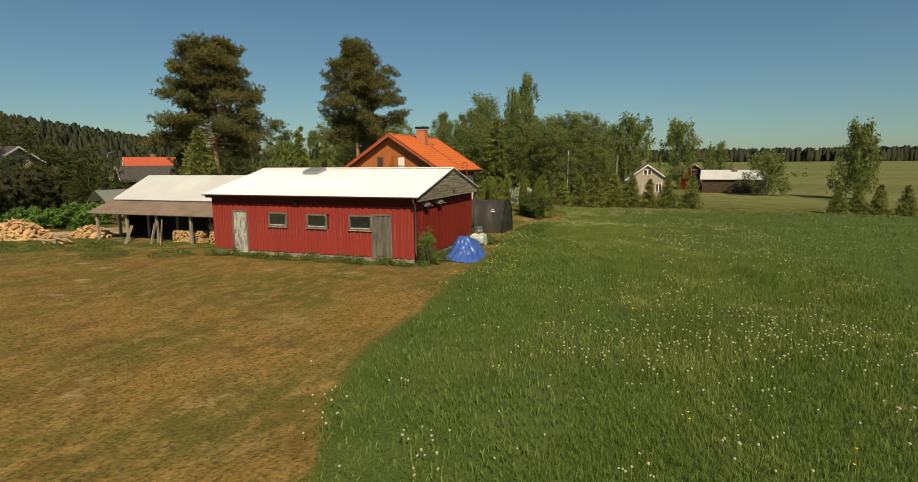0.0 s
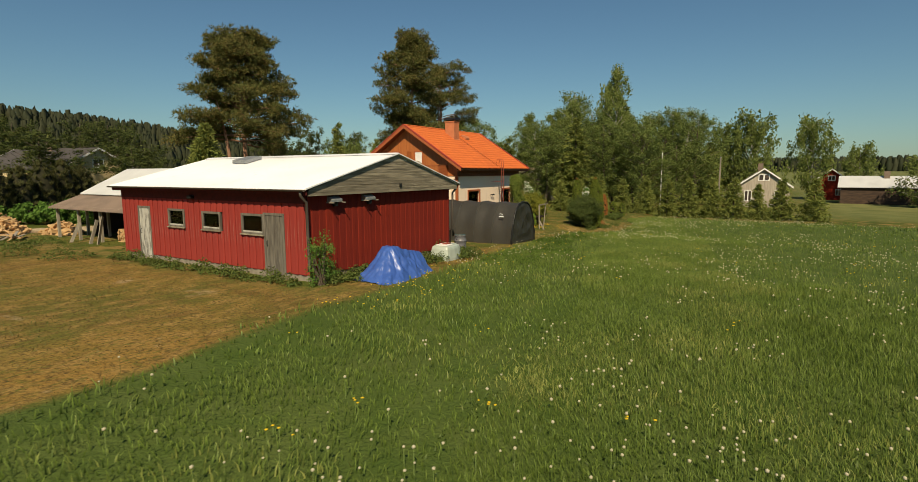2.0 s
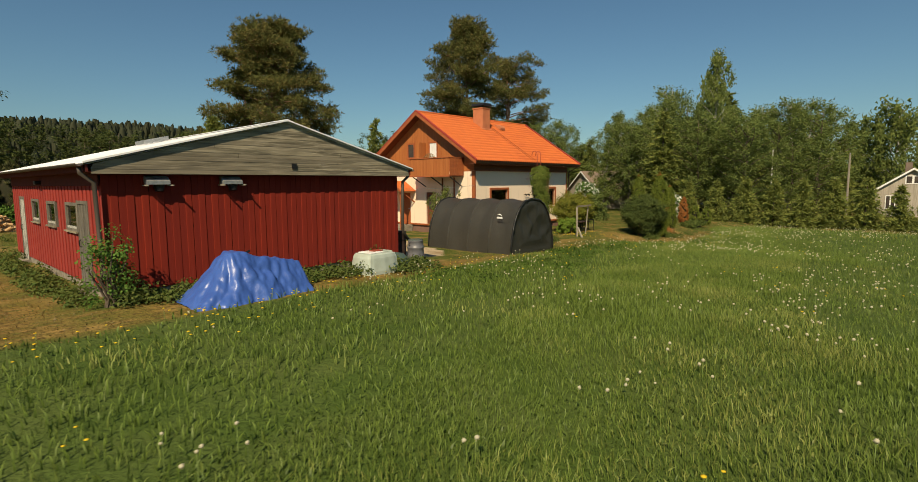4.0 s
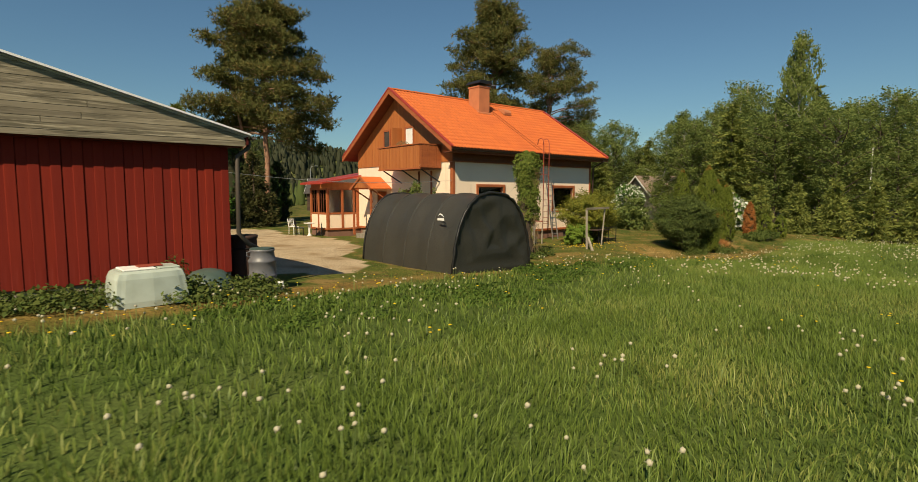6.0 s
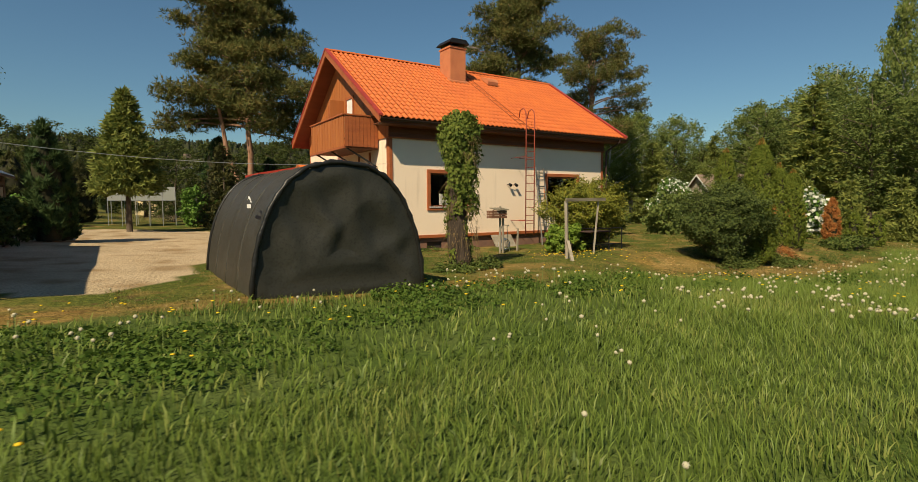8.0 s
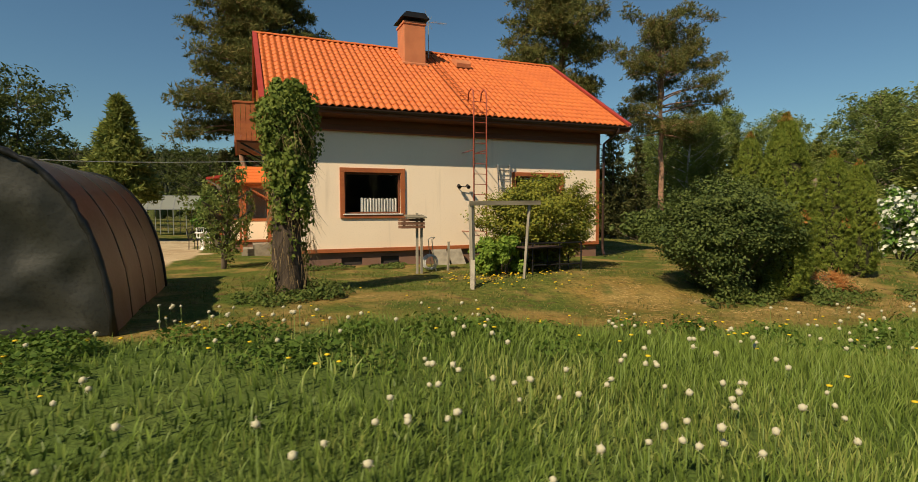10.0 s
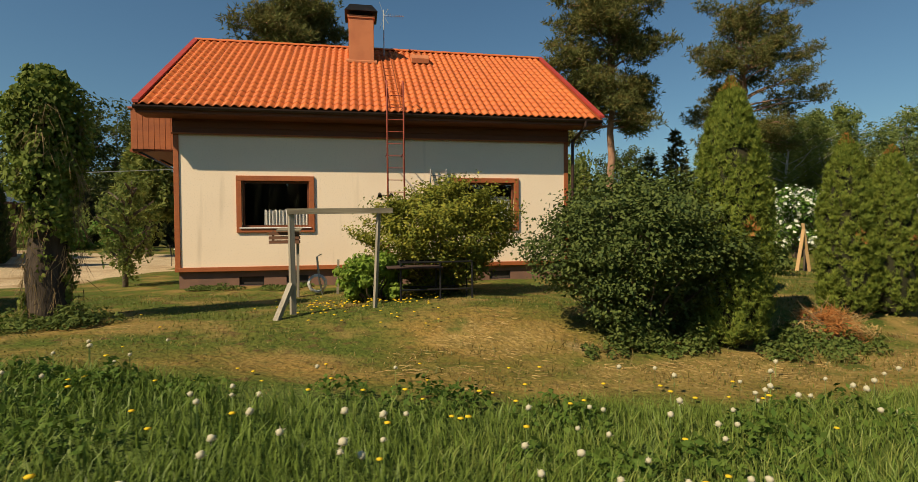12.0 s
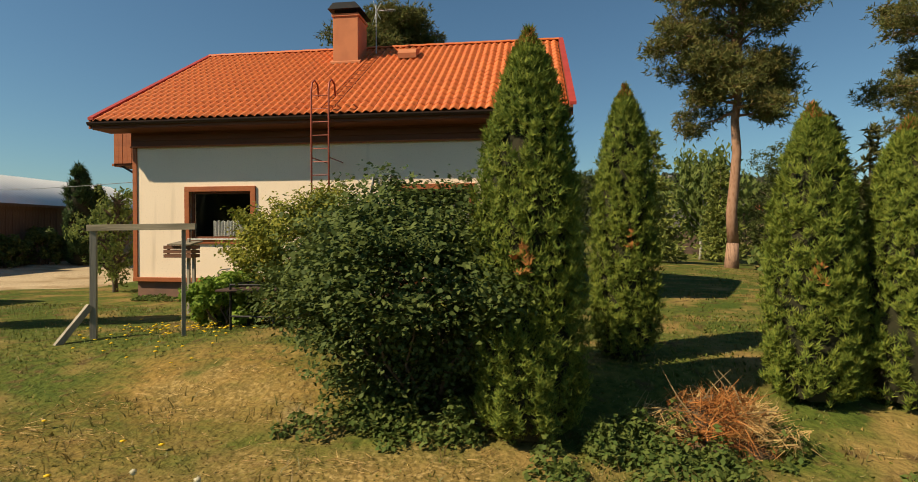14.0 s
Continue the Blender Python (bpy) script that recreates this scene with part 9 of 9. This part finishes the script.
def flowers():
    def pick(n, x0, x1, y0, y1, dens, seed, near=0, far=99):
        x, y = rng.uniform(x0, x1, n), rng.uniform(y0, y1, n)
        c = value_noise(x, y, 1.1, seed) * 0.6 + value_noise(x, y, 4.5, seed + 1) * 0.4
        d = line_dist(x, y)
        k = (rng.random(n) < np.clip((c - 0.43) * 4, 0.05, 1) * dens) & (y < edge_y(x) + 0.9) & (d >= near) & (d < far) & (x < 33)
        k &= (x > -16) | (rng.random(n) < 0.5)
        return x[k], y[k]
    def clumps(x, y, most, spread):
        k = rng.integers(1, most + 1, len(x))
        return np.repeat(x, k) + rng.normal(size=k.sum()) * spread, np.repeat(y, k) + rng.normal(size=k.sum()) * spread
    x, y = clumps(*pick(5200, -46, 18, -25, -6, 0.5, 31, 0, 9), 4, 0.24)
    xn = 16 - 15 * rng.random(34) ** 1.5
    xn, yn = clumps(xn, edge_y(xn) - rng.uniform(-0.4, 2.6, 34), 4, 0.3)
    x, y = np.concatenate([x, xn]), np.concatenate([y, yn])
    heads("dandelion_clocks", x, y, gz(x, y) + rng.uniform(0.17, 0.38, len(x)), rng.uniform(0.021, 0.034, len(x)) * (1 + 0.2 * smooth01((x + 6) / 8)), 1, M["clock"], "white dandelion seed heads over the meadow grass", fuzz=14)
    x, y = pick(12000, -46, 34, -46, -5, 0.4, 35, 9, 80)
    x2 = np.concatenate([rng.normal(-29.6, 1.6, 70), rng.normal(-29.0, 1.4, 100), rng.normal(-27.4, 1.6, 190)])
    y2 = np.concatenate([rng.normal(-15.8, 1.1, 70), rng.normal(-17.9, 1.1, 100), rng.normal(-20.6, 1.4, 190)])
    x3, y3 = rng.uniform(18, 33, 420), rng.uniform(-24, -9, 420)
    x, y = np.concatenate([x, x2, x3]), np.concatenate([y, y2, y3])
    heads("dandelion_clocks", x, y, gz(x, y) + rng.uniform(0.2, 0.38, len(x)), rng.uniform(0.016, 0.027, len(x)), 1, M["clock"], "white dandelion seed heads across the far meadow")
    x, y = clumps(*pick(1500, -40, 18, -30, -6, 0.3, 47), 4, 0.12)
    x4, y4 = rng.uniform(-20, 10, 170), None
    y4 = edge_y(x4) + rng.normal(-0.3, 1.1, 170)
    x5, y5 = rng.normal(4.6, 0.8, 150), rng.normal(-4.2, 0.7, 150)
    x6, y6 = rng.uniform(-23, -17, 60), rng.uniform(-11.5, -9.2, 60)
    xs, ys = np.concatenate([x, x4, x5, x6]), np.concatenate([y, y4, y5, y6])
    low = np.where(ys > edge_y(xs), 0.06, 0.2)
    heads("dandelion_flowers", xs, ys, gz(xs, ys) + low * rng.uniform(0.7, 1.5, len(xs)), rng.uniform(0.022, 0.032, len(xs)), 1, M["yellow"], "yellow dandelion flowers in the grass", 0.35)


flowers()
house_tiles(the_house)
